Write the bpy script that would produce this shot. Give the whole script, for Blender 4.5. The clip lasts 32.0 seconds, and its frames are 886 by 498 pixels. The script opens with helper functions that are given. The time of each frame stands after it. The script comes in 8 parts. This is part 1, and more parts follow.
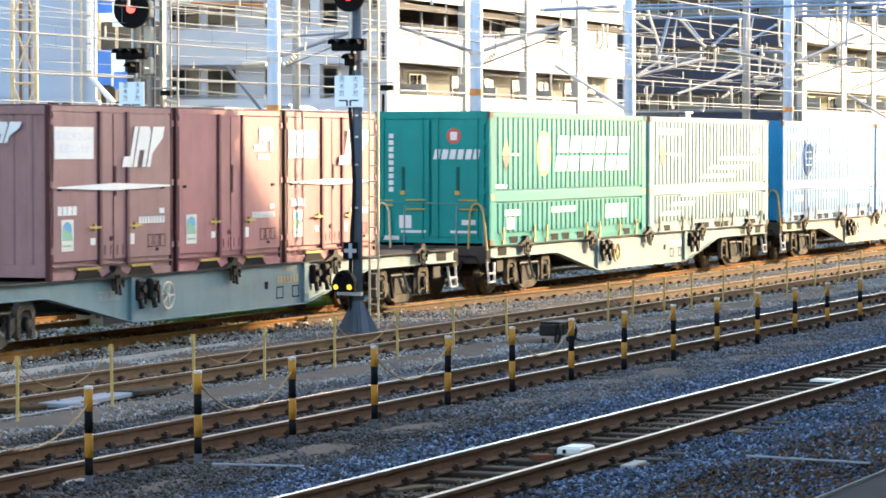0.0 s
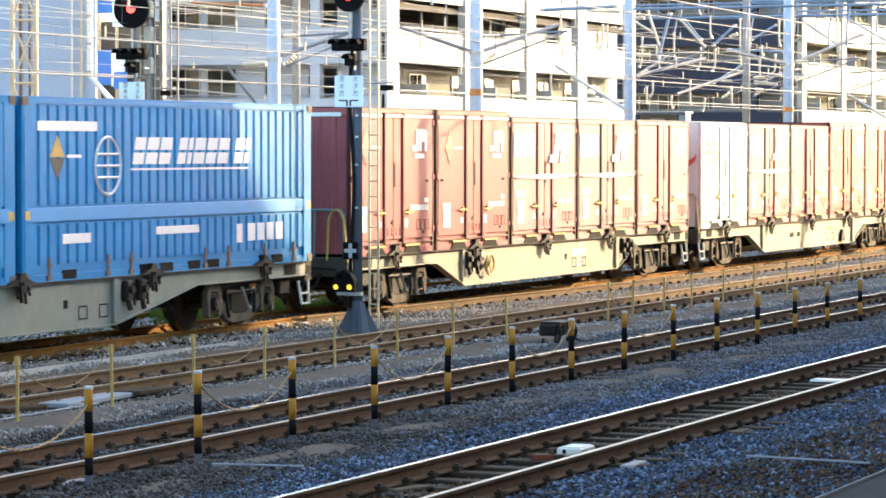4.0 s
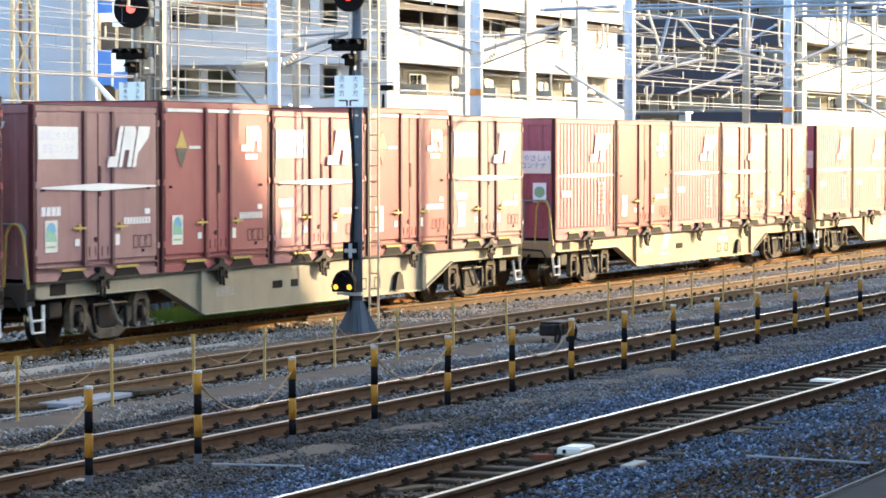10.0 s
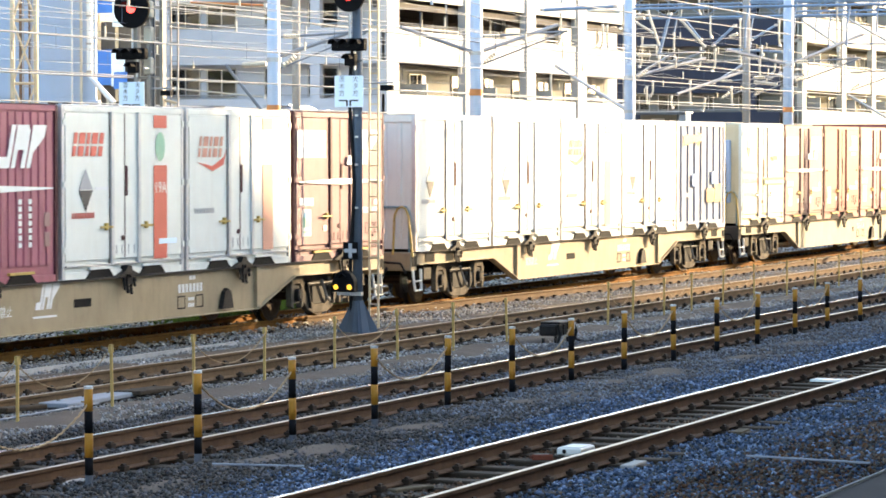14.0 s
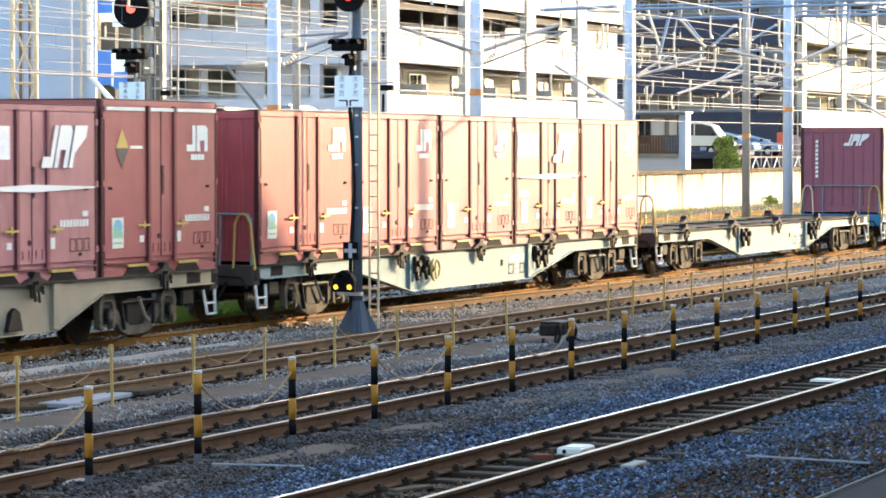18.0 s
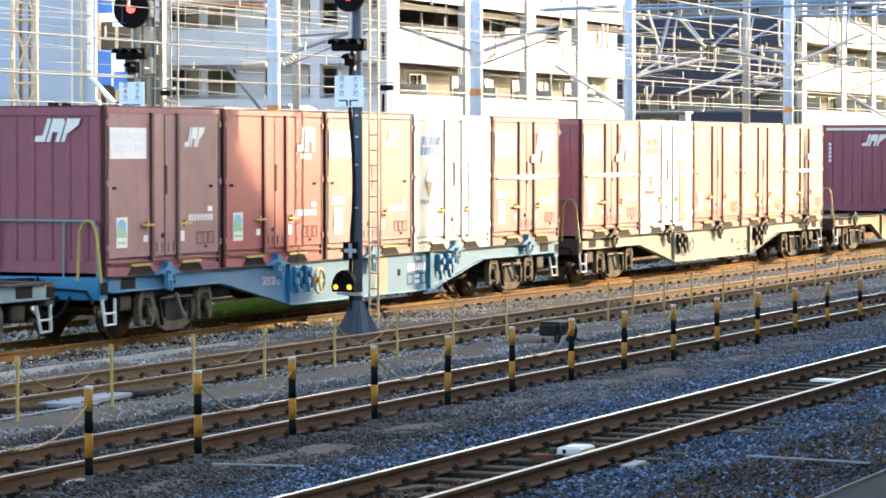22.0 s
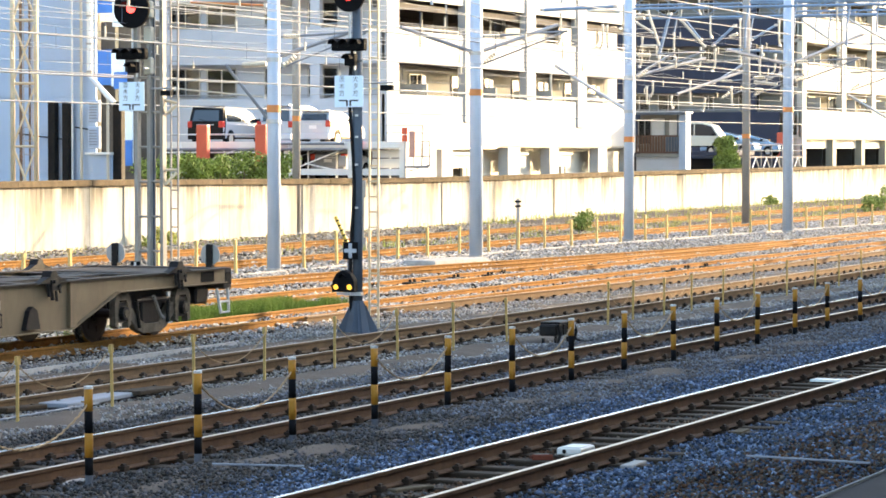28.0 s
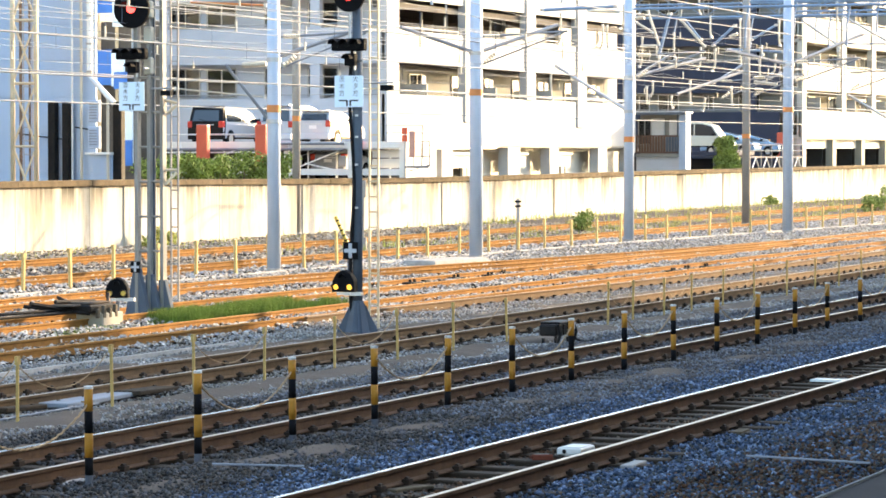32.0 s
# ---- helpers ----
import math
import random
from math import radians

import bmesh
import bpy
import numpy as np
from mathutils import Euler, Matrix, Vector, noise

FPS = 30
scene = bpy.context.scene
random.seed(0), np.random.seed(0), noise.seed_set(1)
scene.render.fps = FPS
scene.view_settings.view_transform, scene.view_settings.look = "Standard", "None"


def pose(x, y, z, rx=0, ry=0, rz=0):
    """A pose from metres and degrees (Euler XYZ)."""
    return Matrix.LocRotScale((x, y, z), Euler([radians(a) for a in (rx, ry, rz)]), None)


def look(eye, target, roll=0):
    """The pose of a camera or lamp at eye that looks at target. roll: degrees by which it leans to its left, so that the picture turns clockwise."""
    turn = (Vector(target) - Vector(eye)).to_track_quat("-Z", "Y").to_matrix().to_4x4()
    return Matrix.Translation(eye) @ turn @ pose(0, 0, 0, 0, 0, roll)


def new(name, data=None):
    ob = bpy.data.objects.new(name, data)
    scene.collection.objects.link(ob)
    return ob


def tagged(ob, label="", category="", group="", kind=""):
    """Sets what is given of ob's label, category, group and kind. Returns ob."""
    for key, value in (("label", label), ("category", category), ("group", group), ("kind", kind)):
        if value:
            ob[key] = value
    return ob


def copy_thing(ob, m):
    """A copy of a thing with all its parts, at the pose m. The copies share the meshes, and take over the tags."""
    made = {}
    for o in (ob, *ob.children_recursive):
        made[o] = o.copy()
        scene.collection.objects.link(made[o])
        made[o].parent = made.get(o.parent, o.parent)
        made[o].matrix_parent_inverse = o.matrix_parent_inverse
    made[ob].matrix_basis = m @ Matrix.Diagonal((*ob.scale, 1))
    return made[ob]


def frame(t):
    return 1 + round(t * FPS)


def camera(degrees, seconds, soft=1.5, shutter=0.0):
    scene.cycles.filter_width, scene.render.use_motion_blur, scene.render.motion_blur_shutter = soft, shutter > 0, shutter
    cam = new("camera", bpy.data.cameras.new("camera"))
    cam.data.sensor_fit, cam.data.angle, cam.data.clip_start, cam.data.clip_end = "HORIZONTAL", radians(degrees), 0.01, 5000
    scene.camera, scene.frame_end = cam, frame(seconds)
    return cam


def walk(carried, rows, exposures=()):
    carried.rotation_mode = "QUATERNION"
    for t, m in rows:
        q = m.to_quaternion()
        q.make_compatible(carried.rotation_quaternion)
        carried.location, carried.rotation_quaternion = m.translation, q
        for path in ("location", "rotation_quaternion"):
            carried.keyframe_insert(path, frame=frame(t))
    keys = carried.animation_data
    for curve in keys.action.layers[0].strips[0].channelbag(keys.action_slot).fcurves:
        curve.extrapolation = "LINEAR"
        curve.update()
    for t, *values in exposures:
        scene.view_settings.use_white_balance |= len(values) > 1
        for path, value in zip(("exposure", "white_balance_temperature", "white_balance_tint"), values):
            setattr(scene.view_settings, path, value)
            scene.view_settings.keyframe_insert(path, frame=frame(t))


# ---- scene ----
# ---------------------------------------------------------------- camera
cam = camera(16.99, 32.0, soft=1.67, shutter=0.12)
EYE = Vector((0.0, 0.0, 2.858))
YAW, TILT = radians(22.527), radians(1.914)
AIM = EYE + 60 * Vector((math.cos(YAW) * math.cos(TILT), math.sin(YAW) * math.cos(TILT), -math.sin(TILT)))
walk(cam, [(0.0, look(EYE, AIM)), (32.0, look(EYE, AIM))], exposures=[(0.0, 2.46), (32.0, 2.46)])

# ---------------------------------------------------------------- light
SUN_AZ, SUN_EL = radians(-30.5), radians(15.0)
world = bpy.data.worlds.new("sky")
scene.world = world
world.use_nodes = True
wn = world.node_tree
sky = wn.nodes.new("ShaderNodeTexSky")
sky.sky_type, sky.sun_disc, sky.dust_density, sky.ozone_density = "NISHITA", False, 1.6, 0.9
sky.sun_elevation, sky.sun_rotation = SUN_EL, radians(90) - SUN_AZ
wn.links.new(sky.outputs[0], wn.nodes["Background"].inputs[0])
wn.nodes["Background"].inputs[1].default_value = 0.15
sun = new("sun", bpy.data.lights.new("sun", "SUN"))
sun.data.energy, sun.data.angle, sun.data.color = 2.5, radians(0.5), (1.0, 0.735, 0.43)
TO_SUN = Vector((math.cos(SUN_AZ) * math.cos(SUN_EL), math.sin(SUN_AZ) * math.cos(SUN_EL), math.sin(SUN_EL)))
sun.matrix_world = look(TO_SUN * 200, (0, 0, 0))


# ---------------------------------------------------------------- materials
def node_mat(name):
    m = bpy.data.materials.new(name)
    m.use_nodes = True
    return m, m.node_tree, m.node_tree.nodes["Principled BSDF"]


def mat(name, col, rough=0.6, metal=0.0, var=0.15, scale=2.5, grain=45.0, bump=0.08, dirt=None, amount=0.5, streak=1.0,
        offset=0.0, island=0.0, wet=0.0, spec=0.5, lo=0.48, hi=0.72):
    """A painted, stony or metal surface: colour varied at two scales, dirt in patches or streaks, fine relief."""
    m, t, b = node_mat(name)
    N, L = t.nodes.new, t.links.new
    tc = N("ShaderNodeTexCoord")
    mp = N("ShaderNodeMapping")
    mp.inputs["Location"].default_value = (offset, offset * 1.7, offset * 0.6)
    L(tc.outputs["Object"], mp.inputs[0])
    n1 = N("ShaderNodeTexNoise")
    n1.inputs["Scale"].default_value, n1.inputs["Detail"].default_value = scale, 5
    n2 = N("ShaderNodeTexNoise")
    n2.inputs["Scale"].default_value, n2.inputs["Detail"].default_value = grain, 4
    L(mp.outputs[0], n1.inputs["Vector"])
    L(mp.outputs[0], n2.inputs["Vector"])
    add = N("ShaderNodeMath")
    add.operation = "ADD"
    half = N("ShaderNodeMath")
    half.operation = "MULTIPLY"
    half.inputs[1].default_value = 0.5
    L(n2.outputs[0], half.inputs[0])
    L(n1.outputs[0], add.inputs[0])
    L(half.outputs[0], add.inputs[1])
    mr = N("ShaderNodeMapRange")
    mr.inputs["From Min"].default_value, mr.inputs["From Max"].default_value = 0.45, 1.05
    mr.inputs["To Min"].default_value, mr.inputs["To Max"].default_value = 1 - var, 1 + var
    L(add.outputs[0], mr.inputs["Value"])
    factor = mr.outputs[0]
    if island:
        g = N("ShaderNodeNewGeometry")
        ir = N("ShaderNodeMapRange")
        ir.inputs["To Min"].default_value, ir.inputs["To Max"].default_value = 1 - island, 1 + island
        L(g.outputs["Random Per Island"], ir.inputs["Value"])
        mu = N("ShaderNodeMath")
        mu.operation = "MULTIPLY"
        L(ir.outputs[0], mu.inputs[0])
        L(factor, mu.inputs[1])
        factor = mu.outputs[0]
    vm = N("ShaderNodeVectorMath")
    vm.operation = "SCALE"
    vm.inputs[0].default_value = col[:3]
    L(factor, vm.inputs["Scale"])
    out = vm.outputs[0]
    rough_in = b.inputs["Roughness"]
    rough_in.default_value = rough
    if dirt:
        mp2 = N("ShaderNodeMapping")
        mp2.inputs["Location"].default_value = (offset * 3, offset, offset)
        mp2.inputs["Scale"].default_value = (1, 1, 1 / streak)
        L(tc.outputs["Object"], mp2.inputs[0])
        n3 = N("ShaderNodeTexNoise")
        n3.inputs["Scale"].default_value, n3.inputs["Detail"].default_value, n3.inputs["Roughness"].default_value = scale * 2.2, 8, 0.68
        L(mp2.outputs[0], n3.inputs["Vector"])
        dr = N("ShaderNodeMapRange")
        dr.inputs["From Min"].default_value, dr.inputs["From Max"].default_value = lo, hi
        dr.inputs["To Max"].default_value = amount
        L(n3.outputs[0], dr.inputs["Value"])
        mx = N("ShaderNodeMix")
        mx.data_type = "RGBA"
        L(dr.outputs[0], mx.inputs[0])
        L(out, mx.inputs[6])
        mx.inputs[7].default_value = (*dirt, 1)
        out = mx.outputs[2]
    L(out, b.inputs["Base Color"])
    b.inputs["Metallic"].default_value = metal
    b.inputs["Specular IOR Level"].default_value = spec
    b.inputs["Coat Weight"].default_value = wet
    if bump:
        bp = N("ShaderNodeBump")
        bp.inputs["Strength"].default_value, bp.inputs["Distance"].default_value = bump, 0.02
        L(n2.outputs[0], bp.inputs["Height"])
        L(bp.outputs[0], b.inputs["Normal"])
    return m


def glow(name, col, strength):
    m, t, b = node_mat(name)
    b.inputs["Base Color"].default_value = (*col, 1)
    b.inputs["Emission Color"].default_value = (*col, 1)
    b.inputs["Emission Strength"].default_value = strength
    return m


def glass(name, tint):
    m, t, b = node_mat(name)
    b.inputs["Base Color"].default_value = (*tint, 1)
    b.inputs["Transmission Weight"].default_value = 1.0
    b.inputs["Roughness"].default_value = 0.03
    return m


RUSTY = (0.10, 0.045, 0.02)
M = dict(
    maroon=mat("maroon_paint", (0.335, 0.104, 0.118), 0.45, var=0.12, dirt=(0.12, 0.05, 0.045), amount=0.35, streak=6, bump=0.03, spec=0.38),
    maroon_b=mat("faded_maroon_paint", (0.335, 0.128, 0.140), 0.5, var=0.14, dirt=(0.13, 0.06, 0.05), amount=0.45, streak=6, offset=5, bump=0.03, spec=0.38),
    red=mat("red_brown_paint", (0.295, 0.072, 0.078), 0.42, var=0.1, dirt=(0.13, 0.05, 0.04), amount=0.3, streak=6, offset=9, bump=0.03, spec=0.3),
    brown=mat("brown_paint", (0.25, 0.130, 0.132), 0.5, var=0.14, dirt=(0.12, 0.055, 0.045), amount=0.4, streak=6, offset=13, bump=0.03, spec=0.38),
    purple=mat("purple_brown_paint", (0.21, 0.048, 0.084), 0.45, var=0.1, dirt=(0.09, 0.03, 0.04), amount=0.35, streak=5, offset=2, bump=0.03, spec=0.5),
    mauve=mat("mauve_brown_paint", (0.295, 0.084, 0.118), 0.5, var=0.14, dirt=(0.15, 0.05, 0.055), amount=0.5, streak=4, offset=21, bump=0.03, spec=0.38),
    trim=mat("dark_maroon_trim", (0.06, 0.018, 0.022), 0.5, var=0.2, bump=0.05, spec=0.12),
    white=mat("white_container_paint", (0.66, 0.675, 0.62), 0.5, var=0.06, dirt=(0.55, 0.51, 0.44), amount=0.35, streak=7, bump=0.02, spec=0.4),
    cream=mat("cream_container_paint", (0.66, 0.64, 0.52), 0.5, var=0.08, dirt=(0.5, 0.44, 0.32), amount=0.4, streak=7, bump=0.02, spec=0.4),
    tan_cream=mat("yellowed_cream_paint", (0.60, 0.52, 0.34), 0.5, var=0.1, dirt=(0.42, 0.33, 0.2), amount=0.5, streak=7, bump=0.02, spec=0.4),
    pale_blue=mat("pale_grey_blue_paint", (0.33, 0.36, 0.43), 0.5, var=0.1, dirt=(0.28, 0.24, 0.2), amount=0.5, streak=7, bump=0.02, spec=0.22),
    green=mat("teal_green_paint", (0.0, 0.235, 0.215), 0.4, var=0.1, dirt=(0.01, 0.12, 0.10), amount=0.35, streak=6, bump=0.02, spec=0.2),
    khaki=mat("grey_olive_paint", (0.11, 0.245, 0.285), 0.45, var=0.08, dirt=(0.17, 0.22, 0.19), amount=0.4, streak=6, bump=0.02, spec=0.35),
    green_dark=mat("shaded_teal_paint", (0.0, 0.085, 0.08), 0.5, var=0.1, bump=0.02, spec=0.2),
    blue=mat("bright_blue_paint", (0.002, 0.198, 0.44), 0.38, var=0.09, dirt=(0.02, 0.09, 0.27), amount=0.35, streak=6, bump=0.02, spec=0.32),
    blue_light=mat("light_blue_paint", (0.035, 0.26, 0.54), 0.4, var=0.07, bump=0.02, spec=0.5),
    green_light=mat("light_teal_paint", (0.008, 0.26, 0.23), 0.4, var=0.07, bump=0.02, spec=0.22),
    khaki_light=mat("light_olive_paint", (0.23, 0.34, 0.35), 0.45, var=0.07, bump=0.02, spec=0.22),
    mark=mat("white_lettering_paint", (0.66, 0.66, 0.65), 0.5, var=0.06, bump=0, dirt=(0.55, 0.5, 0.48), amount=0.3),
    mark_grey=mat("grey_lettering_paint", (0.30, 0.31, 0.33), 0.5, var=0.08, bump=0),
    mark_red=mat("red_lettering_paint", (0.52, 0.08, 0.05), 0.5, var=0.08, bump=0),
    mark_blue=mat("blue_lettering_paint", (0.04, 0.19, 0.46), 0.5, var=0.06, bump=0),
    mark_green=mat("green_lettering_paint", (0.20, 0.40, 0.27), 0.5, var=0.15, bump=0),
    mark_orange=mat("orange_lettering_paint", (0.62, 0.30, 0.08), 0.5, var=0.1, bump=0),
    yellow=mat("yellow_paint", (0.46, 0.31, 0.065), 0.5, var=0.2, dirt=(0.22, 0.15, 0.06), amount=0.6, bump=0.05),
    post_yellow=mat("worn_yellow_post_paint", (0.37, 0.165, 0.02), 0.6, var=0.2, dirt=(0.3, 0.17, 0.06), amount=0.6, bump=0.06, scale=6, spec=0.12),
    stake=mat("faded_yellow_stake_paint", (0.42, 0.29, 0.10), 0.7, var=0.18, dirt=(0.25, 0.16, 0.07), amount=0.6, bump=0.06, scale=7, spec=0.12),
    stick_yellow=mat("clean_yellow_paint", (0.62, 0.42, 0.06), 0.5, var=0.12, bump=0.03),
    # lighter copy of the stake paint: sunlight on the far stakes, as colour
    stake_sunlit=mat("sunlit_stake_paint", (0.60, 0.44, 0.18), 0.7, var=0.15, dirt=(0.35, 0.25, 0.12), amount=0.5, bump=0.06, scale=7, spec=0.12),
    black=mat("black_paint", (0.006, 0.006, 0.007), 0.7, var=0.3, bump=0.05, spec=0.06),
    rubber=mat("black_rubber", (0.007, 0.007, 0.008), 0.7, var=0.3, bump=0.1, spec=0.15),
    soot=mat("oily_black_iron", (0.011, 0.0095, 0.009), 0.6, var=0.35, dirt=(0.038, 0.027, 0.02), amount=0.5, bump=0.15, spec=0.15),
    f_teal=mat("blue_grey_wagon_paint", (0.13, 0.22, 0.24), 0.5, var=0.12, dirt=(0.11, 0.095, 0.075), amount=0.4, streak=3, bump=0.04, spec=0.4),
    f_grey=mat("grey_wagon_paint", (0.24, 0.22, 0.16), 0.5, var=0.12, dirt=(0.19, 0.14, 0.085), amount=0.45, streak=3, offset=4, bump=0.04, spec=0.4),
    f_tan=mat("brown_grey_wagon_paint", (0.29, 0.225, 0.135), 0.5, var=0.12, dirt=(0.15, 0.1, 0.06), amount=0.45, streak=3, offset=7, bump=0.04, spec=0.4),
    f_brown=mat("dark_brown_wagon_paint", (0.15, 0.110, 0.064), 0.55, var=0.15, dirt=(0.08, 0.055, 0.035), amount=0.5, streak=3, offset=11, bump=0.05, spec=0.25),
    f_blue=mat("blue_wagon_paint", (0.016, 0.155, 0.28), 0.45, var=0.12, dirt=(0.06, 0.1, 0.16), amount=0.4, streak=3, offset=3, bump=0.04, spec=0.4),
    f_olive=mat("grey_olive_wagon_paint", (0.17, 0.19, 0.165), 0.5, var=0.12, dirt=(0.13, 0.105, 0.07), amount=0.45, streak=3, offset=6, bump=0.04, spec=0.4),
    f_pale=mat("pale_grey_wagon_paint", (0.255, 0.22, 0.16), 0.5, var=0.12, dirt=(0.2, 0.16, 0.1), amount=0.45, streak=3, offset=8, bump=0.04, spec=0.4),
    mark_tan=mat("worn_tan_lettering_paint", (0.34, 0.27, 0.16), 0.6, var=0.2, bump=0),
    mark_lilac=mat("bleached_blue_lettering", (0.50, 0.52, 0.66), 0.5, var=0.08, bump=0),
    mark_sky=mat("sky_blue_lettering", (0.12, 0.34, 0.52), 0.5, var=0.12, bump=0),
    mark_faded_red=mat("bleached_red_paint", (0.55, 0.26, 0.18), 0.5, var=0.12, bump=0),
    # post colours: body paints darkened to hold the shade seen on door posts
    post_maroon=mat("shaded_maroon_paint", (0.144, 0.032, 0.040), 0.5, var=0.15, bump=0.03, spec=0.3),
    post_maroon_b=mat("shaded_faded_maroon_paint", (0.151, 0.040, 0.049), 0.5, var=0.15, bump=0.03, spec=0.3),
    post_red=mat("shaded_red_brown_paint", (0.137, 0.022, 0.026), 0.5, var=0.15, bump=0.03, spec=0.3),
    post_brown=mat("shaded_brown_paint", (0.108, 0.045, 0.049), 0.5, var=0.15, bump=0.03, spec=0.3),
    post_purple=mat("shaded_purple_paint", (0.086, 0.019, 0.035), 0.5, var=0.15, bump=0.03, spec=0.3),
    trim_rust=mat("worn_rusty_fitting", (0.16, 0.12, 0.09), 0.7, var=0.3, bump=0.1, dirt=(0.09, 0.05, 0.03), amount=0.6, spec=0.15),
    step=mat("chipped_white_step_paint", (0.62, 0.61, 0.57), 0.6, var=0.15, bump=0.05, dirt=(0.25, 0.2, 0.15), amount=0.5),
    damper=mat("pale_dusty_damper", (0.22, 0.20, 0.17), 0.7, var=0.25, bump=0.1, dirt=(0.12, 0.09, 0.06), amount=0.6, spec=0.15),
    wheel=mat("brown_wheel_steel", (0.04, 0.026, 0.019), 0.5, metal=0.5, var=0.25, bump=0.1, spec=0.12),
    pedestal=mat("pale_dusty_bogie_casting", (0.105, 0.086, 0.062), 0.8, var=0.35, dirt=(0.04, 0.028, 0.018), amount=0.8, bump=0.2, scale=5, spec=0.12),
    beam=mat("blue_grey_beam_paint", (0.20, 0.28, 0.40), 0.6, var=0.12, bump=0.04),
    drop=mat("cream_hanger_rod", (0.53, 0.48, 0.38), 0.5, var=0.12, bump=0.03),
    sign_post=mat("weathered_pale_post_paint", (0.25, 0.235, 0.21), 0.6, var=0.2, bump=0.06, dirt=(0.15, 0.13, 0.1), amount=0.6, streak=6),
    tread=mat("bright_tread_steel", (0.45, 0.43, 0.40), 0.25, metal=1, var=0.1, bump=0),
    rail=mat("rusty_rail_steel", (0.26, 0.128, 0.034), 0.85, spec=0.1, var=0.25, dirt=(0.10, 0.05, 0.028), amount=0.6, bump=0.15, scale=4),
    rail_tan=mat("brown_grey_rail_steel", (0.135, 0.085, 0.045), 0.8, var=0.25, dirt=(0.07, 0.045, 0.03), amount=0.6, bump=0.15, scale=4, spec=0.12),
    railtop_tan=mat("tan_rail_head", (0.26, 0.19, 0.12), 0.5, metal=0.3, var=0.15, bump=0.03, scale=8),
    rail_dark=mat("dark_rail_steel", (0.082, 0.045, 0.025), 0.75, var=0.25, dirt=(0.036, 0.022, 0.015), amount=0.6, bump=0.15, scale=4, spec=0.12),
    railtop=mat("polished_rail_head", (0.50, 0.49, 0.48), 0.26, metal=1, var=0.08, bump=0.01, scale=8),
    railtop_dull=mat("brown_rail_head", (0.33, 0.23, 0.15), 0.38, metal=0.6, var=0.15, bump=0.03, scale=8),
    railtop_rust=mat("orange_rail_head", (0.36, 0.185, 0.04), 0.7, spec=0.15, var=0.2, bump=0.03, scale=8),
    arm=mat("grey_steel_arm", (0.25, 0.26, 0.28), 0.6, metal=0.1, var=0.15, bump=0.04),
    pillar=mat("beige_garage_pillar", (0.36, 0.33, 0.26), 0.85, var=0.1, bump=0.1, scale=1),
    sleeper=mat("weathered_sleeper", (0.040, 0.029, 0.019), 0.85, var=0.25, dirt=(0.065, 0.042, 0.026), amount=0.6, bump=0.2, scale=5, spec=0.12),
    clip=mat("rail_clip_iron", (0.04, 0.027, 0.019), 0.7, var=0.3, bump=0.1, spec=0.12),
    earth=mat("ballast_bed", (0.05, 0.045, 0.04), 0.95, var=0.35, scale=1.2, grain=22, bump=0.9, dirt=(0.085, 0.072, 0.06), amount=0.7, spec=0.12),
    coping=mat("dark_weathered_coping", (0.115, 0.088, 0.055), 0.95, var=0.4, scale=1.5, grain=20, bump=0.3, dirt=(0.045, 0.036, 0.025), amount=0.7, spec=0.12),
    dust=mat("fine_brown_dust", (0.105, 0.083, 0.064), 0.95, var=0.25, scale=1.5, grain=60, bump=0.3, dirt=(0.09, 0.078, 0.068), amount=0.6, spec=0.1),
    block=mat("plain_concrete", (0.38, 0.36, 0.33), 0.9, var=0.18, scale=3, bump=0.25, dirt=(0.2, 0.17, 0.13), amount=0.5, spec=0.12),
    pole=mat("grey_blue_steel_pole", (0.50, 0.57, 0.68), 0.55, var=0.08, scale=1.2, bump=0.04, dirt=(0.28, 0.28, 0.28), amount=0.3, streak=8),
    old_pole=mat("brown_old_pole", (0.33, 0.305, 0.275), 0.8, var=0.2, scale=1.5, bump=0.2, spec=0.12),
    band=mat("orange_reflective_band", (0.65, 0.23, 0.06), 0.5, var=0.1, bump=0.02),
    galv=mat("galvanised_steel", (0.50, 0.50, 0.50), 0.45, metal=0.6, var=0.12, scale=8, bump=0.05),
    wire=mat("weathered_wire", (0.085, 0.11, 0.15), 0.6, metal=0.1, var=0.1, bump=0),
    porcelain=mat("white_porcelain", (0.80, 0.79, 0.75), 0.25, var=0.05, bump=0, wet=0.4),
    mast=mat("dark_grey_mast_paint", (0.095, 0.115, 0.145), 0.85, var=0.15, bump=0.06, dirt=(0.1, 0.09, 0.08), amount=0.4, streak=6, spec=0.12),
    sign=mat("pale_blue_sign_enamel", (0.68, 0.80, 0.92), 0.4, var=0.04, bump=0),
    sign_ink=mat("black_sign_ink", (0.02, 0.022, 0.028), 0.5, var=0.1, bump=0),
    lattice=mat("sun_faded_lattice_paint", (0.62, 0.49, 0.31), 0.6, var=0.15, bump=0.06),
    plaster=mat("white_building_tile", (0.47, 0.46, 0.445), 0.75, var=0.04, scale=0.5, grain=8, bump=0.05, dirt=(0.62, 0.58, 0.5), amount=0.3, streak=6),
    plaster_b=mat("cream_building_tile", (0.47, 0.44, 0.37), 0.75, var=0.04, scale=0.5, grain=8, bump=0.05, dirt=(0.55, 0.48, 0.38), amount=0.3, streak=6),
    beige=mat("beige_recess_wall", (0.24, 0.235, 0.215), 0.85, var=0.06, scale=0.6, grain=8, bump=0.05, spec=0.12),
    grey_tile=mat("grey_building_tile", (0.50, 0.505, 0.53), 0.75, var=0.04, scale=0.5, grain=8, bump=0.05),
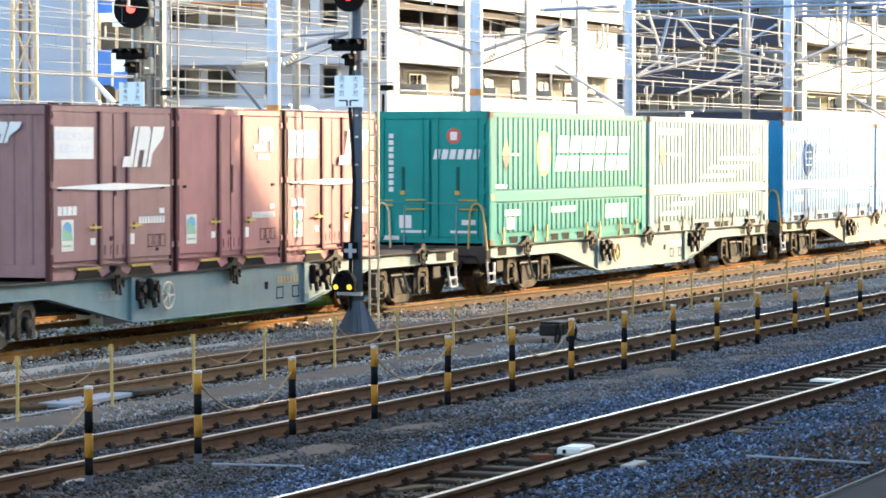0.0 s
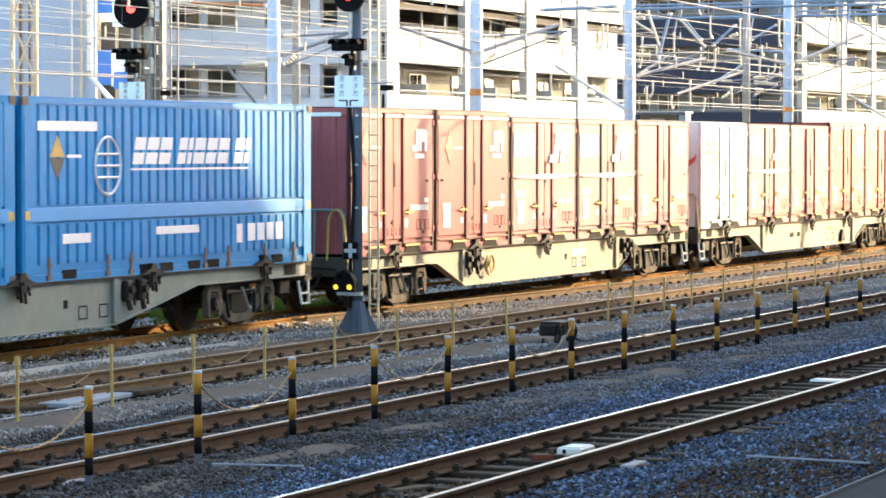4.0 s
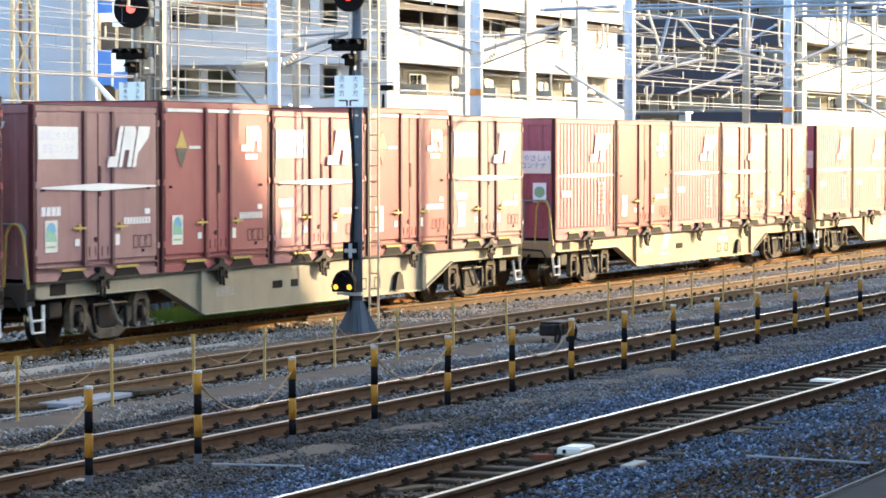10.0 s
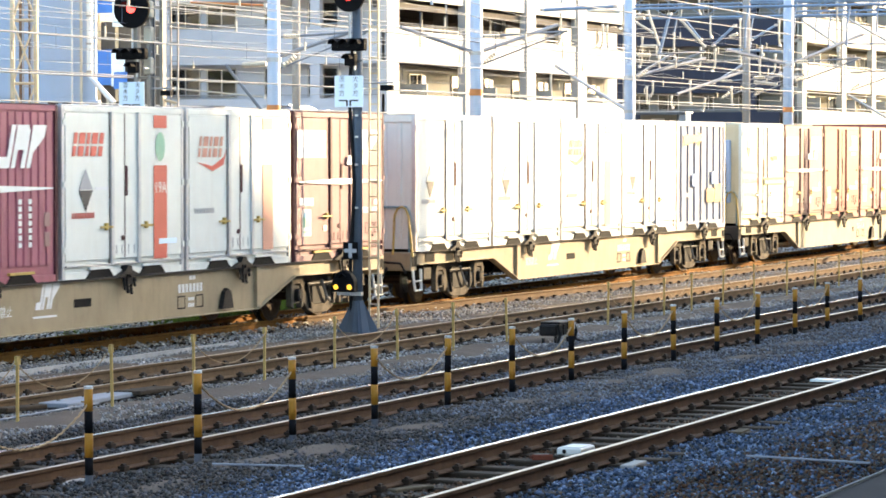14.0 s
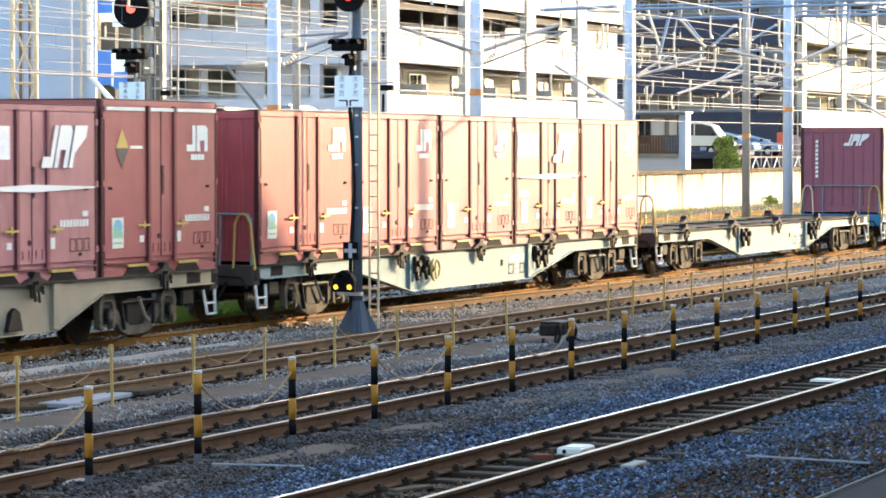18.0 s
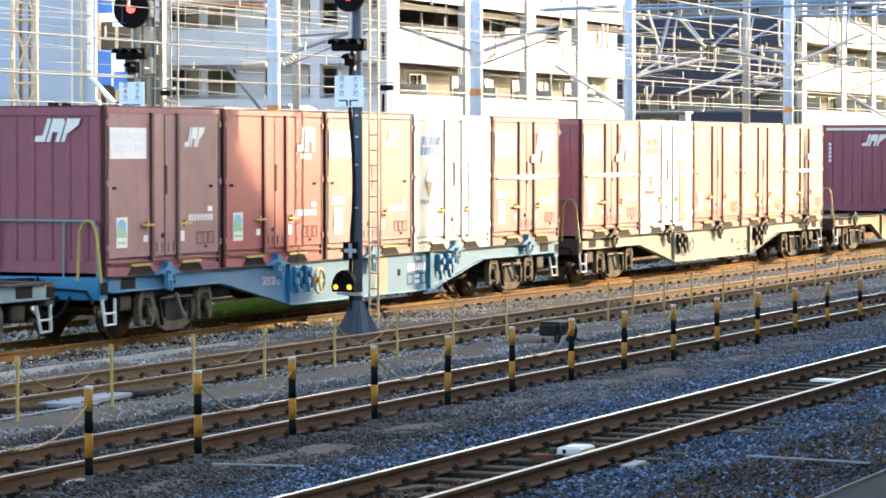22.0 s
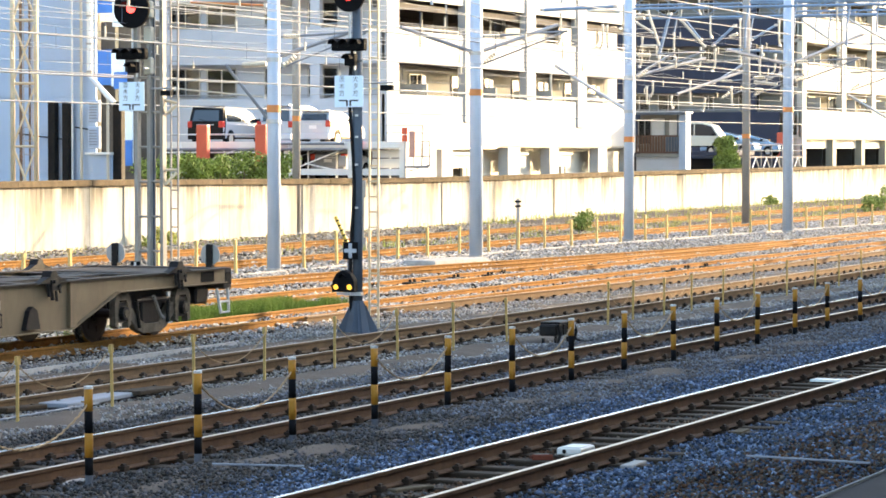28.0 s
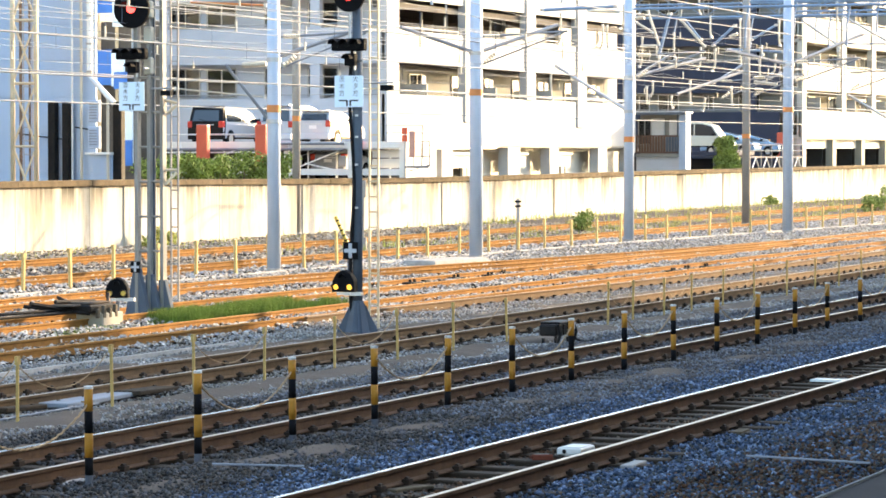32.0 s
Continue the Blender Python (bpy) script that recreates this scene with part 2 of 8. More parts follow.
    # dark tone carries the interior shade of the open parking decks
    deck_wall=mat("shade_dark_deck_concrete", (0.11, 0.10, 0.09), 0.9, var=0.2, scale=0.6, grain=8, bump=0.08, dirt=(0.06, 0.055, 0.05), amount=0.5, spec=0.1),
    # balcony shade is mixed into this recess wall's olive-grey tone
    olive_wall=mat("shade_toned_olive_recess_wall", (0.155, 0.145, 0.11), 0.85, var=0.08, scale=0.6, grain=8, bump=0.05, spec=0.12),
    slate=mat("dark_slate_cladding", (0.045, 0.052, 0.078), 0.7, spec=0.2, var=0.1, scale=0.5, grain=8, bump=0.05),
    clad=mat("pale_blue_grey_cladding", (0.38, 0.48, 0.63), 0.6, var=0.05, scale=0.4, grain=6, bump=0.05, dirt=(0.42, 0.44, 0.46), amount=0.35, streak=8),
    # near-black tone that paints the shade inside garages and behind window panes
    dark=mat("interior_shade_tone", (0.05, 0.048, 0.045), 0.9, var=0.15, bump=0, spec=0.12),
    frame=mat("aluminium_frame", (0.40, 0.39, 0.37), 0.4, metal=0.5, var=0.06, bump=0),
    shutter=mat("pale_shutter", (0.62, 0.60, 0.54), 0.6, var=0.05, bump=0.02),
    wood=mat("brown_wooden_slats", (0.12, 0.066, 0.04), 0.8, var=0.2, scale=3, bump=0.15),
    tarp=mat("bright_blue_panel", (0.03, 0.16, 0.55), 0.5, var=0.08, bump=0.03),
    car_white=mat("white_car_paint", (0.42, 0.455, 0.50), 0.25, var=0.02, bump=0, wet=0.6),
    car_pane=mat("dark_car_glass", (0.03, 0.04, 0.05), 0.06, var=0.05, bump=0, spec=0.6),
    car_dark=mat("black_car_trim", (0.008, 0.008, 0.01), 0.15, var=0.1, bump=0, spec=0.1),
    car_blue=mat("pale_blue_car_paint", (0.22, 0.36, 0.54), 0.25, var=0.03, bump=0, wet=0.6),
    car_cream=mat("cream_van_paint", (0.70, 0.70, 0.60), 0.3, var=0.03, bump=0, wet=0.5),
    lamp_red=mat("red_lens", (0.45, 0.03, 0.02), 0.2, var=0.05, bump=0),
    red_post=mat("red_guard_post", (0.66, 0.11, 0.05), 0.45, var=0.08, bump=0.02),
    faded_pad=mat("sun_faded_pink_pad", (0.62, 0.33, 0.24), 0.7, var=0.1, bump=0.03),
    drab_foot=mat("drab_grey_steel", (0.10, 0.10, 0.11), 0.8, var=0.2, bump=0.05, spec=0.12),
    cross=mat("dull_white_cross_paint", (0.45, 0.46, 0.48), 0.7, var=0.12, bump=0.02),
    rust_plate=mat("red_brown_rusty_steel", (0.16, 0.045, 0.025), 0.85, var=0.25, bump=0.15, spec=0.12),
    leaf=mat("sunlit_hedge_leaf", (0.19, 0.25, 0.06), 0.6, var=0.2, bump=0, island=0.5, spec=0.12),
    leaf_b=mat("dry_weed_leaf", (0.42, 0.42, 0.11), 0.7, var=0.2, bump=0, island=0.5, spec=0.12),
    grass=mat("bright_grass_blade", (0.14, 0.20, 0.028), 0.6, var=0.2, bump=0, island=0.4, spec=0.12),
    twig=mat("brown_twig", (0.10, 0.07, 0.045), 0.8, var=0.2, bump=0.1, spec=0.12),
    chain=mat("rusty_chain", (0.30, 0.21, 0.12), 0.7, metal=0.2, var=0.2, bump=0.1, spec=0.12),
    platform=mat("grey_platform_concrete", (0.04, 0.04, 0.044), 0.9, var=0.15, scale=2, bump=0.2, dirt=(0.06, 0.06, 0.06), amount=0.5, spec=0.12),
    platform_edge=mat("pale_platform_edge", (0.22, 0.235, 0.26), 0.8, var=0.12, scale=4, bump=0.15),
    deckwood=mat("dull_deck_steel", (0.06, 0.05, 0.042), 0.75, var=0.25, scale=3, bump=0.2, dirt=(0.06, 0.05, 0.04), amount=0.6, spec=0.12),
    patch=mat("grey_brown_repair_paint", (0.20, 0.17, 0.12), 0.6, var=0.15, bump=0.03),
)


def drip_wall(name, base, stain):
    """Pale concrete with dark drips that start under the coping and a mottled weathered face."""
    m, t, b = node_mat(name)
    N, L = t.nodes.new, t.links.new
    tc = N("ShaderNodeTexCoord")

    def noise(sc, detail, stretch, lo, hi, a, z):
        mp = N("ShaderNodeMapping")
        mp.inputs["Scale"].default_value = (1, 1, stretch)
        n = N("ShaderNodeTexNoise")
        n.inputs["Scale"].default_value, n.inputs["Detail"].default_value, n.inputs["Roughness"].default_value = sc, detail, 0.65
        r = N("ShaderNodeMapRange")
        for k, q in (("From Min", lo), ("From Max", hi), ("To Min", a), ("To Max", z)):
            r.inputs[k].default_value = q
        L(tc.outputs["Object"], mp.inputs[0])
        L(mp.outputs[0], n.inputs["Vector"])
        L(n.outputs[0], r.inputs["Value"])
        return r.outputs[0]

    def mix(fac, col, other):
        x = N("ShaderNodeMix")
        x.data_type = "RGBA"
        L(fac, x.inputs[0])
        if isinstance(col, tuple):
            x.inputs[6].default_value = (*col, 1)
        else:
            L(col, x.inputs[6])
        x.inputs[7].default_value = (*other, 1)
        return x.outputs[2]

    sep = N("ShaderNodeSeparateXYZ")
    L(tc.outputs["Object"], sep.inputs[0])
    rise = N("ShaderNodeMapRange")
    rise.inputs["From Min"].default_value, rise.inputs["From Max"].default_value = 0.3, 1.8
    L(sep.outputs[2], rise.inputs["Value"])
    sq = N("ShaderNodeMath")
    sq.operation = "POWER"
    sq.inputs[1].default_value = 1.5
    L(rise.outputs[0], sq.inputs[0])
    mu = N("ShaderNodeMath")
    mu.operation = "MULTIPLY"
    wide = N("ShaderNodeMath")
    wide.operation = "MULTIPLY"
    L(noise(3.0, 8, .05, .36, .56, 0, 1.0), wide.inputs[0])
    L(noise(.33, 3, .2, .38, .58, .22, 1.0), wide.inputs[1])
    L(wide.outputs[0], mu.inputs[0])
    L(sq.outputs[0], mu.inputs[1])
    col = mix(noise(.55, 6, .6, .42, .68, 0, .75), base, tuple(c * k for c, k in zip(base, (.70, .64, .54))))
    col = mix(noise(.7, 8, .25, .52, .68, 0, .6), col, (0.17, 0.135, 0.085))
    col = mix(noise(.9, 4, .03, .54, .66, 0, .55), col, (0.27, 0.22, 0.145))
    col = mix(mu.outputs[0], col, stain)
    L(col, b.inputs["Base Color"])
    b.inputs["Roughness"].default_value, b.inputs["Specular IOR Level"].default_value = 0.95, 0.1
    g = N("ShaderNodeTexNoise")
    g.inputs["Scale"].default_value, g.inputs["Detail"].default_value = 16, 6
    L(tc.outputs["Object"], g.inputs["Vector"])
    bp = N("ShaderNodeBump")
    bp.inputs["Strength"].default_value, bp.inputs["Distance"].default_value = 0.3, 0.02
    L(g.outputs[0], bp.inputs["Height"])
    L(bp.outputs[0], b.inputs["Normal"])
    return m


M["concrete"] = drip_wall("drip_stained_concrete", (0.51, 0.50, 0.45), (0.045, 0.038, 0.028))


def stone_mat(name, *cols):
    """Loose stones: every stone takes one of the colours, with a fine grain."""
    m, t, b = node_mat(name)
    N, L = t.nodes.new, t.links.new
    g = N("ShaderNodeNewGeometry")
    ramp = N("ShaderNodeValToRGB")
    ramp.color_ramp.interpolation = "CONSTANT"
    while len(ramp.color_ramp.elements) < len(cols):
        ramp.color_ramp.elements.new(0.5)
    for i, c in enumerate(cols):
        ramp.color_ramp.elements[i].position = i / len(cols)
        ramp.color_ramp.elements[i].color = (*c, 1)
    L(g.outputs["Random Per Island"], ramp.inputs[0])
    tc = N("ShaderNodeTexCoord")
    n = N("ShaderNodeTexNoise")
    n.inputs["Scale"].default_value, n.inputs["Detail"].default_value = 40, 4
    L(tc.outputs["Object"], n.inputs["Vector"])
    big = N("ShaderNodeTexNoise")
    big.inputs["Scale"].default_value, big.inputs["Detail"].default_value = 0.9, 3
    L(tc.outputs["Object"], big.inputs["Vector"])
    ad = N("ShaderNodeMath")
    ad.operation = "ADD"
    L(n.outputs[0], ad.inputs[0])
    L(big.outputs[0], ad.inputs[1])
    r = N("ShaderNodeMapRange")
    for k, q in (("From Min", .6), ("From Max", 1.4), ("To Min", .55), ("To Max", 1.45)):
        r.inputs[k].default_value = q
    L(ad.outputs[0], r.inputs["Value"])
    v = N("ShaderNodeVectorMath")
    v.operation = "SCALE"
    L(ramp.outputs[0], v.inputs[0])
    L(r.outputs[0], v.inputs["Scale"])
    L(v.outputs[0], b.inputs["Base Color"])
    b.inputs["Roughness"].default_value, b.inputs["Specular IOR Level"].default_value = 0.9, 0.12
    return m


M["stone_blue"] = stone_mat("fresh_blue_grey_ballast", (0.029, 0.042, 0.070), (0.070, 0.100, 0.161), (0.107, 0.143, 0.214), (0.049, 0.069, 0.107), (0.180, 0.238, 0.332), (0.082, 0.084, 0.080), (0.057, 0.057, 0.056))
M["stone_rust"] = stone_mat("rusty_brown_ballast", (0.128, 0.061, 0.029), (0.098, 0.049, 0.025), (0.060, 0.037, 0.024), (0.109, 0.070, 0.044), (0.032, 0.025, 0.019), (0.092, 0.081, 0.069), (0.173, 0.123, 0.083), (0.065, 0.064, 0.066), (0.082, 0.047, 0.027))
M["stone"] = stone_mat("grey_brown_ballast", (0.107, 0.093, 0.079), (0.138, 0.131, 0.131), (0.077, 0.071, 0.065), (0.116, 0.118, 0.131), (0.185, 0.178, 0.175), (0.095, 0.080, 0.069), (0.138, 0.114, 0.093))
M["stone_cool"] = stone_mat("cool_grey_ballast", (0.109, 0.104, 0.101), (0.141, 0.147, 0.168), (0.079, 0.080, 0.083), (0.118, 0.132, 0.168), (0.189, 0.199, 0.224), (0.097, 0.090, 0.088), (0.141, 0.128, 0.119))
# grey-brown palette scaled down: deeper shade at the near left, put into colour
M["stone_shaded"] = stone_mat("shade_darkened_ballast", (0.066, 0.058, 0.049), (0.086, 0.081, 0.081), (0.048, 0.044, 0.040), (0.072, 0.073, 0.081), (0.115, 0.110, 0.108), (0.059, 0.050, 0.042), (0.086, 0.070, 0.058))
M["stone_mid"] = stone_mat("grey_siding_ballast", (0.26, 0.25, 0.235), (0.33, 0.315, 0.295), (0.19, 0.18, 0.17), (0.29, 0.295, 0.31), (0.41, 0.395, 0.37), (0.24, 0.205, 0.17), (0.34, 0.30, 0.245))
# siding palette darkened to carry the shade on its left stretch
M["stone_mid_shaded"] = stone_mat("shade_darkened_siding_ballast", (0.203, 0.190, 0.174), (0.257, 0.239, 0.218), (0.148, 0.137, 0.126), (0.226, 0.224, 0.229), (0.320, 0.300, 0.274), (0.187, 0.156, 0.126), (0.265, 0.228, 0.181))
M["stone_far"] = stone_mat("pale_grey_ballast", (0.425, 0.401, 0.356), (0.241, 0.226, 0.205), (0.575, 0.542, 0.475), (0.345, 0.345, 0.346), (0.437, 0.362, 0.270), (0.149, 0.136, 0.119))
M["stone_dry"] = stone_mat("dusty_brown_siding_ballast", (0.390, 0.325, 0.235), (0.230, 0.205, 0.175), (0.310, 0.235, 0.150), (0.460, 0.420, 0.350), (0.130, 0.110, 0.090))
M["glow_red"] = glow("red_signal_light", (1.0, 0.05, 0.04), 1.2)
M["glow_yellow"] = glow("yellow_signal_light", (1.0, 0.50, 0.04), 0.4)
M["window"] = glass("window_glass", (0.75, 0.82, 0.85))


# ---------------------------------------------------------------- mesh helpers
def box(bm, x0, x1, y0, y1, z0, z1):
    v = [bm.verts.new(c) for c in ((x0, y0, z0), (x1, y0, z0), (x1, y1, z0), (x0, y1, z0), (x0, y0, z1), (x1, y0, z1), (x1, y1, z1), (x0, y1, z1))]
    for f in ((3, 2, 1, 0), (4, 5, 6, 7), (0, 1, 5, 4), (1, 2, 6, 5), (2, 3, 7, 6), (3, 0, 4, 7)):
        bm.faces.new([v[i] for i in f])
    return bm


def boxes(*rows):
    bm = bmesh.new()
    for r in rows:
        box(bm, *r)
    return bm


def bevelled(bm, w, n=1):
    bmesh.ops.bevel(bm, geom=bm.edges[:], offset=w, segments=n, affect="EDGES", profile=0.6)
    return bm


def tube(bm, a, b, r, n=8, r2=None):
    a, b = Vector(a), Vector(b)
    q = (b - a).to_track_quat("Z", "Y")
    rings = []
    for p, rr in ((a, r), (b, r if r2 is None else r2)):
        rings.append([bm.verts.new(p + q @ Vector((rr * math.cos(2 * math.pi * i / n), rr * math.sin(2 * math.pi * i / n), 0))) for i in range(n)])
    for i in range(n):
        j = (i + 1) % n
        bm.faces.new((rings[0][i], rings[0][j], rings[1][j], rings[1][i]))
    bm.faces.new(rings[0][::-1])
    bm.faces.new(rings[1])
    return bm


def tubes(r, *pairs, n=6):
    bm = bmesh.new()
    for a, b in pairs:
        tube(bm, a, b, r, n)
    return bm


def path(bm, pts, r, n=6):
    """One bent tube through the points."""
    pts = [Vector(p) for p in pts]
    rings = []
    for i, p in enumerate(pts):
        d = pts[min(i + 1, len(pts) - 1)] - pts[max(i - 1, 0)]
        q = d.to_track_quat("Z", "Y")
        rings.append([bm.verts.new(p + q @ Vector((r * math.cos(2 * math.pi * k / n), r * math.sin(2 * math.pi * k / n), 0))) for k in range(n)])
    for a, b in zip(rings, rings[1:]):
        best = min(range(n), key=lambda s: sum((a[k].co - b[(k + s) % n].co).length for k in range(n)))
        b[:] = b[best:] + b[:best]
        for k in range(n):
            bm.faces.new((a[k], a[(k + 1) % n], b[(k + 1) % n], b[k]))
    bm.faces.new(rings[0][::-1])
    bm.faces.new(rings[-1])
    return bm


def prism(bm, pts, axis, a, b):
    """Extrudes an outline: axis y takes (x, z) points, axis x takes (y, z) points, axis z takes (x, y) points."""
    def at(p, d):
        return {"y": (p[0], d, p[1]), "x": (d, p[0], p[1]), "z": (p[0], p[1], d)}[axis]
    lo, hi = [bm.verts.new(at(p, a)) for p in pts], [bm.verts.new(at(p, b)) for p in pts]
    n = len(pts)
    for i in range(n):
        j = (i + 1) % n
        bm.faces.new((lo[i], lo[j], hi[j], hi[i]))
    bm.faces.new(lo[::-1])
    bm.faces.new(hi)
    bmesh.ops.recalc_face_normals(bm, faces=bm.faces[:])
    return bm


def mesh_of(name, bm, material):
    me = bpy.data.meshes.new(name)
    bm.to_mesh(me)
    bm.free()
    me.materials.append(material)
    return me


def smooth(ob):
    for p in ob.data.polygons:
        p.use_smooth = len(p.vertices) == 4
    return ob


def part(name, bm, material, parent, label=""):
    ob = new(name, mesh_of(name, bm, material))
    ob.parent = parent
    if label:
        ob["label"] = label
    return ob


def pieces(name, rows, material, parent, label=""):
    """Each box a part of its own."""
    for r in rows:
        part(name, boxes(r), material, parent, label)


def solid(name, bm, material, label="", category="", group="", kind="", at=None):
    ob = new(name, mesh_of(name, bm, material))
    if at is not None:
        ob.matrix_basis = at
    return tagged(ob, label, category, group, kind)


def thing(name, label, category, group="", kind="", at=None):
    ob = new(name)
    if at is not None:
        ob.matrix_basis = at
    return tagged(ob, label, category, group, kind)


def soup(name, verts, tris, material):
    """A mesh object from arrays of vertices and triangles."""
    me = bpy.data.meshes.new(name)
    verts, tris = np.asarray(verts, np.float32), np.asarray(tris, np.int32)
    me.vertices.add(len(verts))
    me.vertices.foreach_set("co", verts.ravel())
    me.loops.add(tris.size)
    me.loops.foreach_set("vertex_index", tris.ravel())
    me.polygons.add(len(tris))
    me.polygons.foreach_set("loop_start", np.arange(0, tris.size, 3, dtype=np.int32))
    me.update(calc_edges=True)
    me.materials.append(material)
    return new(name, me)


def lettering(text, size, material, parent, m, name="lettering", label="", spread=1.0):
    cu = bpy.data.curves.new("text", "FONT")
    cu.body, cu.size, cu.align_x, cu.align_y = text, size, "CENTER", "CENTER"
    cu.space_line = spread
    tmp = bpy.data.objects.new("text", cu)
    scene.collection.objects.link(tmp)
    bpy.context.view_layer.update()
    me = bpy.data.meshes.new_from_object(tmp.evaluated_get(bpy.context.evaluated_depsgraph_get()))
    bpy.data.objects.remove(tmp)
    bpy.data.curves.remove(cu)
    me.materials.clear()
    me.materials.append(material)
    ob = new(name, me)
    ob.parent = parent
    ob.matrix_basis = m
    if label:
        ob["label"] = label
    return ob

# ---------------------------------------------------------------- ground, tracks, ballast
GZ = -0.21
bm = bmesh.new()
bm.faces.new([bm.verts.new(c) for c in ((-2500, -2500, GZ), (2500, -2500, GZ), (2500, 2500, GZ), (-2500, 2500, GZ))])
ground = solid("ground", bm, M["earth"], "grey-brown stony railway ground", "ground", kind="structure")

PLATFORM = thing("platform", "grey concrete station platform with a pale edge", "platform", kind="structure")
part("slab", boxes((-60, 150, -8.9, 4.205, GZ, 0.985)), M["platform"], PLATFORM)
part("edge_stone", boxes((-60, 150, 4.207, 4.22, 0.975, 1.0)), M["platform_edge"], PLATFORM, "pale edge stone")

RAIL = [(-.0625, 0), (.0625, 0), (.0625, .012), (.012, .03), (.008, .11), (.032, .122), (.0325, .148), (-.0325, .148), (-.032, .122), (-.008, .11), (-.012, .03), (-.0625, .012)]
SLEEPER = mesh_of("sleeper", bevelled(boxes((-.11, .11, -1.0, 1.0, -.14, 0)), 0.012), M["sleeper"])


def track(n, yc, x0, x1, label, side, top, singles=None):
    t = thing("track_%d" % n, label, "railway track", "railway tracks", "structure", at=pose(0, 0, 0, 0, 0, 0))
    for s in (-1, 1):
        y = yc + s * 0.566
        r = part("rail", prism(bmesh.new(), [(y + a, -0.152 + b) for a, b in RAIL], "x", x0, x1), M[side], t)
        part("rail_head", boxes((x0, x1, y - .028, y + .028, -0.003, 0.001)), M["railtop_dull" if s < 0 and n < 3 else top], r, "worn bright running surface")
    clips, joined = bmesh.new(), bmesh.new()
    k = 0
    x = x0 + 0.3
    while x < x1:
        if singles and singles[0] < x < singles[1]:
            o = new("sleeper", SLEEPER)
            o.parent = t
            o.matrix_basis = pose(x + random.uniform(-.02, .02), yc, -0.155 + random.uniform(-.012, .0), 0, 0, random.uniform(-.8, .8))
        else:
            box(joined, x - .11, x + .11, yc - 1, yc + 1, -.29, -.157)
        for s in (-1, 1):
            for e in (-1, 1):
                y = yc + s * 0.566 + e * 0.075
                c = .022 if n < 4 else 0.0
                box(clips, x - .05, x + .05, y - .035, y + .035, -.16, -.128 + c)
                if n < 4 or (n < 6 and e < 0 and 44 < x < 130):
                    tube(clips, (x - .03, y, -.105), (x + .03, y, -.105), .022, 5)
        x += 0.6
        k += 1
    if n > 5:
        clips.free()
    else:
        part("fasteners", clips, M["clip"], t, "dark iron rail clips")["kind"] = "stuff"
    if joined.faces:
        part("far_sleepers", joined, M["sleeper"], t)["kind"] = "stuff"
    return t


track(1, 10.02, 8, 130, "main line track with polished rails and weathered sleepers", "rail_dark", "railtop", (16, 62))
track(2, 14.05, 14, 170, "main line track with polished rails on brown ballast", "rail_dark", "railtop", (20, 74))
track(3, 18.2, 20, 190, "brown rusty siding track", "rail_tan", "railtop_tan", (26, 60))
track(4, 22.3, 25, 210, "freight track with brown rails beside a grass strip", "rail", "railtop_rust", (34, 60))
track(5, 25.35, 30, 230, "rusty orange siding track", "rail", "railtop_rust")
track(7, 33.7, 36, 260, "rusty siding track behind the stake fence", "rail", "railtop_rust")
track(8, 38.9, 40, 280, "rusty overgrown siding track below the concrete wall", "rail", "railtop_rust")


def curved_rail(parent, pts, off, side, top):
    """One rail swept along a bent line; off: its distance to the side of the line."""
    q = [(Vector(b) - Vector(a)).normalized() for a, b in zip(pts, pts[1:])]
    d = [q[0]] + [(a + b).normalized() for a, b in zip(q, q[1:])] + [q[-1]]
    for name, outline, mt, up in (("rail", RAIL, side, parent), ("rail_head", [(-.028, .149), (.028, .149), (.028, .153), (-.028, .153)], top, None)):
        bm = bmesh.new()
        rings = []
        for p, e in zip(pts, d):
            rings.append([bm.verts.new((p[0] - e.y * (off + a), p[1] + e.x * (off + a), -.152 + b)) for a, b in outline])
        for a, b in zip(rings, rings[1:]):
            for i in range(len(outline)):
                j = (i + 1) % len(outline)
                bm.faces.new((a[i], b[i], b[j], a[j]))
        bm.faces.new(rings[0]), bm.faces.new(rings[-1][::-1])
        bmesh.ops.recalc_face_normals(bm, faces=bm.faces[:])
        last = part(name, bm, M[mt], up or last, "" if up else "worn running surface")
    return last


t6 = thing("track_6", "rusty orange siding track that swings into its neighbour", "railway track", "railway tracks", "structure")
BEND = [(30, 28.9), (56, 28.9), (59, 28.82), (62, 28.6), (66, 28.12), (71, 27.42), (77, 26.6), (83, 25.95), (90, 25.5)]
for e in (-.566, .566):
    curved_rail(t6, BEND, e, "rail", "railtop_rust")
fs, sl = bmesh.new(), bmesh.new()
for (xa, ya), (xb, yb) in zip(BEND, BEND[1:]):
    for i in range(int((xb - xa) / .6)):
        x = xa + .6 * i
        y = ya + (yb - ya) * (x - xa) / (xb - xa)
        box(sl, x - .11, x + .11, y - 1, y + 1, -.29, -.157)
        for e in (-.566, .566):
            box(fs, x - .05, x + .05, y + e - .11, y + e - .04, -.16, -.11)
part("fasteners", fs, M["clip"], t6, "dark iron rail clips")["kind"] = "stuff"
part("far_sleepers", sl, M["sleeper"], t6)["kind"] = "stuff"
t9 = thing("track_9", "brown diverging turnout rail beside the freight track", "railway track", "railway tracks", "structure")
curved_rail(t9, [(46, 21.62), (50, 21.52), (54, 21.34), (58, 21.08), (63, 20.84), (70, 20.72), (90, 20.66), (190, 20.6)], 0, "rail_tan", "railtop_tan")
fs = bmesh.new()
